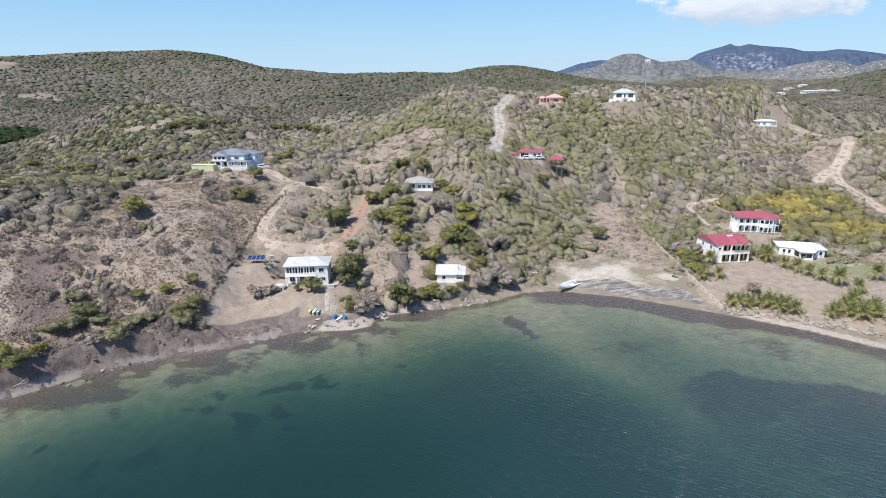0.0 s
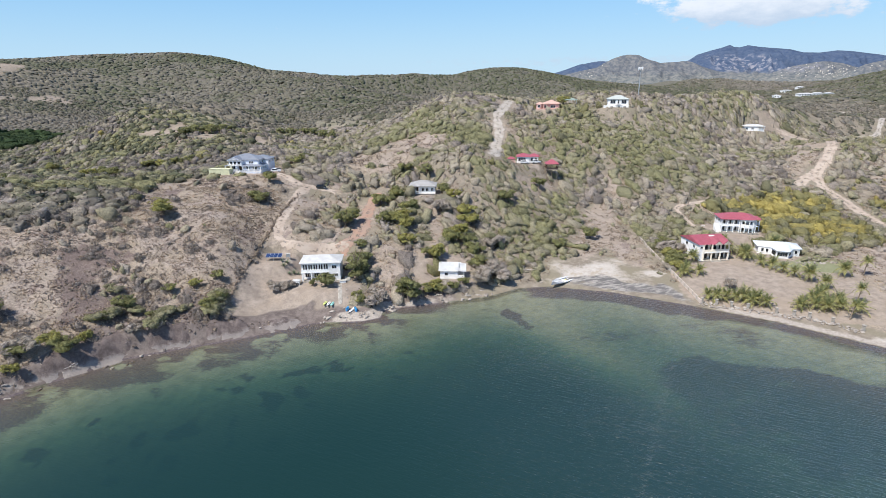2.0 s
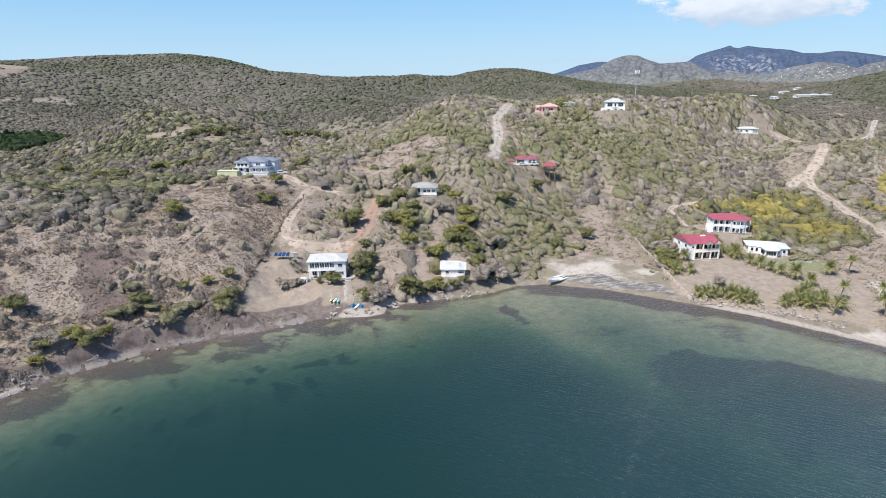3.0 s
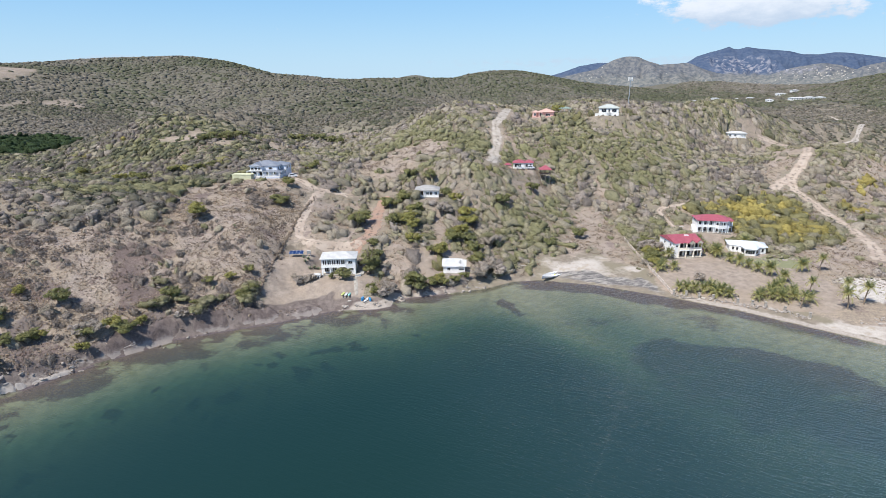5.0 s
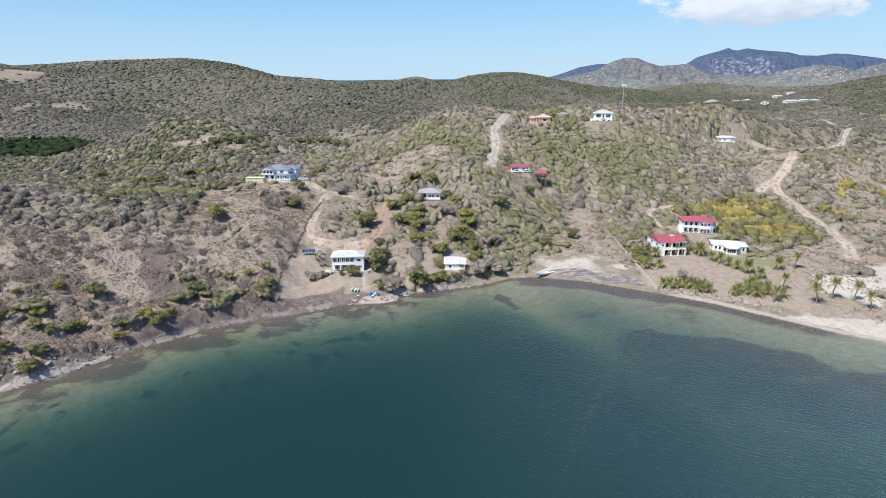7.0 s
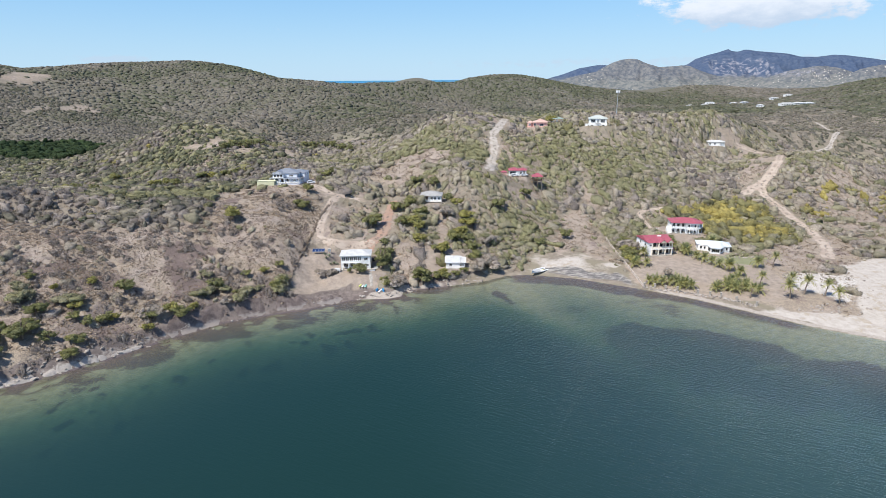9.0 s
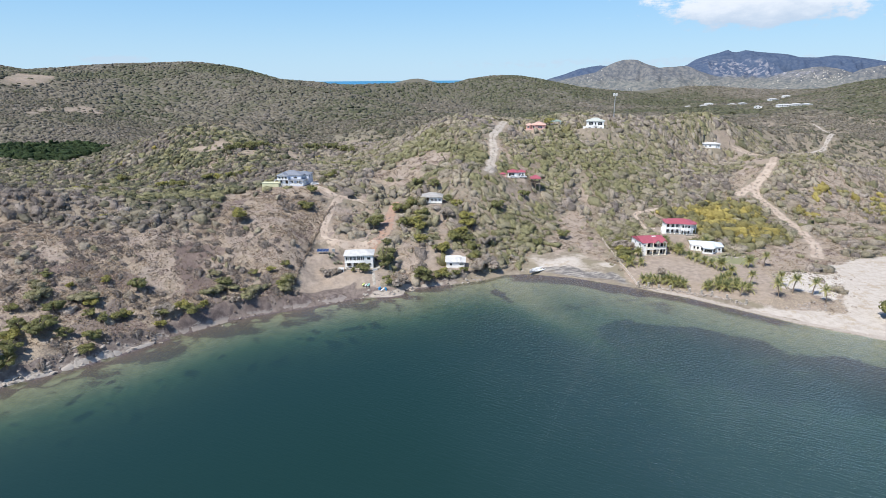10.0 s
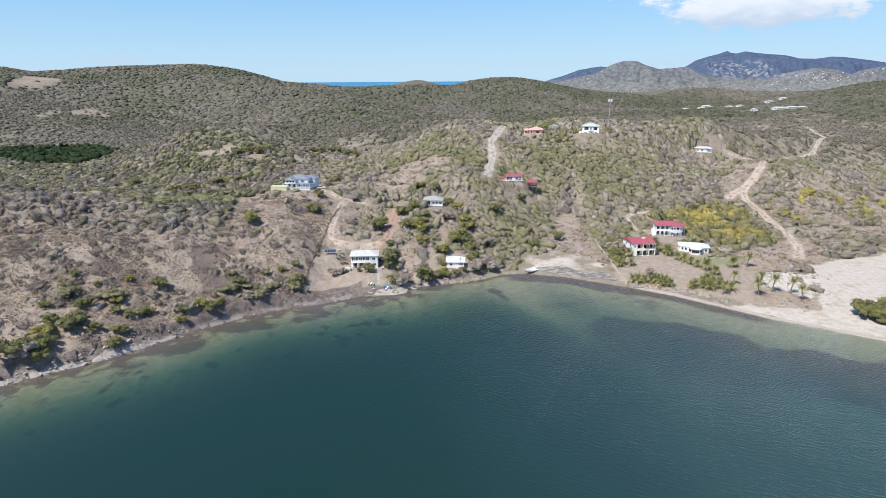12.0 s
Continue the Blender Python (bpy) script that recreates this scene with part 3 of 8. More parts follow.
a_weed = np.maximum.reduce([
    zone(zx, zy, MEADOW, 3.2 + 5 * smooth(gx + gy, 150, 90)) * (0.78 + 0.22 * vnoise(gx, gy, 9, 1) + 0.2 * vnoise(gx * 0.5, gy, 3.5, 4)),
    smooth(vnoise(gx, gy * 1.7, 6.5, 6) + 0.4 * vnoise(gx, gy, 3, 2), 0.72, 0.9) * smooth(gx, 5, -20) * 0.55,
    smooth(d_sea, 0.8, -0.3) * smooth(d_sea, -10 + 3 * vnoise(gx, gy, 12, 1) + 4 * smooth(gx, 66, 72), -5 + 3 * smooth(gx, 66, 72)) * smooth(gx, 10, 24) * (1 - 0.85 * smooth(gx, 98, 112)) * (0.98 + 0.4 * vnoise(gx, gy, 5, 3)),
    0.8 * smooth(d_sea, -2, -4.5) * smooth(d_sea, -16, -9) * smooth(gx, -116, -98) * smooth(gx, -18, -32) * (0.75 + 0.6 * vnoise(gx, gy, 8, 2) + 0.3 * vnoise(gx, gy, 3, 4)),
    0.45 * smooth(segment_distance(zx, zy, STREAK), 6.0, 1.2),
    smooth(vnoise(gx, gy * 2.2, 26, 4), 0.35, 0.7) * smooth(gx, 10, 40) * 0.3,
    0.9 * smooth(segment_distance(zx, zy, [(9, 134), (15, 125)]), 2.2, 0.8),
    *[(1.0 if i < 21 else 0.62) * smooth(np.hypot(zx - px, (zy - py) * 1.2) / (1.15 if i % 3 == 0 else 0.85 if i < 21 else 0.65), 2.3, 1.2) for i, (px, py) in enumerate(SEAGRASS)],
    smooth(d_sea, -15, -1) * smooth(gx, 10, -20) * smooth(vnoise(gx, gy, 3.5, 4) + 0.5 * vnoise(gx, gy, 1.8, 5) + smooth(d_sea, -9, -2), 0.25, 0.75) * 0.85])

m, n, l, b = nodes_of("ground")
pos = n.new("ShaderNodeNewGeometry").outputs["Position"]


def attr(key):
    k = n.new("ShaderNodeAttribute")
    k.attribute_name = key
    return k.outputs["Fac"]


mottle = noise_node(n, l, 0.09, 6, 0.6, pos)
patch = noise_node(n, l, 0.45, 5, 0.65, pos)
grain = noise_node(n, l, 2.6, 4, 0.65, pos)
jitter = calc(n, l, "MULTIPLY", calc(n, l, "SUBTRACT", patch, 0.5), 0.9)


def ragged(key, lo=0.3, hi=0.65):
    return ranged(n, l, calc(n, l, "ADD", attr(key), jitter), lo, hi)


litter = mixed(n, l, ranged(n, l, patch, 0.3, 0.7), (0.19, 0.16, 0.125), (0.29, 0.245, 0.195))
litter = mixed(n, l, ranged(n, l, mottle, 0.4, 0.65), litter, (0.23, 0.20, 0.145))
straw = straw_colour(n, l, pos)
soil = mixed(n, l, ranged(n, l, patch, 0.3, 0.7), (0.25, 0.205, 0.168), (0.365, 0.303, 0.25))
soil = mixed(n, l, ranged(n, l, mottle, 0.45, 0.7, 0.0, 0.7), soil, (0.30, 0.24, 0.185))
soil = mixed(n, l, ranged(n, l, noise_node(n, l, 1.1, 5, 0.7, pos), 0.56, 0.7, 0.0, 0.6), soil, (0.22, 0.18, 0.145))
sand = mixed(n, l, ranged(n, l, patch, 0.35, 0.7), (0.49, 0.445, 0.395), (0.395, 0.345, 0.297))
sand = mixed(n, l, ranged(n, l, noise_node(n, l, 0.22, 5, 0.7, pos), 0.52, 0.64, 0.0, 0.75), sand, (0.36, 0.30, 0.225))
rock = mixed(n, l, ranged(n, l, patch, 0.35, 0.7), (0.125, 0.100, 0.090), (0.215, 0.178, 0.158))
pale = mixed(n, l, ranged(n, l, grain, 0.3, 0.7), (0.47, 0.415, 0.36), (0.28, 0.24, 0.205))
drift_lines = n.new("ShaderNodeVectorRotate")
drift_lines.rotation_type = "Z_AXIS"
drift_lines.inputs["Angle"].default_value = radians(-14)
l.new(pos, drift_lines.inputs["Vector"])
wrack = mixed(n, l, ranged(n, l, noise_node(n, l, 1.0, 6, 0.72, drift_lines.outputs[0], (0.22, 0.8, 1)), 0.44, 0.60), (0.14, 0.130, 0.125), (0.33, 0.305, 0.275))
col = mixed(n, l, ragged("grass"), litter, straw)
col = mixed(n, l, ragged("scorched", 0.35, 0.6), col, mixed(n, l, ranged(n, l, grain, 0.3, 0.7), (0.115, 0.085, 0.075), (0.21, 0.165, 0.145)))
col = mixed(n, l, ragged("lawn"), col, mixed(n, l, patch, (0.17, 0.185, 0.10), (0.27, 0.26, 0.16)))
col = mixed(n, l, attr("woods"), col, mixed(n, l, ranged(n, l, patch, 0.3, 0.7), (0.105, 0.100, 0.078), (0.165, 0.152, 0.118)))
col = mixed(n, l, ragged("soil"), col, soil)
col = mixed(n, l, ragged("sand"), col, sand)
col = mixed(n, l, ragged("rock"), col, rock)
col = mixed(n, l, ragged("pale"), col, pale)
col = mixed(n, l, ragged("wrack"), col, wrack)
bed = mixed(n, l, ranged(n, l, patch, 0.3, 0.7), (0.20, 0.21, 0.165), (0.29, 0.302, 0.24))
bed = mixed(n, l, calc(n, l, "MULTIPLY", ragged("shallows", 0.2, 0.8), 0.92), bed, mixed(n, l, ranged(n, l, patch, 0.4, 0.62), (0.072, 0.066, 0.048), (0.175, 0.168, 0.128)))
tufted = calc(n, l, "ADD", calc(n, l, "MULTIPLY", noise_node(n, l, 0.8, 5, 0.75, pos, (0.7, 1.3, 1)), 0.5), calc(n, l, "MULTIPLY", noise_node(n, l, 0.16, 5, 0.7, pos, (0.75, 1.7, 1)), 0.5))
weedy = ranged(n, l, calc(n, l, "ADD", attr("weed"), calc(n, l, "MULTIPLY", calc(n, l, "SUBTRACT", tufted, 0.5), 2.0)), 0.34, 0.66)
bed = mixed(n, l, calc(n, l, "MULTIPLY", weedy, 0.93), bed, mixed(n, l, ranged(n, l, grain, 0.35, 0.65), (0.080, 0.064, 0.072), (0.150, 0.122, 0.122)))
col = mixed(n, l, ranged(n, l, attr("sea"), 0.46, 0.54), col, bed)
col = mixed(n, l, 0.6, col, mixed(n, l, grain, (0.6, 0.6, 0.6), (1.35, 1.35, 1.35)), "MULTIPLY")
col = mixed(n, l, ragged("rubble"), col, mixed(n, l, ranged(n, l, grain, 0.35, 0.65), (0.32, 0.28, 0.24), (0.62, 0.58, 0.53)))
l.new(col, b.inputs["Base Color"])
b.inputs["Roughness"].default_value = 0.95
b.inputs["Specular IOR Level"].default_value = 0.15
bumped(n, l, b, calc(n, l, "ADD", calc(n, l, "MULTIPLY", patch, 1.0), calc(n, l, "MULTIPLY", grain, 0.35)), 0.8, 0.35)
GROUND = m
ground = new("ground", fast_mesh("ground", np.stack([gx, gy, gz], 1), grid_faces(len(xs), len(ys)), GROUND, {
    "scorched": 0.62 * zone(zx, zy, SCORCHED, 4) + 0.55 * smooth(vnoise(gx, gy * 1.6, 17, 2) + 0.5 * vnoise(gx, gy, 6, 3), 0.3, 0.8) * zone(gx, gy, WEST_SLOPE, 8), "lawn": np.maximum(zone(zx, zy, LAWN, 2), 0.4 * zone(zx, zy, DALE, 6)), "soil": a_soil * (1 - 0.9 * zone(zx, zy, LAWN, 2)), "grass": a_grass, "sand": a_sand, "rock": a_rock, "pale": a_pale, "wrack": a_wrack, "weed": a_weed, "sea": np.clip(0.5 - (d_sea - 0.25) / 4, 0, 1), "woods": (0.75 * smooth(gy, 360, 520) + 0.25 * smooth(gy, 700, 1200)) * (1 - 0.75 * smooth(gx, 70, 160) * smooth(gy, 900, 700)) * (1 - np.maximum.reduce([zone(zx, zy, c, 14) for c in FAR_CLEARINGS])), "shallows": smooth(d_sea, -3.6 - 5.4 * smooth(gx, 0, 60) + 2.2 * vnoise(gx, gy, 9, 3), -0.6) * (1 - 0.85 * smooth(gx, 96, 122)), "rubble": 0.75 * zone(zx, zy, RUBBLE, 3) + 0.35 * zone(zx, zy, SAND, 2) * smooth(vnoise(gx, gy, 14, 2), 0.0, 0.6)}, True))
tagged(ground, "dry hillside ground of straw, grey litter and bare soil running down to the bay", "ground", kind="structure")

# ---- water ----
wx = spread([(-4900, 400), (-700, 60), (-170, 2.5), (200, 12), (700, 100), (4900, 0)])
wy = spread([(-4000, 400), (-200, 30), (0, 2.5), (158, 0)])
qx, qy = (a.ravel() for a in np.meshgrid(wx, wy))
m, n, l, b = nodes_of("sea_water")
pos = n.new("ShaderNodeNewGeometry").outputs["Position"]
deep = n.new("ShaderNodeAttribute")
deep.attribute_name = "depth"
veil = calc(n, l, "SUBTRACT", 1.0, calc(n, l, "POWER", 2.718, calc(n, l, "MULTIPLY", deep.outputs["Fac"], -0.55)))
clear = n.new("ShaderNodeBsdfTransparent")
l.new(mixed(n, l, ranged(n, l, deep.outputs["Fac"], 0.0, 3.0), (0.86, 0.87, 0.82), (0.38, 0.68, 0.54)), clear.inputs[0])
body = n.new("ShaderNodeBsdfDiffuse")
drift = noise_node(n, l, 0.02, 4, 0.5, pos)
body_place = n.new("ShaderNodeSeparateXYZ")
l.new(pos, body_place.inputs[0])
eastward = ranged(n, l, calc(n, l, "ADD", body_place.outputs[0], calc(n, l, "MULTIPLY", drift, 60.0)), -5, 110)      # the body colour runs lighter and bluer from west to east
l.new(mixed(n, l, eastward, (0.0058, 0.0270, 0.0238), (0.0205, 0.0465, 0.0520)), body.inputs[0])
wet = n.new("ShaderNodeMixShader")
l.new(veil, wet.inputs[0])
l.new(clear.outputs[0], wet.inputs[1])
l.new(body.outputs[0], wet.inputs[2])
turned = n.new("ShaderNodeVectorRotate")
turned.rotation_type = "Z_AXIS"
turned.inputs["Angle"].default_value = radians(24)
l.new(pos, turned.inputs["Vector"])
ripple = noise_node(n, l, 1.0, 3, 0.6, turned.outputs[0], (0.32, 1.5, 1))
chop = noise_node(n, l, 1.0, 2, 0.5, turned.outputs[0], (1.2, 3.0, 1))
part_of = n.new("ShaderNodeSeparateXYZ")
l.new(pos, part_of.inputs[0])
lee = ranged(n, l, calc(n, l, "ADD", part_of.outputs[0], calc(n, l, "MULTIPLY", part_of.outputs[1], 0.35)), -40, 95, 0.12, 1.25)     # the west headland shelters the water below it
calm = calc(n, l, "MULTIPLY", lee, ranged(n, l, noise_node(n, l, 0.013, 3, 0.5, pos), 0.38, 0.62, 0.5, 1.0))
bp = n.new("ShaderNodeBump")
bp.inputs["Strength"].default_value, bp.inputs["Distance"].default_value = 1.0, 0.42
l.new(calc(n, l, "MULTIPLY", calc(n, l, "ADD", ripple, calc(n, l, "MULTIPLY", chop, 0.35)), calm), bp.inputs["Height"])
gl = n.new("ShaderNodeBsdfGlossy")
gl.inputs["Roughness"].default_value = 0.32
l.new(bp.outputs[0], gl.inputs["Normal"])
fr = n.new("ShaderNodeFresnel")
fr.inputs["IOR"].default_value = 1.42
l.new(bp.outputs[0], fr.inputs["Normal"])
fin = n.new("ShaderNodeMixShader")
l.new(fr.outputs[0], fin.inputs[0])
l.new(wet.outputs[0], fin.inputs[1])
l.new(gl.outputs[0], fin.inputs[2])
l.new(fin.outputs[0], n["Material Output"].inputs[0])
SEA = m
water = new("water", fast_mesh("water", np.stack([qx, qy, 0 * qx], 1), grid_faces(len(wx), len(wy)), SEA, {"depth": water_depth(qx, qy)}, True))
water.visible_shadow = False
tagged(water, "clear green bay water, deep teal offshore, lightly rippled", "water", kind="structure")

m, n, l, b = nodes_of("open_sea")
b.inputs["Base Color"].default_value = (0.03, 0.20, 0.36, 1)
b.inputs["Roughness"].default_value = 0.4
OPEN_SEA = m
fx, fy = (a.ravel() for a in np.meshgrid(np.linspace(-3600, 500, 12), np.linspace(2800, 4880, 10)))
far_sea = new("far_sea", fast_mesh("far_sea", np.stack([fx, fy, -3 + 65 * ((fy - 2800) / 2080) ** 1.5], 1), grid_faces(12, 10), OPEN_SEA, None, True))
tagged(far_sea, "blue open sea on the horizon behind the ridge", "sea", kind="structure")

# ---- mountains behind the far bay ----
# ridges: the distance of the crest, the width of its face and of its back, and the crest itself (x, height)
RIDGES = [
    (4300, 420, 400, [(480, 40), (580, 76), (685, 106), (788, 142), (874, 160), (943, 166), (996, 161), (1085, 140), (1250, 70)]),
    (4200, 620, 420, [(1187, 55), (1351, 112), (1466, 136), (1531, 160), (1585, 196), (1673, 223), (1738, 239), (1801, 260), (1828, 246), (1869, 242), (1925, 256), (2001, 244),
                      (2168, 230), (2218, 226), (2303, 205), (2418, 202), (2530, 215), (2612, 211), (2795, 189), (2900, 172), (3250, 120), (3600, 50)]),
    (3700, 400, 420, [(380, 10), (593, 69), (683, 91), (788, 112), (831, 141), (889, 169), (947, 187), (991, 191), (1037, 185), (1099, 160), (1176, 136), (1249, 142), (1323, 148), (1368, 141), (1431, 114), (1523, 87), (1736, 40), (1900, 0)]),
    (3500, 300, 320, [(1640, 20), (1727, 55), (1806, 85), (1885, 109), (1966, 121), (2019, 130), (2087, 134), (2158, 123), (2244, 99), (2400, 50), (2600, 0)]),
    (3300, 220, 300, [(1960, 10), (2038, 47), (2097, 79), (2155, 111), (2216, 127), (2295, 135), (2600, 140), (3100, 90), (3500, 20)]),
]
mx, my = np.linspace(380, 3600, 300), np.linspace(3080, 4720, 140)
sx, sy = (a.ravel() for a in np.meshgrid(mx, my))
spurs = np.abs(vnoise(sx + 0.35 * sy, sy * 0.35, 110, 5))
gully = np.abs(vnoise(sx - 0.3 * sy, sy * 0.5, 42, 6))
mz = np.full(sx.shape, -8.0)
for at_y, face, back, line in RIDGES:
    crest = np.interp(sx, *np.array(line).T, left=-8, right=-8)
    front = np.where(sy < at_y, (at_y - sy) / face, (sy - at_y) / back)
    side = np.minimum(np.abs(front) * 2.5, 1)
    lean = np.clip(1 - np.abs(front), 0, 1) ** 1.2
    rise = (crest + 8) * np.clip(lean * (1 + side * (0.32 - 0.75 * spurs - 0.40 * gully)), 0, 1.0)
    mz = np.maximum(mz, -8 + rise + side * smooth(lean, 0.05, 0.3) * (8 * vnoise(sx, sy, 60, 3) + 5 * vnoise(sx, sy, 22, 2)) * smooth(crest, 10, 60))
m, n, l, b = nodes_of("hazed_mountain_cover")
pos = n.new("ShaderNodeNewGeometry").outputs["Position"]
crag = noise_node(n, l, 0.012, 6, 0.65, pos)
wood = noise_node(n, l, 0.05, 5, 0.6, pos)
sep = n.new("ShaderNodeSeparateXYZ")
l.new(pos, sep.inputs[0])
# haze and cloud shadow on the back massif, painted in as dark blue
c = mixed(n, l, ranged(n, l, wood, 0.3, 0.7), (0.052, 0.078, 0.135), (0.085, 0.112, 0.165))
# nearer ridges stand clear of the painted shadow, in a sunlit grey
sunlit_ridges = mixed(n, l, ranged(n, l, wood, 0.35, 0.65), (0.098, 0.108, 0.125), (0.185, 0.182, 0.175))
c = mixed(n, l, calc(n, l, "MULTIPLY", ranged(n, l, sep.outputs[1], 3860, 3800), 0.95), c, sunlit_ridges)
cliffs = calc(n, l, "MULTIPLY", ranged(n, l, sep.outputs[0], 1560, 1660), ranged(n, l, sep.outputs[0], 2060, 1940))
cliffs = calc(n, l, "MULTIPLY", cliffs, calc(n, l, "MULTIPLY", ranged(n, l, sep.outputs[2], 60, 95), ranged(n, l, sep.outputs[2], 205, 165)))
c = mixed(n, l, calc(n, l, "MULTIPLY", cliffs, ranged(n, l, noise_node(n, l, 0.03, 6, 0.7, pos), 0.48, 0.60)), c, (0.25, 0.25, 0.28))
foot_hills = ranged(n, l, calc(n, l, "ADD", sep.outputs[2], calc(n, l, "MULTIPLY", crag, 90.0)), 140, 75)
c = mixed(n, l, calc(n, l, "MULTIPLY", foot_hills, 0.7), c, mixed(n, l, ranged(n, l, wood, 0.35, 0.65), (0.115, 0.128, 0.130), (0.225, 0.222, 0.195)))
l.new(c, b.inputs["Base Color"])
b.inputs["Roughness"].default_value = 1.0
b.inputs["Specular IOR Level"].default_value = 0.0
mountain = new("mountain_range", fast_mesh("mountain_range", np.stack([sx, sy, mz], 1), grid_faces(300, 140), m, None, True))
tagged(mountain, "distant wooded mountains with pale crags, haze and cloud shadow painted blue-grey", "mountain", kind="structure")

# ---- roads ----
def worn_edges(m):
    """The track frays out into the ground beside it, and grass grows between its ruts."""
    n, l = m.node_tree.nodes, m.node_tree.links
    at = n.new("ShaderNodeAttribute")
    at.attribute_name = "rim"
    place = n.new("ShaderNodeNewGeometry").outputs["Position"]
    fray = calc(n, l, "ADD", at.outputs["Fac"], calc(n, l, "MULTIPLY", calc(n, l, "SUBTRACT", noise_node(n, l, 0.7, 5, 0.7, place), 0.5), 1.7))
    middle = calc(n, l, "MULTIPLY", ranged(n, l, at.outputs["Fac"], 0.3, 0.12), ranged(n, l, noise_node(n, l, 0.5, 4, 0.7, place), 0.5, 0.62, 0.0, 0.8))
    hole = calc(n, l, "MAXIMUM", ranged(n, l, fray, 0.72, 0.86), middle)
    clear, mx = n.new("ShaderNodeBsdfTransparent"), n.new("ShaderNodeMixShader")
    l.new(hole, mx.inputs[0])
    l.new(n["Principled BSDF"].outputs[0], mx.inputs[1])
    l.new(clear.outputs[0], mx.inputs[2])
    l.new(mx.outputs[0], n["Material Output"].inputs[0])


for m in (DIRT_ROAD, RED_DIRT, GRAVEL_ROAD):
    worn_edges(m)


def ribbon(name, line, width, mat, label, lift=0.10):
    pts = [Vector((*line[0], 0))]
    for a, b2 in zip(line[:-1], line[1:]):
        a, b2 = Vector((*a, 0)), Vector((*b2, 0))
        k = max(int((b2 - a).length / 1.6), 1)
        pts += [a.lerp(b2, (i + 1) / k) for i in range(k)]
    for _ in range(6):
        pts = [pts[0]] + [(p + q * 2 + r) / 4 for p, q, r in zip(pts[:-2], pts[1:-1], pts[2:])] + [pts[-1]]
    rows, cols = len(pts), 7
    vx, vy, vz, rim = [], [], [], []
    for i, p in enumerate(pts):
        t = (pts[min(i + 1, rows - 1)] - pts[max(i - 1, 0)]).normalized()
        side = Vector((t.y, -t.x, 0))
        w = width * (0.5 + 0.2 * noise.noise(p * 0.13) + 0.16 * noise.noise(p * 0.6))
        for j in range(cols):
            s = (j / (cols - 1) * 2 - 1)
            q = p + side * s * w
            vx.append(q.x), vy.append(q.y), rim.append(abs(s)), vz.append(lift - 0.25 * max(abs(s) - 0.66, 0) ** 1.2 * 1.6 - 0.05 * (0.25 < abs(s) < 0.5))
    vz = np.array(vz) + terrain(np.array(vx), np.array(vy))
    ob = new(name, fast_mesh(name, np.stack([vx, vy, vz], 1), grid_faces(cols, rows), mat, {"rim": rim}, True))
    return tagged(ob, label, "road", kind="structure")


ribbon("road_1", *ROADS["drive"], DIRT_ROAD, "tan dirt driveway curving down to the white villa")
ribbon("road_2", *ROADS["cut"], RED_DIRT, "red earth track cut into the slope")
ribbon("road_3", *ROADS["track"], DIRT_ROAD, "tan dirt track across the knoll")
ribbon("road_4", *ROADS["terrace_drive"], DIRT_ROAD, "dirt drive beside the pale blue house")
ribbon("road_5", *ROADS["upper_road"], GRAVEL_ROAD, "pale gravel road climbing the spur")
ribbon("road_6", *ROADS["spur_road"], GRAVEL_ROAD, "short gravel drive to the red-roofed cottage")
ribbon("road_7", *ROADS["main_road"], DIRT_ROAD, "rutted dirt road winding down to the beach")
ribbon("road_8", *ROADS["villa_drive"], DIRT_ROAD, "pale gravel lane behind the villas")
ribbon("road_9", *ROADS["far_road"], GRAVEL_ROAD, "pale track across the far scrub", 0.5)
ribbon("road_10", *ROADS["loop"], DIRT_ROAD, "bare earth fork beside the road", 0.06)

# ---- scrub and woods ----
rng = np.random.default_rng(7)


def roads_near(x, y, margin):
    hit = np.zeros(np.shape(x), bool)
    for line, width in ROADS.values():
        hit |= segment_distance(x, y, line) < width / 2 + margin
    return hit


def built(x, y, margin):
    hit = np.zeros(np.shape(x), bool)
    for px, py, pz, r in PLOTS:
        hit |= np.hypot(x - px, y - py) < r * 0.98 + margin
    return hit


def ground_at(x, y):
    """Height of the ground sheet itself, between its grid lines."""
    grid = gz.reshape(len(ys), len(xs))
    i, j = np.clip(np.searchsorted(xs, x) - 1, 0, len(xs) - 2), np.clip(np.searchsorted(ys, y) - 1, 0, len(ys) - 2)
    u, v = (x - xs[i]) / (xs[i + 1] - xs[i]), (y - ys[j]) / (ys[j + 1] - ys[j])
    return (grid[j, i] * (1 - u) + grid[j, i + 1] * u) * (1 - v) + (grid[j + 1, i] * (1 - u) + grid[j + 1, i + 1] * u) * v


def scatter(x0, x1, y0, y1, step):
    """Jittered lattice of places that the flight can see."""
    x, y = np.meshgrid(np.arange(x0, x1, step), np.arange(y0, y1, step))
    x, y = x.ravel() + rng.uniform(-0.5, 0.5, x.size) * step, y.ravel() + rng.uniform(-0.5, 0.5, x.size) * step
    seen = (x > -0.93 * (y + 100)) & (x < 0.77 * (y + 100))
    return x[seen], y[seen]


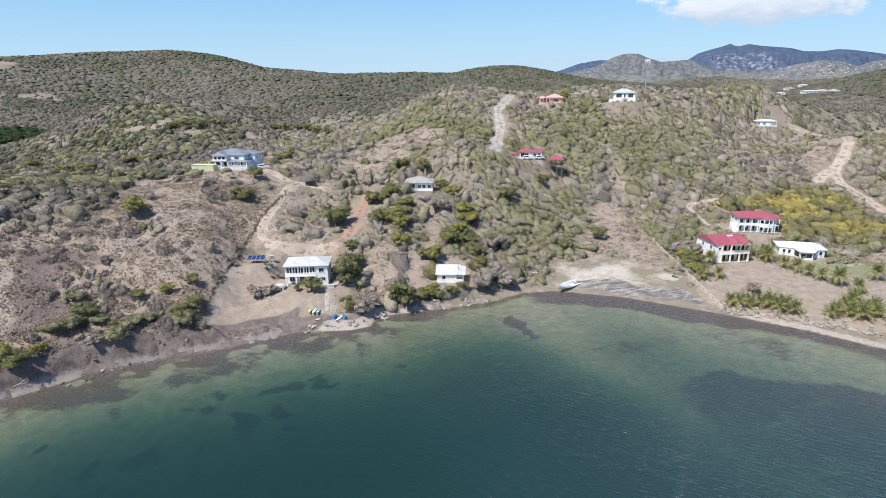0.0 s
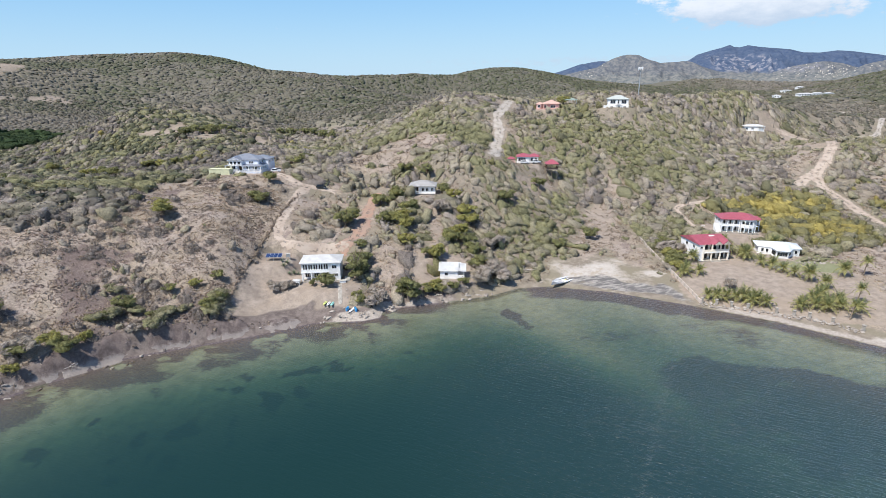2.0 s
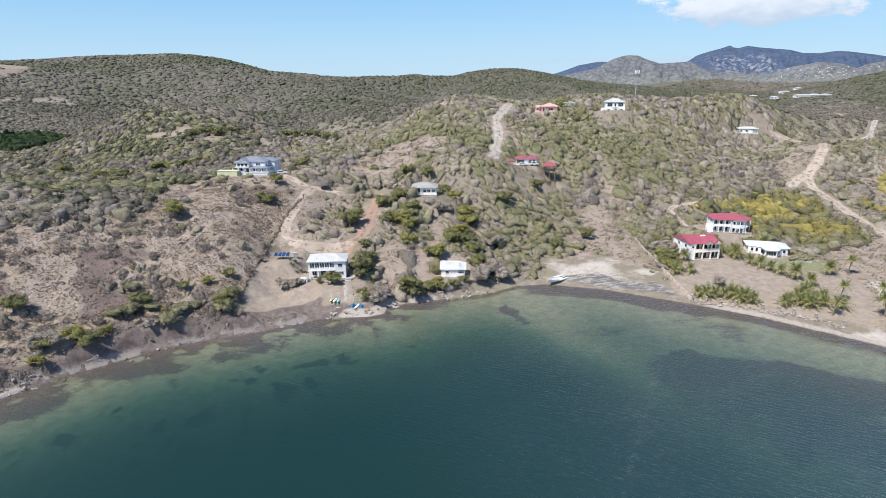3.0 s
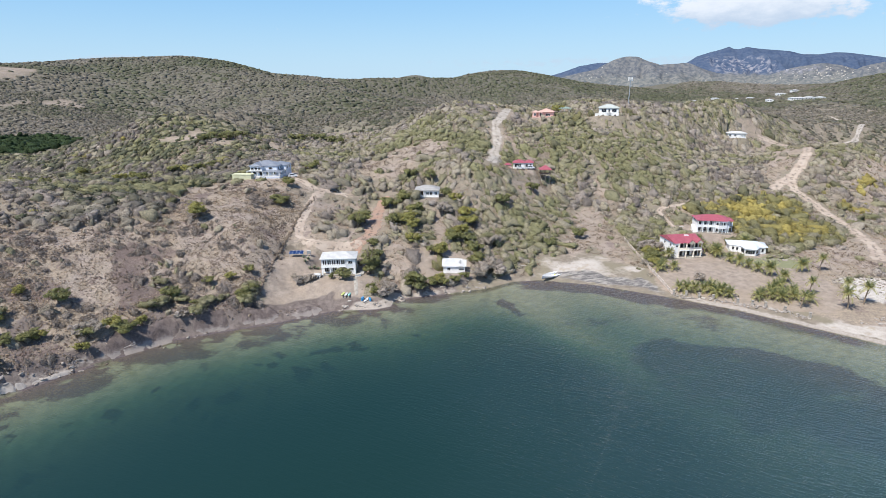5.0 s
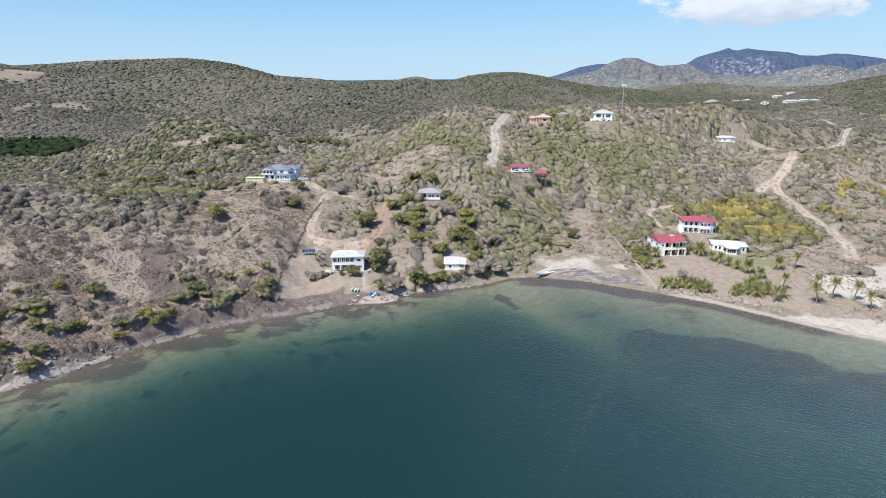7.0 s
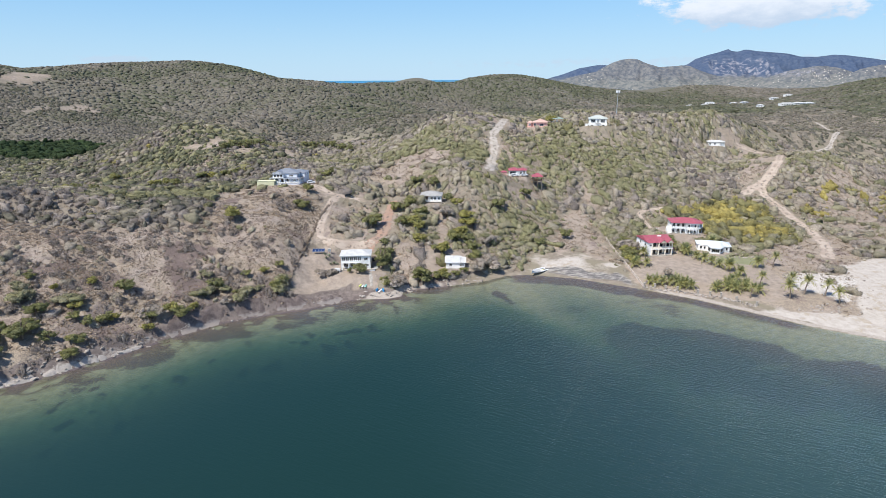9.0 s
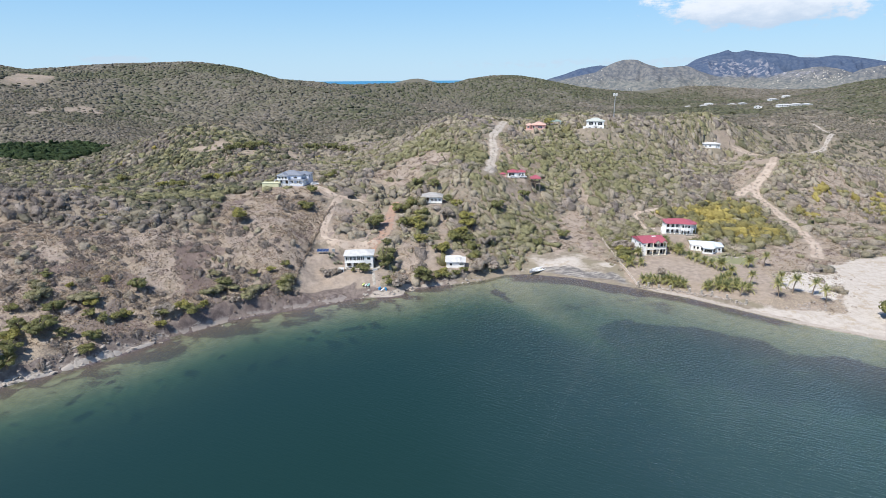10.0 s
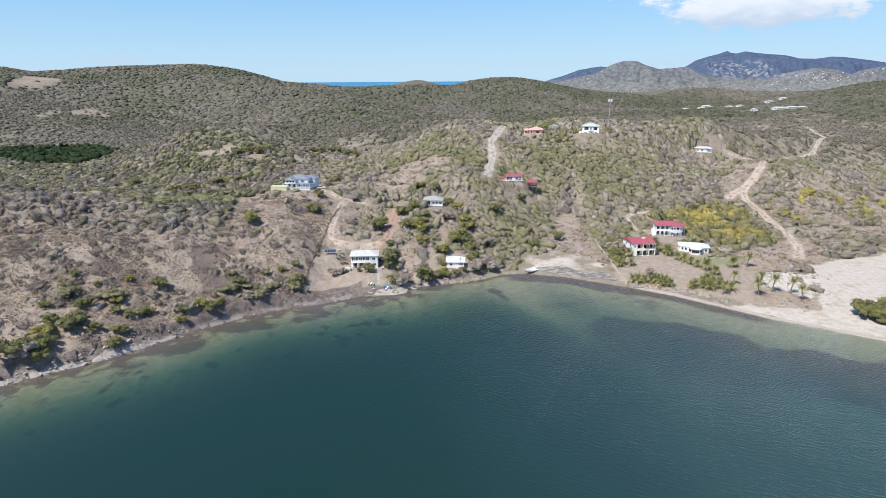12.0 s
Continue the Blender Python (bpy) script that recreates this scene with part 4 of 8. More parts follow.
def clumps(x, y, z, rad, high, tint, cards, size, flat=0.35, twiggy=False, segs=0, rings=3, skin=1.0, lie=None):
    """Lumpy crowns, each a leafy body of segs x rings grown from a few lobes, with sprays of leaves or bare twigs on its skin.
    lie gives the height of the ground, along which the crowns then lean. Returns vertices, faces and a tint for each vertex."""
    k = len(x)
    lobes = 5
    lob = rng.normal(0, 0.46, (k, lobes, 3))
    lob[..., 2] = np.abs(lob[..., 2]) * 0.75
    lob_r = rng.uniform(0.30, 0.64, (k, lobes))

    def skin_at(ways, own):
        """How far the lobes reach in each direction, and which lobe it is."""
        near = lob[own]
        along = np.einsum("nd,nld->nl", ways, near)
        disc = along ** 2 - (near ** 2).sum(-1) + lob_r[own] ** 2
        far = np.where(disc > 0, along + np.sqrt(np.maximum(disc, 0)), 0.25)
        pick = far.argmax(1)
        return far[np.arange(len(own)), pick], near[np.arange(len(own)), pick]

    each = np.clip(cards * (rad / np.median(rad)) ** 2, cards * 0.35, cards * 3).astype(int) if k else np.zeros(0, int)
    own = np.repeat(np.arange(k), each)
    c_n = len(own)
    way = rng.normal(0, 1, (c_n, 3))
    way[:, 2] = np.abs(way[:, 2]) * 0.9 + 0.08
    way /= np.linalg.norm(way, axis=-1, keepdims=True)
    far, heart = skin_at(way, own)
    c = way * (far * rng.uniform(0.88, 1.07, c_n))[:, None]
    out = c - heart
    out /= np.linalg.norm(out, axis=-1, keepdims=True) + 1e-6
    c[:, 2] = np.maximum(c[:, 2] + flat, 0.04)
    scale = np.stack([rad * rng.uniform(0.8, 1.25, k), rad * rng.uniform(0.8, 1.25, k), high * 0.72], -1)
    foot = np.stack([x, y, z], -1)
    c = c * scale[own] + foot[own]
    if lie:
        c[:, 2] += lie(c[:, 0], c[:, 1]) - z[own]
    nrm = out + rng.normal(0, 0.28, way.shape)
    nrm /= np.linalg.norm(nrm, axis=-1, keepdims=True)
    u = np.cross(nrm, rng.normal(0, 1, way.shape))
    u /= np.linalg.norm(u, axis=-1, keepdims=True) + 1e-6
    v = np.cross(nrm, u)
    s = size * rng.uniform(0.6, 1.35, (c_n, 1))
    if twiggy:      # bare twigs that stand off the body
        spray = np.stack([c - u * s * 0.30 - out * s * 0.35, c + u * s * 0.30 - out * s * 0.35, c + out * s * 0.65 + v * s * 0.35], 1)
    else:
        shoot = rng.random((c_n, 1)) < 0.22
        tip = np.where(shoot, (out + v) * 0.8, v * rng.uniform(0.7, 1.2, (c_n, 1)))
        spray = np.stack([c - u * s * 0.8 - v * s * 0.5, c + u * s * 0.8 - v * s * 0.55, c + tip * s], 1)
    verts = spray.reshape(-1, 3)
    faces = np.arange(len(verts)).reshape(-1, 3)
    tint = np.clip(tint, 0, 1)
    tints = np.repeat(tint[own], 3)
    if segs:
        ways = [(0, 0, 1)]
        for r in range(1, rings + 1):
            p = radians(92) * r / rings
            ways += [(math.sin(p) * math.cos(q), math.sin(p) * math.sin(q), math.cos(p)) for q in (2 * math.pi * (i + 0.5 * (r % 2)) / segs for i in range(segs))]
        ways = np.array(ways)
        w_n = len(ways)
        reach = skin_at(np.tile(ways, (k, 1)), np.repeat(np.arange(k), w_n))[0].reshape(k, w_n) * skin * rng.uniform(0.78, 1.10, (k, w_n))
        hull = ways[None] * np.maximum(reach, 0.25)[..., None]
        hull[:, -segs:, 2] = -0.15       # the skirt reaches the ground
        hull[:, :-segs, 2] = np.maximum(hull[:, :-segs, 2] + flat, 0.0)
        hull = (hull * scale[:, None] + foot[:, None]).reshape(-1, 3)
        if lie:
            hull[:, 2] += lie(hull[:, 0], hull[:, 1]) - np.repeat(z, w_n)
        fan = [(0, 1 + i, 1 + (i + 1) % segs) for i in range(segs)]
        for r in range(rings - 1):
            a, d = 1 + r * segs, 1 + (r + 1) * segs
            for i in range(segs):
                j = (i + 1) % segs
                fan += [(a + i, d + i, a + j), (a + j, d + i, d + j)] if r % 2 else [(a + i, d + i, d + j), (a + i, d + j, a + j)]
        fan = (np.array(fan)[None] + (np.arange(k) * w_n)[:, None, None]).reshape(-1, 3)
        faces = np.concatenate([faces, fan + len(verts)])
        verts = np.concatenate([verts, hull])
        tints = np.concatenate([tints, np.repeat(tint, w_n)])
    return verts, faces, tints


def stand(name, batches, mat, label, category):
    vs, fs, ts, base = [], [], [], 0
    for v, f, t in batches:
        vs.append(v), fs.append(f + base), ts.append(t)
        base += len(v)
    ob = new(name, fast_mesh(name, np.concatenate(vs), np.concatenate(fs), mat, {"tint": np.concatenate(ts)}, True))
    return tagged(ob, label, category, kind="stuff")


def chosen(keep, *arrays):
    return [a[keep] for a in arrays]


# the slopes round the bay
x, y = scatter(-440, 330, 60, 384, 2.55)
d = offshore(x, y)
z = ground_at(x, y)
bare = np.maximum.reduce([zone(x, y, PLOT_WEST, 2), zone(x, y, GARDEN, 2), zone(x, y, BEACH, 2.5), zone(x, y, SAND, 3), 0.9 * zone(x, y, HUT_CLEARING, 2),
                          smooth(segment_distance(x, y, BARE_PATH), 4.0, 2.0),
                          smooth(segment_distance(x, y, ROADS["drive"][0]), 5.0, 3.8), smooth(segment_distance(x, y, ROADS["cut"][0]), 6.0, 4.5)])
open_ground = smooth(vnoise(x, y, 42, 5) + 0.5 * vnoise(x, y, 14, 6), 0.42, 0.8)
slope = zone(x, y, WEST_SLOPE, 6)
yellow = np.maximum(zone(x, y, YELLOW, 4), 0.3 * zone(x, y, YELLOW_EAST, 8))
thick = 0.94 - 0.6 * open_ground + 0.3 * vnoise(x, y, 8, 1)
thick = np.where(slope > 0.5, 0.40 + 0.75 * vnoise(x * 0.75, y * 1.3, 8, 3) + 0.3 * vnoise(x, y, 25, 1), thick)
thick = np.where(zone(x, y, PALM_GROUND, 2) > 0.5, 0.03, thick)
thick = np.where(zone(x, y, EAST_SPARSE, 5) > 0.5, 0.34 + 0.5 * vnoise(x, y, 10, 2), thick)
thick = np.where(zone(x, y, EAST_BARE, 3) > 0.5, 0.05 + 0.2 * vnoise(x, y, 7, 3), thick)
thick = np.where(zone(x, y, RUBBLE, 3) > 0.5, 0.06, thick)
thick = np.where(zone(x, y, YELLOW_EAST, 6) > 0.5, 0.42 + 0.5 * vnoise(x, y, 9, 2), thick)
thick = np.where(zone(x, y, BROW, 3) > 0.5, 0.10, thick)
thick = np.where(zone(x, y, BROWN_RISE, 3) > 0.5, 0.5, thick)
thick = np.where(zone(x, y, TANK_FRONT, 2) > 0.5, 0.05, thick)
thick = np.where(zone(x, y, WALL_STRIP, 2) > 0.5, 0.06, thick)
thick = np.where(zone(x, y, STRAW_BANK, 2) > 0.5, 0.14, thick)
thick = np.where(zone(x, y, COTTAGE_FRONT, 2) > 0.5, 0.3, thick)
thick = np.where(zone(x, y, HILLTOP_FRONT, 2) > 0.5, 0.85, thick)
for c in CLEARINGS:
    thick = np.where(zone(x, y, c, 4) > 0.3, 0.09, thick)
thick = np.where(zone(x, y, KNOLL, 3) > 0.5, 0.30, thick)
thick = np.where(zone(x, y, EAST_OPEN, 4) > 0.5, 0.15, thick)
thick = np.maximum(thick, np.where(yellow > 0.4, yellow * 0.97, 0)) * (1 - bare) * (1 - np.maximum.reduce([zone(x, y, SAND, 6), zone(x, y, PALM_GROUND, 3), smooth(x, 58, 63) * smooth(d, 17, 13)]))
free = (d > np.where(slope > 0.5, 3.0 + 2.4 * vnoise(x, y, 9, 5), 4.5)) & ~roads_near(x, y, 1.2) & ~built(x, y, 0.5)
keep = free & (rng.random(len(x)) < thick)
x, y, z, slope, yellow = chosen(keep, x, y, z, slope, yellow)
rad = (1.0 + 2.9 * rng.random(len(x)) ** 1.9) * (1 + 0.25 * vnoise(x, y, 20, 2))
rad = np.where(slope > 0.5, rad * 0.66, rad)
rad = np.where(np.maximum(zone(x, y, HILLTOP_FRONT, 2), zone(x, y, COTTAGE_FRONT, 2)) > 0.5, rad * 0.5, rad)
high = np.minimum(rad, 2.8) * rng.uniform(0.6, 1.25, len(x))
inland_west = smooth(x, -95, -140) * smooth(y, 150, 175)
grey = vnoise(x, y, 30, 4) * 0.55 + vnoise(x, y, 75, 1) * 0.3 + vnoise(x, y, 9, 2) * 0.35 + rng.normal(0, 0.28, len(x)) + 0.12 * zone(x, y, SPUR, 15) + 0.75 * zone(x, y, GREY_BAND, 5) - 0.3 * inland_west
is_yellow = (rng.random(len(x)) < yellow * 0.92) | ((slope < 0.5) & (rng.random(len(x)) < 0.006 + 0.03 * smooth(vnoise(x, y, 16, 7), 0.2, 0.7)))
is_dry = ~is_yellow & ((slope > 0.5) & (rng.random(len(x)) < 0.86) | (slope <= 0.5) & (grey > 0.95) & (zone(x, y, GREY_BAND, 5) < 0.5))
is_scrub = ~is_yellow & ~is_dry
lush = smooth(vnoise(x, y, 48, 6) + 0.5 * vnoise(x, y, 15, 3), 0.15, 0.6) * (slope < 0.5)
tint = 0.53 - 0.6 * grey + 0.42 * lush + 0.10 * zone(x, y, MIDDLE_GREEN, 8) + 0.12 * inland_west + rng.normal(0, 0.18, len(x))
twig = is_scrub & (tint < 0.36 + 0.12 * inland_west) & (rng.random(len(x)) < 0.6 + 0.25 * inland_west)
ash = rng.random(len(x)) * (1 - 0.7 * inland_west)
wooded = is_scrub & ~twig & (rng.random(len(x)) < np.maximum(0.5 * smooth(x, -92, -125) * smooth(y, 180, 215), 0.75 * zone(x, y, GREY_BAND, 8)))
k = is_scrub & ~twig & ~wooded
bands = ((60, 205, 48, 0.25, 8, 4), (205, 275, 28, 0.31, 8, 3), (275, 400, 12, 0.42, 6, 3))
stand("scrub", [clumps(*chosen(k & (y >= y0) & (y < y1), x, y, z, rad, high, tint), cards, size, 0.30, False, segs, rings, 0.93, ground_at) for y0, y1, cards, size, segs, rings in bands], LEAF_SCRUB,
      "thick olive thorn scrub covering the slopes", "scrub")
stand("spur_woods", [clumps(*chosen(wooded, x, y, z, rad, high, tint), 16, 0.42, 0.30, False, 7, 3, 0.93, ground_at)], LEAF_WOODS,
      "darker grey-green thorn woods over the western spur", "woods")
bands = ((60, 205, 100, 0.40), (205, 275, 56, 0.48), (275, 400, 24, 0.6))
stand("bare_scrub", [clumps(*chosen(twig & (y >= y0) & (y < y1), x, y, z, rad, high * 1.1, ash), cards, size, 0.35, True, 8, 3, 0.86, ground_at) for y0, y1, cards, size in bands], TWIG_GREY,
      "grey leafless thorn bushes among the scrub", "scrub")
k = is_dry
stand("dry_bushes", [clumps(*chosen(k, x, y, z, rad, high * 0.8), 0.1 + 0.55 * rng.random(k.sum()), 130, 0.34, 0.25, True, 8, 3, 0.62, ground_at)], TWIG_GREY,
      "low leafless grey-brown bushes on the dry slope", "bushes")
# a carpet of low dry growth on the west slope and in the clearings
lx, ly = scatter(-260, 250, 70, 300, 1.3)
ld = offshore(lx, ly)
low_slope = zone(lx, ly, WEST_SLOPE, 5)
low_thick = np.maximum(0.85 * low_slope * (1 + 0.35 * vnoise(lx, ly, 9, 3) - 0.55 * zone(lx, ly, BROW, 3)) * (1 - 0.55 * zone(lx, ly, SCORCHED, 4)), 0.38 * (1 - low_slope))
low_thick *= 1 - np.maximum.reduce([zone(lx, ly, PLOT_WEST, 3), zone(lx, ly, GARDEN, 2), zone(lx, ly, BEACH, 2), zone(lx, ly, SAND, 3), 0.9 * zone(lx, ly, HUT_CLEARING, 2), 0.85 * zone(lx, ly, PALM_GROUND, 3), 0.9 * zone(lx, ly, RUBBLE, 3), smooth(lx, 58, 63) * smooth(ld, 17, 13)])
keep = (ld > 2.8 + 2.2 * vnoise(lx, ly, 9, 5)) & ~roads_near(lx, ly, 0.3) & ~built(lx, ly, 0) & (rng.random(len(lx)) < low_thick)
lx, ly = chosen(keep, lx, ly)
lr = rng.uniform(0.6, 1.5, len(lx)) * (1 + 0.4 * vnoise(lx, ly, 6, 2))
stand("low_dry_growth", [clumps(lx, ly, ground_at(lx, ly), lr, rng.uniform(0.15, 0.45, len(lx)), 0.5 + 0.5 * vnoise(lx, ly, 13, 1) + 0.5 * vnoise(lx + 0.6 * ly, ly, 5, 4) + rng.normal(0, 0.1, len(lx)), 12, 0.29, 0.0, False, lie=ground_at)], LEAF_DRY,
      "low grey and straw-coloured growth over the dry slope", "dry growth")
k = is_yellow
stand("yellow_bushes", [clumps(*chosen(k, x, y, z, rad * 1.1, high * 1.45), 0.55 + 0.5 * vnoise(x[k], y[k], 9, 3) + rng.normal(0, 0.26, k.sum()) - 0.5 * (yellow[k] < 0.25), 60, 0.25, 0.30, False, 9, 4, 0.93, ground_at)], LEAF_YELLOW,
      "yellow-green flowering bushes in a dense thicket", "bushes")

# the valley behind
x, y = scatter(-860, 690, 378, 780, 4.4)
z = ground_at(x, y)
mang = zone(x, y, MANGROVE, 6)
thick = np.maximum(0.86 - 0.5 * smooth(vnoise(x, y, 42, 5) + 0.5 * vnoise(x, y, 14, 6), 0.35, 0.75), mang)
thick = np.where(zone(x, y, DALE, 6) > 0.5, 0.25, thick)
thick = np.where(np.maximum.reduce([zone(x, y, c, 10) for c in FAR_CLEARINGS]) > 0.5, 0.1, thick)
thick = thick * (1 - 0.35 * smooth(x, 70, 160) * smooth(vnoise(x, y, 34, 2), -0.4, 0.5))
keep = (rng.random(len(x)) < thick) & (z > 1) & ~roads_near(x, y, 2)
x, y, z, mang = chosen(keep, x, y, z, mang)
rad = rng.uniform(1.8, 4.7, len(x))
high = np.minimum(rad, 3.2) * rng.uniform(0.35, 0.85, len(x))
grey = vnoise(x, y, 70, 4) * 0.75 + vnoise(x, y, 22, 2) * 0.5 + rng.normal(0, 0.25, len(x)) + 0.2 * zone(x, y, SPUR, 15) + 0.30 * smooth(x, 60, 160)
k = mang <= 0.5
stand("valley_scrub", [clumps(*chosen(k, x, y, z, rad, high), 0.6 - 0.45 * grey[k] + rng.normal(0, 0.12, k.sum()), 4, 0.8, 0.30, False, 5, 2, 0.93, ground_at)], LEAF_WOODS,
      "grey-green scrub filling the valley behind the bay", "scrub")
k = ~k
stand("mangrove", [clumps(*chosen(k, x, y, z, rad * 1.25, high * 1.9), rng.random(k.sum()), 24, 0.7, 0.35, False, 8, 3, 1.0)], LEAF_DARK,
      "dark green belt of mangrove in the valley floor", "mangrove")

# the far hills
x, y = scatter(-1800, 1500, 778, 1800, 8.3)
z = ground_at(x, y)
keep = (z > 1) & (rng.random(len(x)) < np.where(np.maximum.reduce([zone(x, y, c, 10) for c in FAR_CLEARINGS]) > 0.5, 0.06, 1.0 - 0.4 * smooth(vnoise(x, y, 90, 5), 0.45, 0.8)))
x, y, z = chosen(keep, x, y, z)
rad = rng.uniform(3.6, 8.4, len(x))
grey = vnoise(x, y, 160, 4) * 0.8 + vnoise(x, y, 50, 2) * 0.6 + rng.normal(0, 0.16, len(x))
stand("hill_woods", [clumps(x, y, z, rad, rng.uniform(1.3, 3.4, len(x)), 0.68 - 0.6 * grey + rng.normal(0, 0.12, len(x)), 0, 1.3, 0.30, False, 5, 2, 1.0, ground_at)], LEAF_WOODS,
      "dark grey-green woods over the inland hills", "woods")

# ---- building kit ----
def part(name, bm, mat, parent, label=""):
    """One mesh under a thing or under a part."""
    me = bpy.data.meshes.new(name)
    bmesh.ops.recalc_face_normals(bm, faces=bm.faces)
    bm.to_mesh(me)
    bm.free()
    me.materials.append(mat)
    ob = new(name, me)
    ob.parent = parent
    return tagged(ob, label)


def thing(name, label, category, m, group=""):
    ob = new(name)
    ob.matrix_world = m
    return tagged(ob, label, category, group)


def bx(bm, x0, x1, y0, y1, z0, z1, m=None):
    q = [bm.verts.new(p) for p in ((x0, y0, z0), (x1, y0, z0), (x1, y1, z0), (x0, y1, z0), (x0, y0, z1), (x1, y0, z1), (x1, y1, z1), (x0, y1, z1))]
    for f in ((0, 3, 2, 1), (4, 5, 6, 7), (0, 1, 5, 4), (1, 2, 6, 5), (2, 3, 7, 6), (3, 0, 4, 7)):
        bm.faces.new([q[i] for i in f])
    if m is not None:
        bmesh.ops.transform(bm, matrix=m, verts=q)
    return bm


def box_part(name, mat, parent, *dims, label=""):
    return part(name, bx(bmesh.new(), *dims), mat, parent, label)


def rod(bm, a, b2, r0, r1, sides=7):
    a, b2 = Vector(a), Vector(b2)
    t = (b2 - a).normalized()
    u = t.orthogonal().normalized()
    v = t.cross(u)
    rings = []
    for p, r in ((a, r0), (b2, r1)):
        rings.append([bm.verts.new(p + (u * math.cos(k) + v * math.sin(k)) * r) for k in (2 * math.pi * i / sides for i in range(sides))])
    for i in range(sides):
        j = (i + 1) % sides
        bm.faces.new((rings[0][i], rings[0][j], rings[1][j], rings[1][i]))
    bm.faces.new(rings[0][::-1])
    bm.faces.new(rings[1])
    return bm


def prism(bm, outline, z0, z1):
    lo = [bm.verts.new((x, y, z0)) for x, y in outline]
    hi = [bm.verts.new((x, y, z1)) for x, y in outline]
    k = len(outline)
    for i in range(k):
        j = (i + 1) % k
        bm.faces.new((lo[i], lo[j], hi[j], hi[i]))
    bm.faces.new(lo[::-1])
    bm.faces.new(hi)
    return bm


def hip_roof(parent, x0, x1, y0, y1, z, rise, mat, over=0.5, edge=0.16, label="", ribs=True):
    """A hipped roof with a fascia, and the raised seams of its sheets."""
    x0, x1, y0, y1 = x0 - over, x1 + over, y0 - over, y1 + over
    w, d = x1 - x0, y1 - y0
    k = min(w, d) / 2 * 0.98
    bm = bmesh.new()
    if w >= d:
        r = [(x0 + k, (y0 + y1) / 2), (x1 - k, (y0 + y1) / 2)]
    else:
        r = [((x0 + x1) / 2, y0 + k), ((x0 + x1) / 2, y1 - k)]
    e = [bm.verts.new((x, y, z)) for x, y in ((x0, y0), (x1, y0), (x1, y1), (x0, y1))]
    g = [bm.verts.new((x, y, z - edge)) for x, y in ((x0, y0), (x1, y0), (x1, y1), (x0, y1))]
    a, b2 = (bm.verts.new((x, y, z + rise)) for x, y in r)
    if w >= d:
        faces = ((e[0], e[1], b2, a), (e[1], e[2], b2), (e[2], e[3], a, b2), (e[3], e[0], a))
    else:
        faces = ((e[0], e[1], a), (e[1], e[2], b2, a), (e[2], e[3], b2), (e[3], e[0], a, b2))
    for f in faces:
        bm.faces.new(f)
    for i in range(4):
        bm.faces.new((g[i], g[(i + 1) % 4], e[(i + 1) % 4], e[i]))
    bm.faces.new(g[::-1])
    if ribs:
        def top(x, y):
            return z + rise * min(1, min(x - x0, x1 - x, y - y0, y1 - y) / k)
        for s in np.arange(x0 + 0.4, x1 - 0.3, 0.8):
            for ya, yb in ((y0, (y0 + y1) / 2), (y1, (y0 + y1) / 2)):
                far = ya + (1 if yb > ya else -1) * min(abs(yb - ya), s - x0, x1 - s)
                rod(bm, (s, ya, top(s, ya) + 0.02), (s, far, top(s, far) + 0.02), 0.035, 0.035, 4)
    return part("roof", bm, mat, parent, label)


def on_side(side, face):
    """Wall coordinates to house coordinates: along the wall, out of it, up."""
    if side == "f":
        return lambda u, o, v: (u, face - o, v)
    if side == "b":
        return lambda u, o, v: (-u, face + o, v)
    if side == "l":
        return lambda u, o, v: (face - o, -u, v)
    return lambda u, o, v: (face + o, u, v)


def slab(bm, put, u0, u1, o0, o1, v0, v1):
    q = [bm.verts.new(put(*p)) for p in ((u0, o0, v0), (u1, o0, v0), (u1, o1, v0), (u0, o1, v0), (u0, o0, v1), (u1, o0, v1), (u1, o1, v1), (u0, o1, v1))]
    for f in ((0, 3, 2, 1), (4, 5, 6, 7), (0, 1, 5, 4), (1, 2, 6, 5), (2, 3, 7, 6), (3, 0, 4, 7)):
        bm.faces.new([q[i] for i in f])


def window(parent, u, v, w, h, side="f", face=0.0, lights=2, mat=None, sill=True):
    put = on_side(side, face)
    bm = bmesh.new()
    t = 0.09
    for a in ((u - w / 2 - t, u - w / 2), (u + w / 2, u + w / 2 + t)):
        slab(bm, put, *a, 0.0, 0.08, v, v + h)
    slab(bm, put, u - w / 2 - t, u + w / 2 + t, 0.0, 0.08, v + h, v + h + t)
    slab(bm, put, u - w / 2 - t, u + w / 2 + t, 0.0, 0.12 if sill else 0.08, v - t, v)
    for i in range(1, lights):
        c = u - w / 2 + w * i / lights
        slab(bm, put, c - 0.03, c + 0.03, 0.0, 0.06, v, v + h)
    frame_ob = part("window", bm, mat or TRIM_WHITE, parent)
    bm = bmesh.new()
    slab(bm, put, u - w / 2, u + w / 2, 0.005, 0.03, v, v + h)
    part("pane", bm, GLASS, frame_ob, "dark window glass")
    return frame_ob


def door(parent, u, v, w, h, side="f", face=0.0, mat=None):
    put = on_side(side, face)
    bm = bmesh.new()
    slab(bm, put, u - w / 2, u + w / 2, 0.0, 0.05, v, v + h)
    ob = part("door", bm, mat or WOOD_DARK, parent)
    bm = bmesh.new()
    slab(bm, put, u + w / 2 - 0.16, u + w / 2 - 0.08, 0.05, 0.1, v + h * 0.45, v + h * 0.52)
    part("handle", bm, STEEL, ob)
    return ob


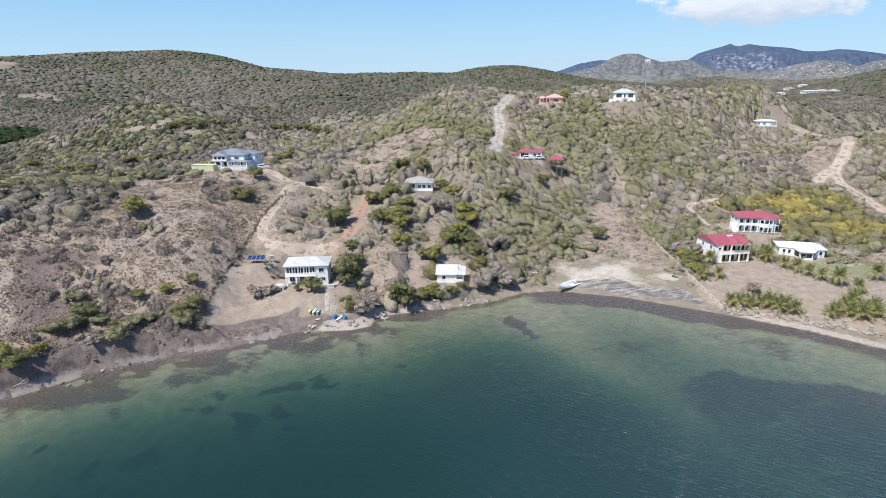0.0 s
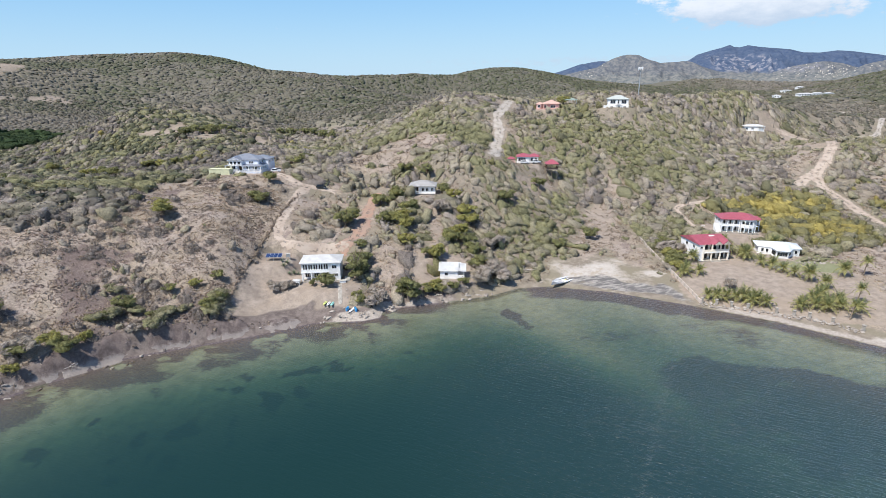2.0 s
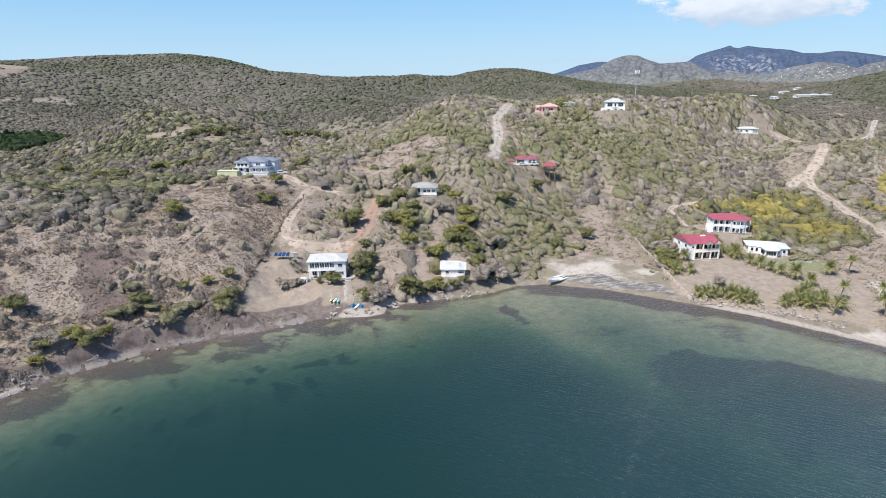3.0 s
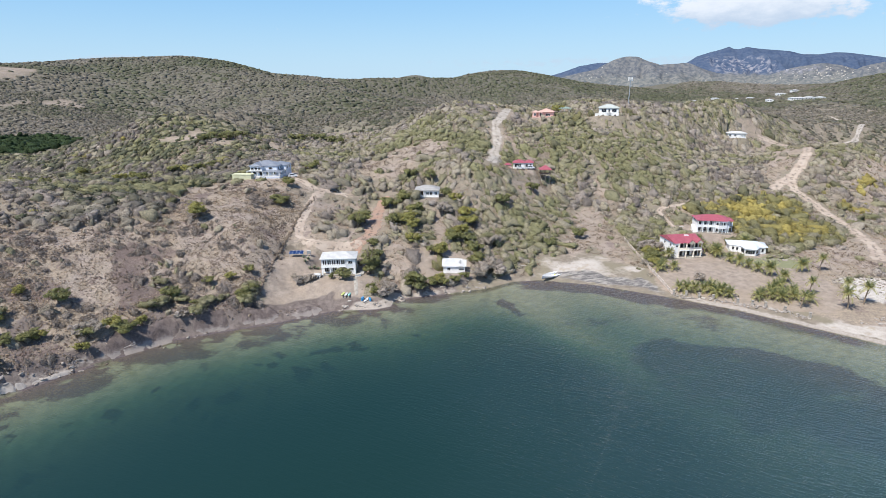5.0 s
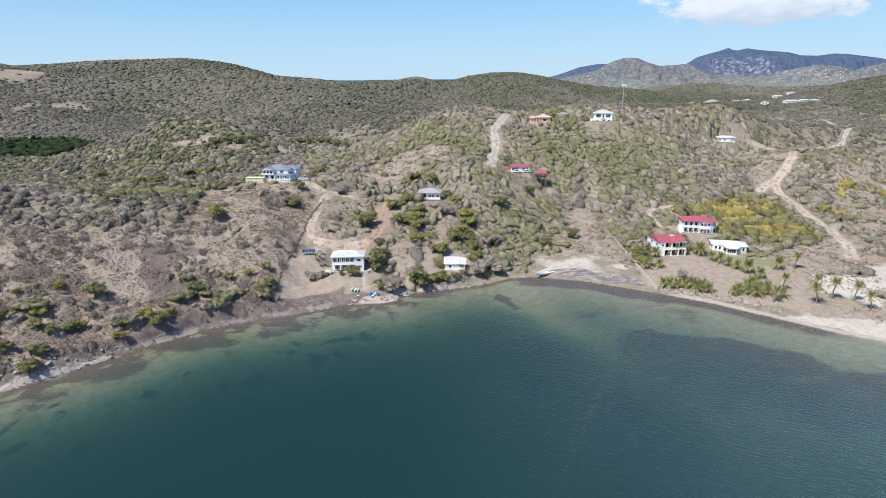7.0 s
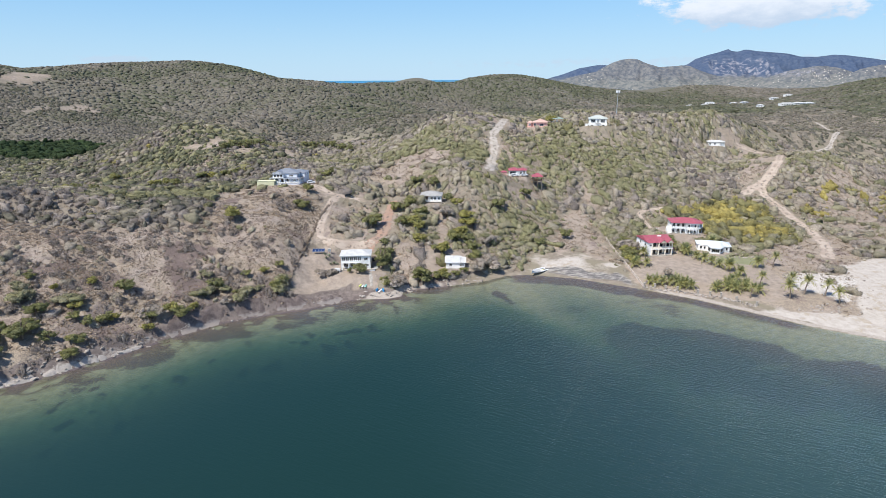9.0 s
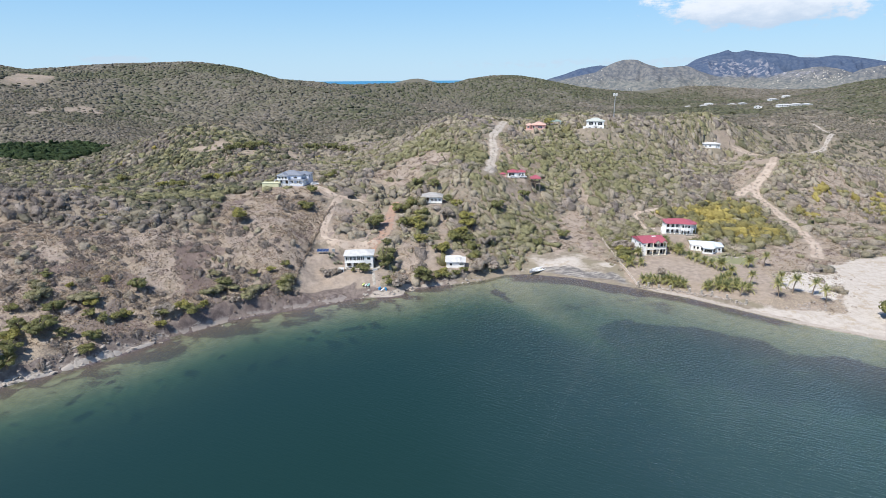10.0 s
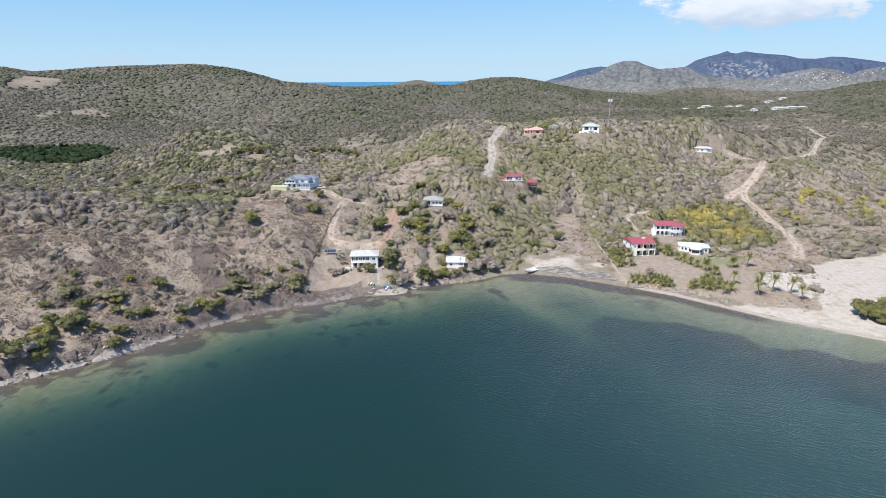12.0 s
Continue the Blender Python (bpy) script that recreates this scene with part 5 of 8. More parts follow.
def railing(parent, u0, u1, v, side="f", face=0.0, high=0.95, mat=None, gap=0.22, name="railing"):
    put = on_side(side, face)
    bm = bmesh.new()
    slab(bm, put, u0, u1, -0.05, 0.05, v + high - 0.08, v + high)
    slab(bm, put, u0, u1, -0.03, 0.03, v + 0.08, v + 0.14)
    k = max(int((u1 - u0) / gap), 2)
    for i in range(k + 1):
        c = u0 + (u1 - u0) * i / k
        slab(bm, put, c - 0.035, c + 0.035, -0.025, 0.025, v, v + high - 0.08)
    return part(name, bm, mat or TRIM_WHITE, parent)


def column(parent, x, y, z0, z1, r=0.16, mat=None):
    bm = bx(bmesh.new(), x - r, x + r, y - r, y + r, z0, z1)
    bx(bm, x - r * 1.35, x + r * 1.35, y - r * 1.35, y + r * 1.35, z1 - 0.18, z1 - 0.002)
    bx(bm, x - r * 1.3, x + r * 1.3, y - r * 1.3, y + r * 1.3, z0 + 0.002, z0 + 0.16)
    return part("column", bm, mat or TRIM_WHITE, parent)


def arch(parent, u0, u1, v0, v1, side="f", face=0.0, mat=None, thick=0.22):
    """The spandrel of an arch between two columns."""
    put = on_side(side, face)
    bm = bmesh.new()
    c, r, k = (u0 + u1) / 2, (u1 - u0) / 2, 10
    for i in range(k):
        a0, a1 = math.pi * i / k, math.pi * (i + 1) / k
        ua, ub = c - r * math.cos(a0), c - r * math.cos(a1)
        h = (v1 - v0) - 0.1
        slab(bm, put, ua, ub, 0.0, -thick, v0 + h * (math.sin(a0) + math.sin(a1)) / 2, v1)
    return part("arch", bm, mat or TRIM_WHITE, parent)


def steps(parent, u0, u1, v_top, v_bottom, side="f", face=0.0, mat=None, tread=0.3):
    put = on_side(side, face)
    bm = bmesh.new()
    k = max(int(round((v_top - v_bottom) / 0.18)), 1)
    for i in range(k):
        slab(bm, put, u0, u1, i * tread, (i + 1) * tread, v_bottom, v_top - (i + 1) * (v_top - v_bottom) / (k + 1))
    return part("stairs", bm, mat or CONCRETE, parent)


# ---- the white villa by the water ----
def white_villa():
    h = thing("house", "white two-storey villa with pale sheet roof and verandah above the shore", "house", pose(-44.7, 140.7, 6.5, 0, 0, 6.8) @ Matrix.Scale(0.89, 4))
    w = WHITE_WALL
    box_part("foundation", STONE, h, -6.6, 6.5, -0.3, 8.6, -3.2, 0.02)
    box_part("end_wall", w, h, 2.9, 6.4, 0, 8.2, 0.02, 6.2)
    box_part("lower_wall", w, h, -6.4, 2.9, 2.4, 8.2, 0.02, 2.9)
    box_part("upper_wall", w, h, -6.4, 2.9, 1.7, 8.2, 3.15, 6.2)
    box_part("side_wall", w, h, -6.4, -6.15, 0, 1.7, 3.15, 6.2)
    box_part("floor_slab", w, h, -6.5, 2.9, -0.25, 2.4, 2.88, 3.15)
    for x in (-6.15, -3.2, -0.2, 2.6):
        column(h, x, 0.1, 0.0, 2.88, 0.24, w)
    for i in range(11):
        x = -6.0 + i * 0.86
        column(h, x, 0.05, 3.15, 6.2, 0.1)
    bm = bx(bmesh.new(), -6.4, 2.9, -0.12, 0.0, 3.15, 3.95)
    bx(bm, -6.45, 2.9, -0.16, 0.04, 3.95, 4.05)
    part("parapet", bm, w, h)
    bm = bx(bmesh.new(), -6.4, 2.9, -0.05, 0.15, 5.75, 6.2)
    part("lintel", bm, w, h)
    for i in range(5):
        window(h, -5.4 + i * 1.72, 3.3, 1.2, 2.1, "f", 1.7, 2)
    for x in (-4.6, -1.6, 1.2):
        window(h, x, 0.5, 2.0, 1.7, "f", 2.4, 3)
    window(h, 4.5, 4.2, 1.5, 1.1, "f", 0, 2)
    window(h, 5.0, 1.5, 1.1, 0.9, "f", 0, 2)
    door(h, 3.5, 0.1, 0.85, 2.1, "f", 0)
    window(h, 3.0, 4.2, 1.2, 1.1, "r", 6.4, 2)
    window(h, 6.0, 1.2, 1.2, 1.1, "r", 6.4, 2)
    hip_roof(h, -6.4, 6.4, 0, 8.2, 6.38, 1.55, ROOF_WHITE, 0.55)
    cabin = thing("shed", "small white wooden shed with a glazed front beside the villa", "shed", pose(-51.6, 138.6, 5.0, 0, 0, 6.8))
    box_part("wall", WHITE_WALL, cabin, -1.0, 1.0, -0.9, 0.9, -0.6, 2.3)
    window(cabin, 0, 0.3, 1.6, 1.6, "f", -0.9, 3)
    hip_roof(cabin, -1.0, 1.0, -0.9, 0.9, 2.35, 0.3, ROOF_WHITE, 0.12, 0.08, ribs=False)
    return h


white_villa()


# ---- the pale blue house on the brow ----
def blue_house():
    h = thing("house", "pale blue two-storey house with grey roofs and arched verandah", "house", pose(-95.3, 216.6, 26.6, 0, 0, -4) @ Matrix.Diagonal((1.12, 0.8, 0.78, 1)))
    bl, f = BLUE_WALL, 1.0
    box_part("undercroft", BLUE_WALL, h, -7.0, 6.8, -2.3, 8, -2.5, f - 0.2)
    box_part("deck", TRIM_WHITE, h, -7.2, 7.0, -2.5, 8, f - 0.2, f)
    box_part("lower_wall", bl, h, -6, 5.4, 0, 9.5, f, f + 2.9)
    box_part("upper_wall", bl, h, -6, 5.4, 0, 9.5, f + 2.9, f + 5.9)
    box_part("rear_wing", bl, h, 0.5, 7.4, 6.0, 14, 0, f + 5.4)
    bm = bmesh.new()
    q = [bm.verts.new(p) for p in ((-7.4, -2.7, f + 2.75), (7.2, -2.7, f + 2.75), (7.2, 8, f + 2.75), (-7.4, 8, f + 2.75), (-6, 0, f + 3.45), (5.4, 0, f + 3.45), (5.4, 8, f + 3.45), (-6, 8, f + 3.45))]
    for k in ((0, 1, 5, 4), (1, 2, 6, 5), (3, 0, 4, 7), (0, 3, 2, 1)):
        bm.faces.new([q[i] for i in k])
    part("verandah_roof", bm, ROOF_GREY, h)
    xs_ = [-7.0 + i * 2.3 for i in range(7)]
    for x in xs_:
        column(h, x, -2.35, f, f + 2.75, 0.13)
    for a, c in zip(xs_[:-1], xs_[1:]):
        arch(h, a, c, f + 1.95, f + 2.75, "f", -2.46)
        if not a < -2.2 < c:
            railing(h, a, c, f, "f", -2.35)
    for y in (0.2, 2.8, 5.4):
        column(h, 6.8, y, f, f + 2.75, 0.13)
    for a, c in ((-2.35, 0.2), (0.2, 2.8), (2.8, 5.4)):
        railing(h, a, c, f, "r", 6.8)
        arch(h, a, c, f + 1.95, f + 2.75, "r", 6.9)
    for x in (-4.6, 1.2, 3.9):
        window(h, x, f + 0.7, 1.3, 1.6, "f", 0, 2)
    door(h, -1.8, f, 1.1, 2.2, "f", 0)
    # front gable with its balcony
    box_part("gable_bay", bl, h, -5.6, -0.6, -1.9, 0, f + 3.0, f + 5.6)
    bm = bmesh.new()
    lo = [bm.verts.new((x, y, z)) for y in (-2.5, 5.0) for x, z in ((-6.2, f + 5.6), (-0.0, f + 5.6), (-3.1, f + 7.9), (-6.2, f + 5.42), (-0.0, f + 5.42))]
    for k in ((0, 2, 7, 5), (2, 1, 6, 7), (0, 1, 2), (5, 7, 6), (0, 3, 4, 1), (3, 8, 9, 4), (0, 5, 8, 3), (1, 4, 9, 6)):
        bm.faces.new([lo[i] for i in k])
    part("gable_roof", bm, ROOF_GREY, h)
    bm = bmesh.new()
    t3 = [bm.verts.new(p) for p in ((-5.9, -2.53, f + 5.66), (-0.3, -2.53, f + 5.66), (-3.1, -2.53, f + 7.6))]
    bm.faces.new(t3)
    bmesh.ops.solidify(bm, geom=bm.faces[:], thickness=0.06)
    part("gable_front", bm, BLUE_WALL, h)
    for x in (-4.6, -3.1, -1.6):
        window(h, x, f + 3.4, 1.0, 1.5, "f", -1.9, 1)
    bm = bx(bmesh.new(), -5.8, -0.4, -2.6, -1.9, f + 2.95, f + 3.1)
    part("balcony", bm, TRIM_WHITE, h)
    railing(h, -5.8, -0.4, f + 3.1, "f", -2.55, 0.8)
    window(h, 2.6, f + 3.8, 1.6, 1.1, "f", 0, 3)
    for y in (2, 5):
        window(h, y, f + 3.8, 1.1, 1.2, "r", 5.4, 2)
    for y in (8, 11.5):
        window(h, y, f + 3.4, 1.1, 1.2, "r", 7.4, 2)
    hip_roof(h, -6, 5.4, 0, 9.5, f + 5.9, 2.6, ROOF_GREY, 0.5)
    hip_roof(h, 0.5, 7.4, 6.0, 14, f + 5.4, 1.9, ROOF_GREY, 0.4)
    steps(h, -3.2, -1.4, f, -1.0, "f", -2.5, CONCRETE)
    for x in (-3.35, -1.3):
        bm = bmesh.new()
        rod(bm, (x, -2.5, f + 0.8), (x, -5.8, -0.3), 0.07, 0.07, 5)
        for i in range(5):
            y, z = -2.5 - i * 0.8, f + 0.8 - i * 0.27
            rod(bm, (x, y, z), (x, y, z - 0.9), 0.04, 0.04, 5)
        part("stair_rail", bm, TRIM_WHITE, h)
    return h


blue_house()

# the low painted wall beside it
tank = thing("water_tank", "long pale green concrete water tank beside the blue house", "water tank", pose(-104.4, 213.6, 26.5, 0, 0, -4))
box_part("basin", GREEN_PAINT, tank, -4.6, 4.4, -1.6, 1.6, -2.5, 2.0)
bm = bx(bmesh.new(), -4.75, 4.55, -1.75, 1.75, 2.0, 2.16)
part("cover", bm, GREEN_PAINT, tank)


# ---- the bungalow on the middle slope ----
def slope_bungalow():
    h = thing("house", "white bungalow with weathered grey hipped roof raised on posts", "house", pose(-19.2, 202.0, 20.3, 0, 0, 0))
    box_part("foundation", CONCRETE, h, -5.0, 2.0, 0.6, 7.4, -2.2, 0.0)
    box_part("floor_slab", CONCRETE, h, -5.2, 5.2, -0.9, 7.4, 0.0, 0.22)
    box_part("wall", WHITE_WALL, h, -1.2, 5.0, 0.0, 7.2, 0.22, 3.1)
    box_part("rear_wall", WHITE_WALL, h, -5.0, -1.2, 2.2, 7.2, 0.22, 3.1)
    for x in (-5.0, -3.2, -1.4):
        column(h, x, -0.6, 0.22, 3.1, 0.1)
    railing(h, -5.0, -1.2, 0.22, "f", -0.75)
    for x in (-4.0, -2.2):
        door(h, x, 0.24, 0.9, 2.1, "f", 2.2)
    for x in (0.2, 1.8, 3.8):
        window(h, x, 1.2, 1.0, 1.1, "f", 0.0, 2)
    for x in (2.6, 4.9):
        column(h, x, -0.6, -2.2, 0.0, 0.12, CONCRETE)
    hip_roof(h, -5.0, 5.0, -0.4, 7.2, 3.22, 1.7, ROOF_DULL, 0.45)


slope_bungalow()


# ---- the hut on the shore ----
def shore_hut():
    h = thing("hut", "small white hut with sheet roof and open side porch", "hut", pose(-6.6, 151.2, 3.5, 0, 0, 0) @ Matrix.Scale(1.06, 4))
    box_part("foundation", CONCRETE, h, -3.2, 4.2, -0.2, 4.6, -1.6, 0.1)
    box_part("wall", WHITE_WALL, h, -3.0, 2.2, 0.0, 4.4, 0.1, 2.6)
    bm = bmesh.new()
    q = [bm.verts.new((x, y, z)) for x, y, z in ((-3.5, -0.5, 2.55), (2.6, -0.5, 2.55), (2.6, 4.0, 3.95), (-3.5, 4.0, 3.95), (2.6, 5.2, 3.4), (-3.5, 5.2, 3.4))]
    bm.faces.new((q[0], q[1], q[2], q[3]))
    bm.faces.new((q[3], q[2], q[4], q[5]))
    bmesh.ops.solidify(bm, geom=bm.faces[:], thickness=0.12)
    part("roof", bm, TRIM_WHITE, h)
    bm = prism(bmesh.new(), [(-3.0, 0.05), (2.2, 0.05), (2.2, 4.4), (-3.0, 4.4)], 2.58, 2.62)
    for v in bm.verts:
        v.co.z += (v.co.z > 2.6) * (0.02 + 0.28 * v.co.y)
    part("gable_wall", bm, WHITE_WALL, h)
    bm = bmesh.new()
    q = [bm.verts.new((x, y, z)) for x, y, z in ((2.65, -0.3, 2.55), (4.7, -0.3, 2.4), (4.7, 4.6, 3.3), (2.65, 4.6, 3.45))]
    bm.faces.new(q)
    bmesh.ops.solidify(bm, geom=bm.faces[:], thickness=0.1)
    part("porch_roof", bm, TRIM_WHITE, h)
    box_part("porch_wall", WHITE_WALL, h, 2.2, 4.1, -0.05, 0.1, 0.1, 1.1)
    box_part("porch_back", WHITE_WALL, h, 2.2, 4.1, 4.2, 4.4, 0.1, 2.3)
    for y in (0.0, 4.3):
        column(h, 4.05, y, 0.1, 2.36 + 0.19 * y, 0.09)
    window(h, -1.2, 1.1, 0.9, 0.9, "f", 0.0, 2)
    bm = bx(bmesh.new(), 1.6, 3.1, 4.6, 6.0, -0.8, 3.1)
    bx(bm, 1.5, 3.2, 4.5, 6.1, 3.1, 3.22)
    part("cistern", bm, WHITE_WALL, h)
    rod_bm = rod(bmesh.new(), (-2.9, 4.7, 0), (-2.9, 4.7, 4.0), 0.08, 0.08)
    part("vent_pipe", rod_bm, TRIM_WHITE, h)


shore_hut()


# ---- the cottage and gazebo on the spur ----
def spur_cottage():
    h = thing("cottage", "white cottage with two red hipped roofs beside the gravel drive", "cottage", pose(25.5, 243.4, 26.3, 0, 0, -6))
    box_part("foundation", STONE, h, -4.9, 5.2, -1.6, 6.4, -2.4, 0.1)
    box_part("wall", WHITE_WALL, h, -4.6, 1.0, 0, 6, 0.1, 2.8)
    box_part("wing_wall", WHITE_WALL, h, 1.0, 5.0, 1.0, 6, 0.1, 2.8)
    window(h, -2.4, 0.7, 3.2, 1.6, "f", 0, 4)
    window(h, 2.2, 0.9, 1.0, 1.2, "f", 1.0, 2)
    door(h, 3.8, 0.1, 0.9, 2.1, "f", 1.0)
    hip_roof(h, -4.6, 1.0, 0, 6, 2.9, 1.3, ROOF_RED, 0.5)
    hip_roof(h, 1.2, 5.0, 1.0, 6, 2.9, 1.1, ROOF_RED, 0.5)
    railing(h, -4.8, 5.1, 0.1, "f", -1.5, 0.9)
    s = thing("shed", "low pink-walled shed with a red roof beside the cottage", "shed", pose(18.0, 241.5, 27.2, 0, 0, 0))
    box_part("wall", PINK_WALL, s, -1.6, 1.6, -1.4, 1.4, -2, 1.5)
    hip_roof(s, -1.6, 1.6, -1.4, 1.4, 1.5, 0.8, ROOF_RED, 0.25, 0.1, ribs=False)


spur_cottage()


def gazebo():
    h = thing("gazebo", "open timber gazebo on stilts with a red pyramid roof", "gazebo", pose(36.2, 240.0, 22.4, 0, 0, 0))
    for x in (-2.3, 0, 2.3):
        for y in (-1.9, 1.9):
            bm = rod(bmesh.new(), (x, y, -4.0), (x, y, 4.3), 0.13, 0.11)
            part("post", bm, WOOD_GREY, h)
    box_part("platform", WOOD_GREY, h, -2.6, 2.6, -2.2, 2.2, 1.7, 1.9)
    for u0, u1 in ((-2.5, 2.5),):
        railing(h, u0, u1, 1.9, "f", -2.1, 0.9, WOOD_DARK)
        railing(h, -2.1, 2.1, 1.9, "l", -2.5, 0.9, WOOD_DARK)
        railing(h, -2.1, 2.1, 1.9, "r", 2.5, 0.9, WOOD_DARK)
    hip_roof(h, -2.4, 2.4, -2.1, 2.1, 4.3, 1.7, ROOF_RED, 0.6)


gazebo()


# ---- the hilltop houses ----
def pink_house():
    h = thing("house", "pink hilltop bungalow with salmon hipped roofs", "house", pose(45.5, 329.0, 45.5, 0, 0, -8))
    box_part("foundation", PINK_WALL, h, -7, 6.5, -2.0, 9, -3.0, 0.2)
    box_part("wall", PINK_WALL, h, -3.2, 6.2, 0, 9, 0.2, 3.1)
    bm = prism(bmesh.new(), [(-3.4, 1.0), (-4.6, -0.8), (-6.4, -0.8), (-7.2, 1.0), (-7.2, 6), (-3.2, 6)], 0.2, 2.9)
    part("bay", bm, PINK_WALL, h)
    for x in (-5.5,):
        window(h, x, 0.9, 1.3, 1.5, "f", -0.8, 2)
    window(h, -1.9, 0.6, 0.9, 1.9, "f", 0, 1)
    window(h, 2.6, 0.8, 2.6, 1.3, "f", 0, 3)
    for x in (-3.0, -0.9):
        column(h, x, -1.6, 0.2, 3.0, 0.18, PINK_WALL)
    arch(h, -3.0, -0.9, 1.9, 3.0, "f", -1.75, PINK_WALL)
    hip_roof(h, -3.2, 6.2, -0.4, 9, 3.2, 2.0, ROOF_SALMON, 0.5)
    hip_roof(h, -7.0, -3.4, -0.4, 6, 3.0, 1.1, ROOF_SALMON, 0.4)
    bm = bmesh.new()
    q = [(6.6, 1.8), (7.2, -0.6), (9.0, -3.4), (6.6, -3.4)]
    lo = [bm.verts.new((x, -2.2, z)) for x, z in q]
    bm.faces.new(lo)
    bmesh.ops.solidify(bm, geom=bm.faces[:], thickness=0.5)
    part("ramp_wall", bm, CREAM_WALL, h)


pink_house()


def pavilion():
    h = thing("pavilion", "open pavilion with a sage green hipped roof", "pavilion", pose(60.5, 343.0, 47.6, 0, 0, 0))
    box_part("floor", CONCRETE, h, -3.6, 3.6, -3.2, 3.2, -1.0, 0.1)
    for x in (-3.2, 0, 3.2):
        for y in (-2.8, 2.8):
            column(h, x, y, 0.1, 2.6, 0.14)
    hip_roof(h, -3.6, 3.6, -3.2, 3.2, 2.6, 1.2, ROOF_SAGE, 0.8)


pavilion()


def hilltop_house():
    h = thing("house", "white square hilltop house with pale hipped roof and large windows", "house", pose(86.0, 328.5, 45.7, 0, 0, -10))
    box_part("lower_wall", WHITE_WALL, h, -6, 6, 0, 9.5, -2.5, 2.1)
    box_part("upper_wall", WHITE_WALL, h, -5.8, 5.8, 0.3, 9.5, 2.1, 5.2)
    bm = prism(bmesh.new(), [(-6.0, 0.0), (-8.2, -0.2), (-8.2, 0.4), (-6.0, 0.6)], -1.5, 1.9)
    part("stair_wall", bm, WHITE_WALL, h)
    window(h, -3.0, 2.7, 2.8, 2.0, "f", 0.3, 3)
    window(h, 3.2, 2.7, 2.6, 2.0, "f", 0.3, 3)
    window(h, 0.1, 2.5, 0.8, 2.0, "f", 0.3, 1)
    for x in (-3.6, 0.6, 3.8):
        window(h, x, 0.1, 1.3, 1.0, "f", 0, 2)
    for x in (-1.2, 1.6):
        column(h, x, -0.3, -0.6, 2.1, 0.15)
    railing(h, -1.4, 1.8, 2.1, "f", -0.4, 0.8)
    box_part("balcony", CONCRETE, h, -1.5, 1.9, -0.5, 0.3, 1.95, 2.1)
    hip_roof(h, -5.8, 5.8, 0.3, 9.5, 5.3, 2.1, ROOF_GREEN, 0.6)


hilltop_house()


def far_bungalow():
    h = thing("house", "small white bungalow with pale roof and open porch", "house", pose(172.0, 340.0, 31.0, 0, 0, -14))
    box_part("foundation", WHITE_WALL, h, -6, 5.4, 0, 6, -2.5, 0.1)
    box_part("wall", WHITE_WALL, h, -5.8, 2.0, 0, 6, 0.1, 2.8)
    box_part("porch_back", WHITE_WALL, h, 2.0, 5.2, 2.4, 6, 0.1, 2.8)
    for x in (2.2, 3.7, 5.1):
        column(h, x, 0.1, 0.1, 2.8, 0.12)
    railing(h, 2.0, 5.2, 0.1, "f", 0.1, 0.8)
    for x in (-4.2, -1.2):
        window(h, x, 1.0, 1.1, 1.1, "f", 0, 2)
    hip_roof(h, -5.8, 5.2, 0, 6, 2.9, 1.1, ROOF_WHITE, 0.5)


far_bungalow()


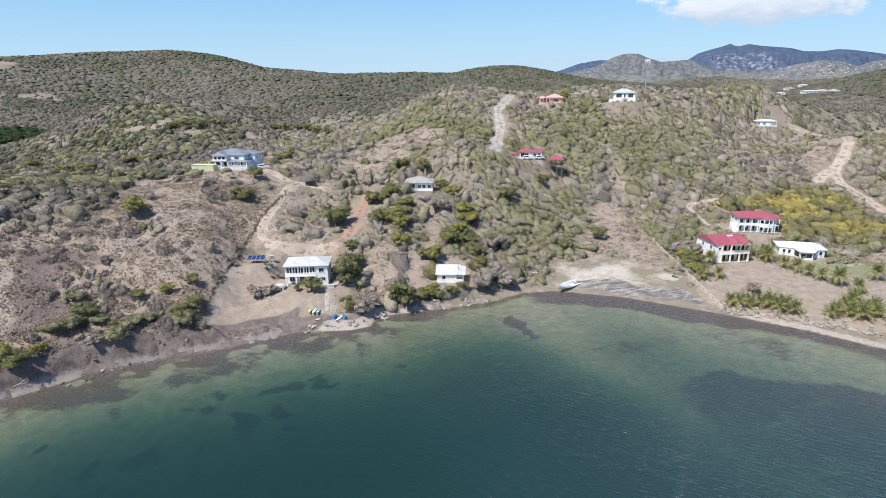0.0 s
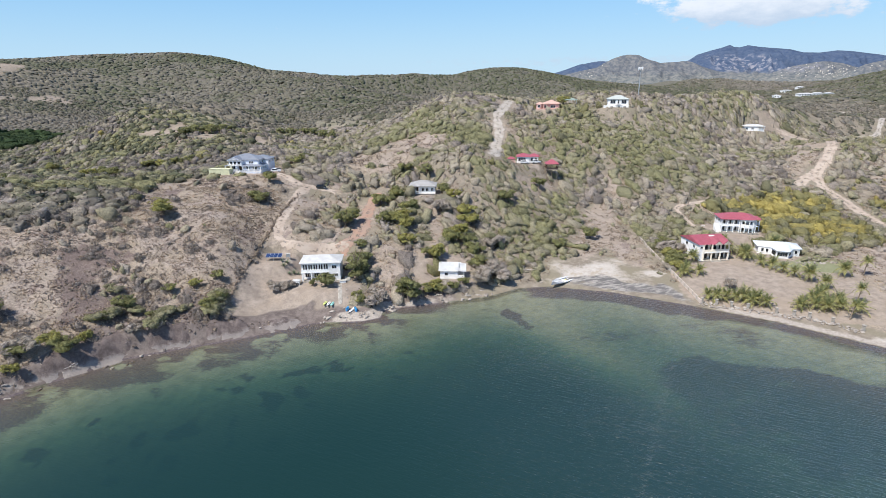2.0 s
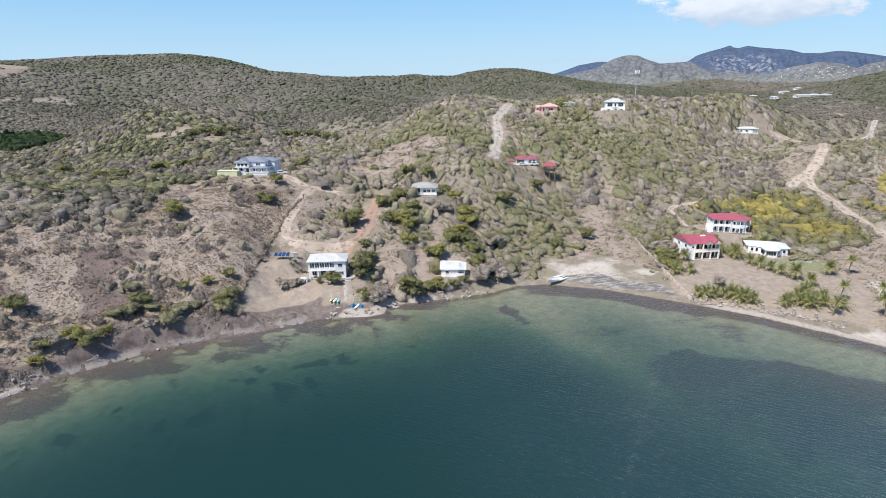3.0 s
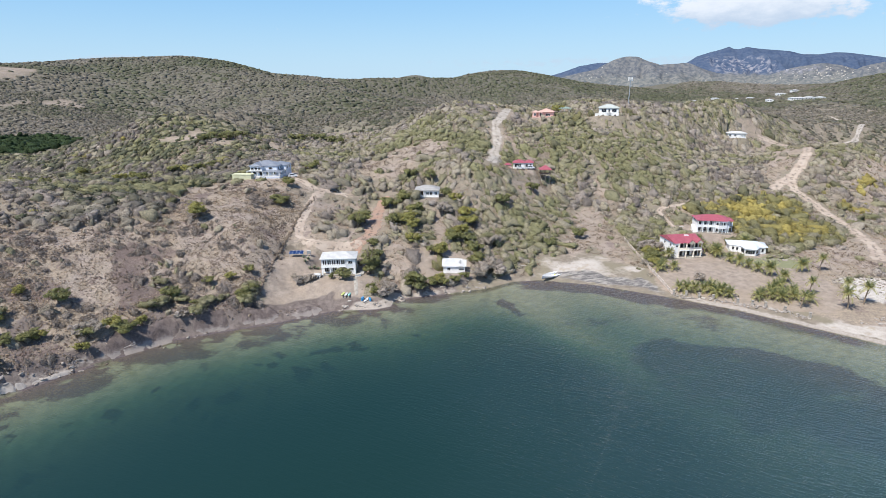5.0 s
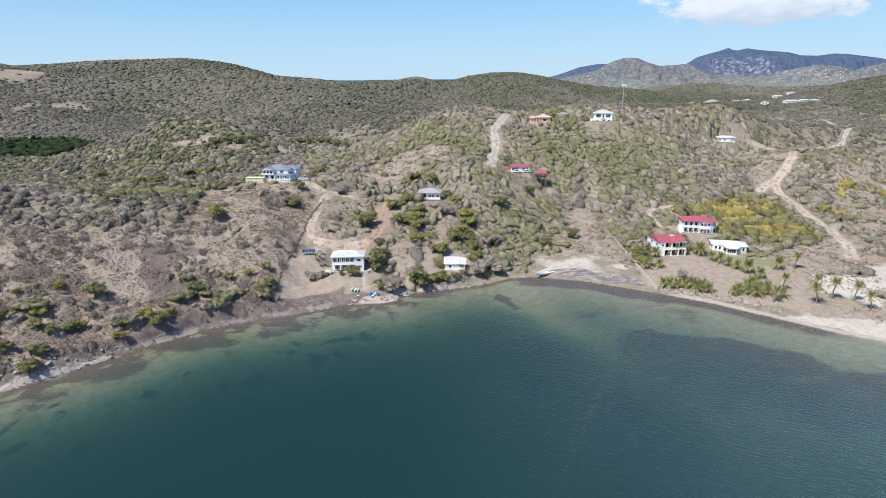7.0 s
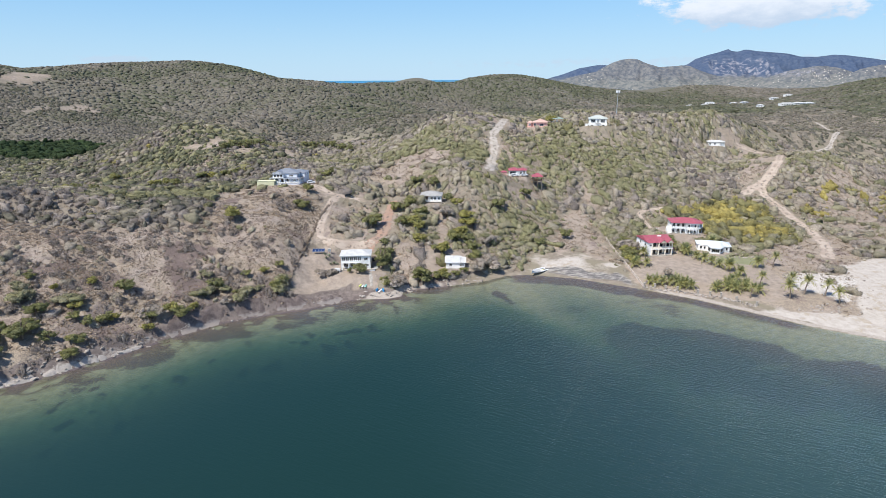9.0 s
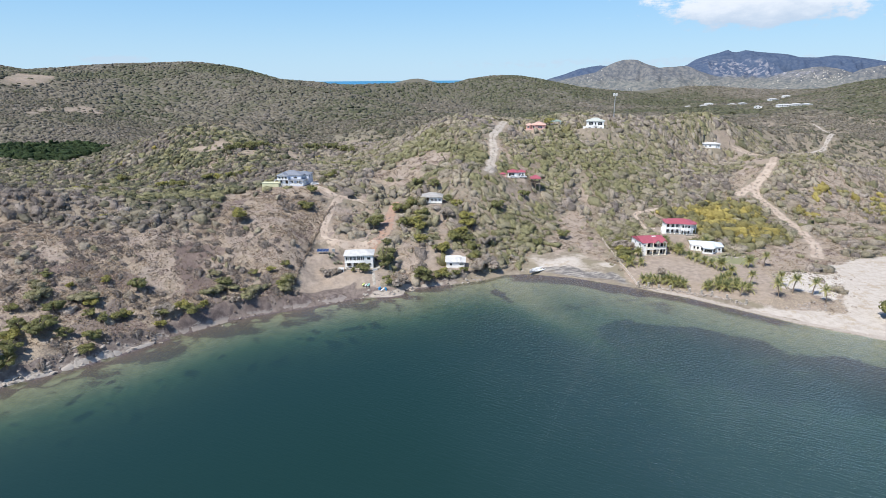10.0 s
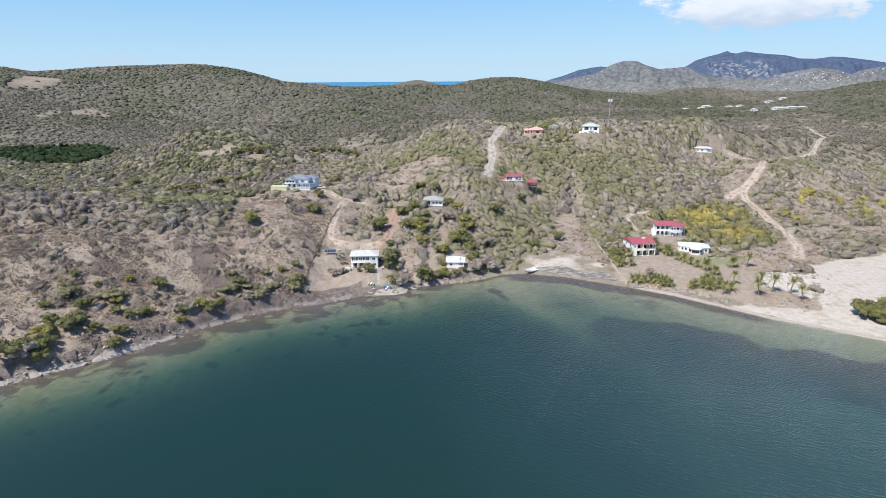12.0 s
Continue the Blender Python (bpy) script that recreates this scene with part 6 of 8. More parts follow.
# ---- the villas by the east beach ----
def cream_villa():
    h = thing("house", "cream two-storey villa with red roof and columned balconies", "house", pose(83.2, 172.4, 3.0, 0, 0, 10))
    w = CREAM_WALL
    box_part("foundation", STONE, h, -5.8, 5.6, -0.4, 12, -1.5, 0.3)
    box_part("side_block", WHITE_WALL, h, -5.6, -4.2, 0.2, 12, 0.3, 6.0)
    box_part("lower_wall", w, h, -4.2, 5.2, 2.0, 12, 0.3, 3.2)
    box_part("upper_wall", w, h, -4.2, 5.2, 2.0, 12, 3.2, 6.0)
    box_part("balcony", TRIM_WHITE, h, -4.2, 5.3, -0.1, 2.0, 2.95, 3.2)
    cols = (-4.0, -1.0, 2.1, 5.1)
    for z0, z1 in ((0.3, 2.95), (3.2, 6.0)):
        for x in cols:
            column(h, x, 0.15, z0, z1, 0.2, CREAM_WALL)
        for a, c in zip(cols[:-1], cols[1:]):
            window(h, (a + c) / 2, z0 + 0.2, 1.9, 2.0, "f", 2.0, 2, WOOD_DARK, False)
    for a, c in zip(cols[:-1], cols[1:]):
        bm = bx(bmesh.new(), a, c, 0.05, 0.2, 3.2, 4.1)
        part("balcony_wall", bm, CREAM_WALL, h)
        arch(h, a, c, 2.35, 2.95, "f", 0.05, CREAM_WALL, 0.2)
    window(h, -4.9, 4.6, 0.9, 0.6, "f", 0.2, 1)
    for y in (3.5, 8.0):
        window(h, -y, 4.0, 1.2, 1.1, "l", -5.6, 2)
        window(h, -y, 1.0, 1.2, 1.1, "l", -5.6, 2)
    # main roof and the two front gables
    bm = bmesh.new()
    q = [bm.verts.new(p) for p in ((-6.1, -0.1, 6.0), (5.8, -0.1, 6.0), (5.8, 12.5, 6.0), (-6.1, 12.5, 6.0), (-6.1, 6.5, 7.7), (5.8, 6.5, 7.7))]
    for f in ((0, 1, 5, 4), (4, 5, 2, 3), (0, 4, 3), (1, 2, 5), (0, 3, 2, 1)):
        bm.faces.new([q[i] for i in f])
    for s in np.arange(-5.8, 5.7, 0.7):
        rod(bm, (s, -0.1, 6.03), (s, 6.5, 7.73), 0.035, 0.035, 4)
    part("roof", bm, ROOF_RED, h)
    for x0, x1 in ((-1.1, 2.2), (2.2, 5.4)):
        bm = bmesh.new()
        xm = (x0 + x1) / 2
        q = [bm.verts.new(p) for p in ((x0, -0.9, 6.05), (x1, -0.9, 6.05), (xm, -0.9, 7.35), (x0, 5.2, 6.05), (x1, 5.2, 6.05), (xm, 5.2, 7.4))]
        for f in ((0, 2, 5, 3), (2, 1, 4, 5), (0, 3, 4, 1), (3, 5, 4)):
            bm.faces.new([q[i] for i in f])
        part("gable_roof", bm, ROOF_RED, h)
        bm = bmesh.new()
        q = [bm.verts.new(p) for p in ((x0 + 0.12, -0.94, 5.95), (x1 - 0.12, -0.94, 5.95), (xm, -0.94, 7.18))]
        bm.faces.new(q)
        bmesh.ops.solidify(bm, geom=bm.faces[:], thickness=0.08)
        part("gable_front", bm, CREAM_WALL, h)
    steps(h, -1.4, 2.4, 0.35, -0.6, "f", -0.4, STONE, 0.4)
    # the low side porch
    bm = bx(bmesh.new(), 5.2, 7.4, 2.5, 6.5, -1.0, 0.25)
    part("porch_floor", bm, CONCRETE, h)
    for y in (2.7, 6.3):
        column(h, 7.2, y, 0.25, 2.3, 0.14)
    hip_roof(h, 5.6, 7.4, 2.5, 6.5, 2.4, 0.7, ROOF_RED, 0.3, ribs=False)
    box_part("roof_light", TRIM_WHITE, h, 0.6, 2.4, 5.0, 5.8, 7.3, 7.62)


cream_villa()


def white_red_villa():
    h = thing("house", "white villa with red hipped roof, arcades and a round bay", "house", pose(103.4, 199.6, 5.5, 0, 0, -6) @ Matrix.Scale(0.88, 4))
    w = WHITE_WALL
    box_part("foundation", STONE, h, -8, 8, -0.6, 10.5, -1.8, 0.3)
    box_part("lower_wall", w, h, -7.4, 7.4, 1.8, 10, 0.3, 3.2)
    box_part("upper_wall", w, h, -7.4, 7.4, 1.8, 10, 3.2, 6.1)
    box_part("balcony", TRIM_WHITE, h, -7.6, 7.6, -0.1, 1.8, 3.0, 3.2)
    cols = [-7.4 + i * 2.45 for i in range(4)]
    for z0, z1 in ((0.3, 3.0), (3.2, 6.1)):
        for x in cols:
            column(h, x, 0.1, z0, z1, 0.18)
        for a, c in zip(cols[:-1], cols[1:]):
            arch(h, a, c, z1 - 0.9, z1, "f", 0.0, TRIM_WHITE, 0.2)
            window(h, (a + c) / 2, z0 + 0.3, 1.3, 1.9, "f", 1.8, 2)
    for a, c in zip(cols[:-1], cols[1:]):
        bm = bx(bmesh.new(), a, c, -0.02, 0.14, 3.2, 4.05)
        part("balcony_wall", bm, TRIM_WHITE, h)
    ring = [(3.6 + 3.4 * math.cos(t), 1.2 - 2.3 * math.sin(t)) for t in (math.pi * i / 6 for i in range(7))]
    bm = prism(bmesh.new(), ring + [(0.2, 2.0), (7.0, 2.0)][::1], 3.0, 3.2)
    part("bay_floor", bm, TRIM_WHITE, h)
    for z0, z1 in ((0.3, 3.0), (3.2, 6.1)):
        for x, y in ring:
            column(h, x, y, z0, z1, 0.16)
    for z0, z1 in ((3.2, 4.0), (5.4, 6.1), (2.4, 3.0)):
        bm = bmesh.new()
        for (ax, ay), (cx, cy) in zip(ring[:-1], ring[1:]):
            f = [bm.verts.new(p) for p in ((ax, ay, z0), (cx, cy, z0), (cx, cy, z1), (ax, ay, z1))]
            bm.faces.new(f)
        bmesh.ops.remove_doubles(bm, verts=bm.verts[:], dist=0.001)
        bmesh.ops.solidify(bm, geom=bm.faces[:], thickness=0.12)
        part("bay_wall", bm, w, h)
    for x in (2.4, 4.8):
        window(h, x, 3.5, 1.4, 1.9, "f", 1.8, 2)
        window(h, x, 0.6, 1.4, 1.9, "f", 1.8, 2)
    for y in (4, 7.5):
        window(h, -y, 4.0, 1.2, 1.3, "l", -7.4, 2)
    hip_roof(h, -7.6, 7.6, 0, 10, 6.2, 1.9, ROOF_RED, 0.5)
    bm = bmesh.new()
    top = bm.verts.new((3.6, 1.6, 7.5))
    eave = [bm.verts.new((3.6 + 4.0 * math.cos(t), 1.2 - 2.9 * math.sin(t), 6.22)) for t in (math.pi * i / 6 for i in range(7))]
    for p, q in zip(eave[:-1], eave[1:]):
        bm.faces.new((p, q, top))
    bm.faces.new(eave[::-1])
    part("bay_roof", bm, ROOF_RED, h)
    bm = bmesh.new()
    for i in range(14):
        bx(bm, -9.2, -7.6, 0.4 + i * 0.34, 0.76 + i * 0.34, -0.6 + 0.0, 0.45 + i * 0.19)
    part("outside_stairs", bm, WHITE_WALL, h)
    box_part("porch_slab", TRIM_WHITE, h, 7.4, 9.4, 3.0, 7.0, 3.0, 3.2)
    for y in (3.2, 6.8):
        column(h, 9.2, y, 0.3, 5.8, 0.14)
    railing(h, 3.1, 6.9, 3.2, "r", 9.3, 0.85)
    hip_roof(h, 7.6, 9.4, 3.0, 7.0, 5.8, 0.8, ROOF_RED, 0.3, ribs=False)
    g = thing("garden_wall", "low white balustraded garden wall behind the villa", "wall", pose(91.0, 209.0, 4.6, 0, 0, 20))
    bm = bx(bmesh.new(), -4, 4, -0.1, 0.1, -1.0, 0.35)
    part("base", bm, WHITE_WALL, g)
    railing(g, -4, 4, 0.35, "f", 0.0, 0.7)


white_red_villa()


def white_bungalow():
    h = thing("house", "white bungalow with angled walls and a pale blue-white sheet roof", "house", pose(110.0, 183.0, 2.2, 0, 0, -14) @ Matrix.Diagonal((0.92, 1.22, 1.15, 1)))
    out = [(-7.0, -0.4), (-2.6, -1.2), (-1.8, -4.2), (2.4, -4.2), (4.2, -1.6), (7.2, -1.0), (7.2, 4.2), (-7.0, 4.6)]
    part("wall", prism(bmesh.new(), out, -1.2, 2.5), WHITE_WALL, h)
    part("plinth", prism(bmesh.new(), [(x * 1.04, y * 1.05) for x, y in out], -1.4, 0.1), CONCRETE, h)
    bm = bmesh.new()
    eave = [(x * 1.1, y * 1.14) for x, y in out]
    e = [bm.verts.new((x, y, 2.5)) for x, y in eave]
    g = [bm.verts.new((x, y, 2.36)) for x, y in eave]
    r = [bm.verts.new(p) for p in ((-3.2, 0.8, 3.9), (0.3, -0.6, 4.1), (3.4, 1.0, 3.9))]
    near = [0, 1, 1, 1, 2, 2, 2, 0]
    k = len(e)
    for i in range(k):
        j = (i + 1) % k
        a, c = r[near[i]], r[near[j]]
        bm.faces.new((g[i], g[j], e[j], e[i]))
        bm.faces.new((e[i], e[j], a) if a is c else (e[i], e[j], c, a))
    bm.faces.new(r)
    bm.faces.new(g[::-1])
    part("roof", bm, ROOF_PALE_BLUE, h)
    window(h, 0.3, 0.7, 3.4, 1.2, "f", -4.2, 4)
    for (ax, ay), (cx, cy) in ((out[1], out[2]), (out[3], out[4])):
        a, c = Vector((ax, ay)), Vector((cx, cy))
        t = (c - a).normalized()
        o = Vector((t.y, -t.x))
        mid = (a + c) / 2
        bm = bmesh.new()
        L = (c - a).length * 0.38
        q = [bm.verts.new((*(mid + t * s + o * 0.04), z)) for s, z in ((-L, 0.7), (L, 0.7), (L, 1.9), (-L, 1.9))]
        bm.faces.new(q)
        bmesh.ops.solidify(bm, geom=bm.faces[:], thickness=0.03)
        part("pane", bm, GLASS, h)
    for x, y in ((-5.6, -0.62), (-4.0, -0.9)):
        window(h, x, 0.9, 0.8, 1.0, "f", y - 0.12, 1)
    window(h, 5.8, 0.9, 0.8, 1.0, "f", -1.35, 1)
    window(h, 1.6, 0.9, 1.2, 1.0, "r", 7.2, 2)


white_bungalow()

# ---- single trees ----
def tree_meshes(seed, rad, high, mat, cards, tint, low=0.30):
    """Trunk with limbs, and a crown of leaf clumps, at the origin."""
    r = random.Random(seed)
    bm = bmesh.new()

    def limb(a, b2, r0, r1):
        a, b2 = Vector(a), Vector(b2)
        t = (b2 - a).normalized()
        u = t.orthogonal().normalized()
        v = t.cross(u)
        rings = [[bm.verts.new(p + (u * math.cos(k) + v * math.sin(k)) * q) for k in (2 * math.pi * i / 6 for i in range(6))] for p, q in ((a, r0), (b2, r1))]
        for i in range(6):
            bm.faces.new((rings[0][i], rings[0][(i + 1) % 6], rings[1][(i + 1) % 6], rings[1][i]))
    fork = Vector((r.uniform(-0.2, 0.2), r.uniform(-0.2, 0.2), high * 0.3))
    limb((0, 0, -0.6), fork, 0.05 * high, 0.034 * high)
    for i in range(5):
        a = 2 * math.pi * (i + r.random() * 0.7) / 5
        tip = fork + Vector((math.cos(a) * rad * 0.55, math.sin(a) * rad * 0.55, high * r.uniform(0.25, 0.5)))
        mid = fork.lerp(tip, 0.5) + Vector((0, 0, high * 0.05))
        limb(fork, mid, 0.028 * high, 0.018 * high)
        limb(mid, tip, 0.018 * high, 0.006 * high)
    trunk = bpy.data.meshes.new("trunk")
    bm.to_mesh(trunk)
    bm.free()
    trunk.materials.append(BARK)
    g = np.random.default_rng(seed)
    parts_ = []
    for i in range(11):
        a, q = g.uniform(0, 2 * math.pi), rad * math.sqrt(g.uniform(0.0, 0.55))
        hz = low * high + (0.72 - low) * high * (g.random() if i else 1.0) * (1 - 0.5 * q / rad)
        s = rad * g.uniform(0.38, 0.58)
        parts_.append((q * math.cos(a), q * math.sin(a), hz, s, s * g.uniform(0.8, 1.2), tint + g.normal(0, 0.10)))
    px, py, pz, pr, ph, pt = (np.array(v) for v in zip(*parts_))
    v, f, t = clumps(px, py, pz - ph * 0.3, pr, ph, pt, cards // 11, 0.15, 0.2, False, 8, 3, 0.92)
    crown = fast_mesh("crown", v, f, mat, {"tint": t}, True)
    return trunk, crown


def tree_thing(name, meshes, label, m):
    ob = thing_empty(name, label, m)
    for mesh_name, me in zip(("trunk", "crown"), meshes):
        p = new(mesh_name, me)
        p.parent = ob
    return ob


def thing_empty(name, label, m):
    ob = new(name)
    ob.matrix_world = m
    return tagged(ob, label, "tree", "trees and tall bushes")


KINDS = {   # half-width and height of the model, leaves, tint, label
    "dark": (2.3, 5.0, LEAF_TREE, 0.42, "dark green broad-crowned tree on the slope"),
    "tall": (1.6, 5.0, LEAF_TREE, 0.42, "tall narrow dark green tree beside the shore"),
    "green": (2.2, 4.2, LEAF_TREE, 0.55, "mid-green bushy tree among the scrub"),
    "lime": (2.0, 3.8, LEAF_TREE, 0.95, "yellow-green bushy tree among the scrub"),
    "grey_green": (2.4, 3.0, LEAF_SCRUB, 0.9, "low olive-green bush on the dry slope"),
    "grey": (2.3, 3.8, LEAF_SCRUB, 0.12, "grey half-bare thorn tree among the scrub"),
}
MODELS = {}
for key, (tr, th, tm, tt, tl) in KINDS.items():
    MODELS[key] = [tree_meshes(11 + 7 * i + len(key), tr, th, tm, 1500, tt, 0.12 if key == "tall" else 0.26) for i in range(2)]

# place and height of single trees: round the west plot, on the middle slope, on the headland, in the east
TREES_WEST = {
    "tall": [(-34.2, 143.4, 7.2), (-34.8, 147.6, 7.0), (-35.0, 151.4, 6.2), (-18.4, 138.6, 8.0), (-20.2, 140.4, 5.2), (-16.4, 140.4, 4.6)],
    "dark": [(-42.6, 137.2, 3.6), (-46.6, 137.6, 1.9), (-44.1, 172.5, 5.4), (-33.6, 153.6, 3.6), (-36.2, 159.5, 3.0)],
    "green": [(-42.2, 177, 4.6), (-30.4, 178, 4.2), (-77, 182, 4.4), (-79.6, 200.4, 3.6), (-31.5, 131.8, 2.4), (-32.5, 134.5, 2.2)],
    "lime": [(-97.7, 153.5, 4.6), (-11.3, 160.4, 4.8), (-23, 175, 4.0), (-21.9, 165.6, 3.8)],
    "grey": [(-55.8, 135.6, 2.3), (-58, 137, 2.0), (-53, 136.5, 2.0), (-27.5, 133.6, 3.4), (-27.5, 137.6, 3.2)],
}
TREES_MIDDLE = {
    "green": [(-35.8, 198.6, 4.6), (-29.2, 199.6, 4.8), (-23.6, 189, 4.8), (-7.6, 172.5, 4.4), (2.9, 159.2, 4.6), (-12.2, 143.2, 3.0), (-9.4, 143.4, 2.6), (-2.2, 148.0, 2.2), (-5.6, 145.4, 2.4), (1.6, 169, 4.6)],
    "dark": [(-32.9, 196.5, 4.4), (-11.7, 205.3, 4.0), (-13.8, 160.6, 3.4), (13.9, 205.2, 4.4), (-28.2, 222.9, 4.6), (-18.7, 219.2, 4.4), (-1.3, 173.3, 4.4)],
    "lime": [(-7.0, 199.8, 3.8), (-10.8, 144.6, 3.2), (-2.5, 191.1, 4.6), (-0.9, 187, 4.2), (-4.3, 177.7, 4.4), (-24.5, 179.1, 4.6), (56, 341, 4.4)],
    "grey": [(3.8, 152.2, 4.6), (8.0, 155.0, 4.4), (5.4, 157.6, 4.6), (-11.5, 190.7, 4.4), (8.6, 175.4, 4.2)],
}
TREES_HEADLAND = {
    "grey_green": [(-78.7, 109.8, 2.0), (-78.3, 114.0, 1.8), (-67.9, 118.6, 2.0), (-68.6, 124.3, 1.9), (-91.3, 109.7, 2.2), (-85.7, 113.9, 1.6), (-76.4, 116.8, 1.6), (-94.6, 120.1, 1.6), (-124.2, 90.4, 2.2), (-136.2, 86.3, 2.4), (-139.1, 90.4, 2.2)],
    "dark": [(-126.4, 73.2, 4.4), (-135.7, 57.9, 6.0), (-89.2, 114.6, 3.0), (-120.5, 74.6, 2.8), (-113.5, 101.7, 3.6), (-100.7, 93.8, 3.2), (-128.8, 82.5, 3.6), (-133.2, 72.9, 3.2), (-114.6, 83.7, 2.4)],
    "green": [(-93.2, 97.9, 3.4), (-113.5, 76.8, 2.8), (-129.7, 64.9, 4.0), (-128.3, 60.9, 3.4), (-71.8, 131.2, 2.2), (-112.8, 72.6, 2.4), (-69.0, 119.7, 2.8), (-67.8, 123.0, 2.6), (-91.6, 108.5, 2.0), (-81.5, 122.9, 1.8), (-112.4, 87.9, 2.6), (-127.2, 76.3, 2.8), (-139.4, 78.6, 2.2), (-119.3, 84.1, 2.2), (-139.9, 95.9, 2.0), (-81.4, 113.5, 1.7)],
    "lime": [(-96.5, 97.6, 3.0), (-123.3, 100.7, 2.4), (-133, 68.6, 3.2), (-121.1, 88.8, 2.4), (-91.2, 101.6, 2.2), (-75.8, 126.5, 1.8), (-110.3, 89.1, 2.2), (-99.7, 89.2, 2.0), (-130.8, 93.3, 1.7)],
    "grey": [(-82.3, 107.0, 1.8), (-78.4, 109.2, 1.6), (-132.8, 59.8, 4.0), (-101.5, 94.4, 3.0)],
}
TREES_EAST = {
    "green": [(71, 186.4, 4.2), (70.9, 172, 4.2), (68.6, 168.4, 3.6), (141.8, 109, 5.4), (146.6, 110.5, 5.2), (151, 106, 5.0), (145, 103.6, 4.2), (149.5, 99.5, 4.6)],
    "lime": [(69.4, 174.6, 3.8), (68.2, 164.6, 3.0), (147.5, 105, 4.6), (153.6, 111.4, 5.0)],
    "grey": [(72.3, 180.5, 4.0), (69.6, 180.4, 3.8), (79.4, 150.5, 2.6)],
    "dark": [(31.7, 181.3, 3.8), (45.6, 193.7, 4.2), (28.6, 222.6, 4.6)],
}
TREES_SPUR = {
    "dark": [(-165, 305, 4.6), (-159, 309, 5.0), (-153, 314, 5.2), (-148, 321, 4.8), (-156, 319, 4.6), (-127, 359, 5.0), (-121, 364, 5.2), (-114, 370, 5.2), (-106, 364, 5.0), (-98, 356, 5.2), (-90, 348, 4.8), (-110, 377, 4.6)],
    "green": [(-134, 248, 4.0), (-140, 247, 4.2), (-154, 246, 4.0), (-167, 231, 4.2), (-161, 229, 4.0), (-226, 276, 4.2), (-183, 182, 4.0), (-176, 185, 3.6), (-78, 232, 4.2), (-74, 236, 4.0)],
    "lime": [(-147, 244, 3.8), (-172, 228, 3.6), (-190, 184, 3.4)],
}
tr_rng = random.Random(5)
for table in (TREES_WEST, TREES_MIDDLE, TREES_HEADLAND, TREES_EAST, TREES_SPUR):
    for key, spots in table.items():
        for tx, ty, th in spots:
            th *= 1.6 if table is TREES_HEADLAND else 1.4
            tz = float(terrain(tx, ty))
            m = pose(tx, ty, tz, 0, 0, tr_rng.uniform(0, 360)) @ Matrix.Diagonal((*([th / KINDS[key][1] * tr_rng.uniform(1.0, 1.35) * (0.78 if key == "tall" else 1.0)] * 2), th / KINDS[key][1], 1))
            tree_thing("tree", MODELS[key][tr_rng.randrange(2)], KINDS[key][4], m)


# ---- palms ----
def frond_mesh(long, droop, seed):
    """One feathered leaf: a rib that arches over, folded blades to both sides, split towards the tip."""
    r = random.Random(seed)
    vs, fs = [], []
    k = 13
    rib = []
    for i in range(k + 1):
        s = i / k
        rib.append(Vector((long * (s - 0.12 * s * s), 0, long * (0.42 * s - droop * s * s))))
    for i in range(k):
        a, b2 = rib[i], rib[i + 1]
        wide = long * 0.17 * math.sin(math.pi * min(0.16 + (i + 0.5) / k * 0.86, 1)) + 0.02
        for side in (-1, 1):
            base = len(vs)
            tip = Vector((long * 0.10, side * wide * r.uniform(0.8, 1.2), -wide * r.uniform(0.45, 0.8)))
            vs += [a, a.lerp(b2, 0.8), a.lerp(b2, 0.75) + tip, a.lerp(b2, 0.45) + tip * 1.02]
            fs.append((base, base + 1, base + 2, base + 3))
    return fast_mesh("frond", [tuple(v) for v in vs], fs, LEAF_PALM, {"tint": np.full(len(vs), r.uniform(0.1, 0.8))})


FRONDS = [frond_mesh(2.9, d, i) for i, d in enumerate((0.30, 0.45, 0.66, 0.92))]
DEAD_FROND = frond_mesh(2.1, 1.5, 9)


def palm(label, high, count, lean, fan):
    ob = tagged(new("palm_tree"), label, "palm", "palms by the east beach")
    bm = bmesh.new()
    segs = 7
    rings = []
    for i in range(segs + 1):
        s = i / segs
        c = Vector((lean * s * s, 0.1 * lean * math.sin(3 * s), -0.5 + (high + 0.5) * s))
        rad = 0.20 * (1 - 0.45 * s) + (0.10 if i == 0 else 0) + 0.015 * (i % 2)
        rings.append([bm.verts.new(c + Vector((math.cos(k), math.sin(k), 0)) * rad) for k in (2 * math.pi * j / 8 for j in range(8))])
    for lo, hi in zip(rings[:-1], rings[1:]):
        for j in range(8):
            bm.faces.new((lo[j], lo[(j + 1) % 8], hi[(j + 1) % 8], hi[j]))
    bm.faces.new(rings[-1])
    part("trunk", bm, PALM_BARK, ob)
    for i in range(count):
        up = i / count
        f = new("frond", FRONDS[min(int(up * 4), 3)])
        f.parent = ob
        f.matrix_basis = pose(lean, 0, high, 0, -62 * (1 - up) + 18 * up, 137.5 * i) @ Matrix.Scale(fan * (0.85 + 0.3 * ((i * 7) % 5) / 5), 4)
    for i in range(3):
        f = new("frond", DEAD_FROND)
        f.parent = ob
        f.matrix_basis = pose(lean, 0, high - 0.1, 0, 40, 120 * i + 40) @ Matrix.Scale(0.6, 4)
        tagged(f, "hanging dry frond")
    return ob


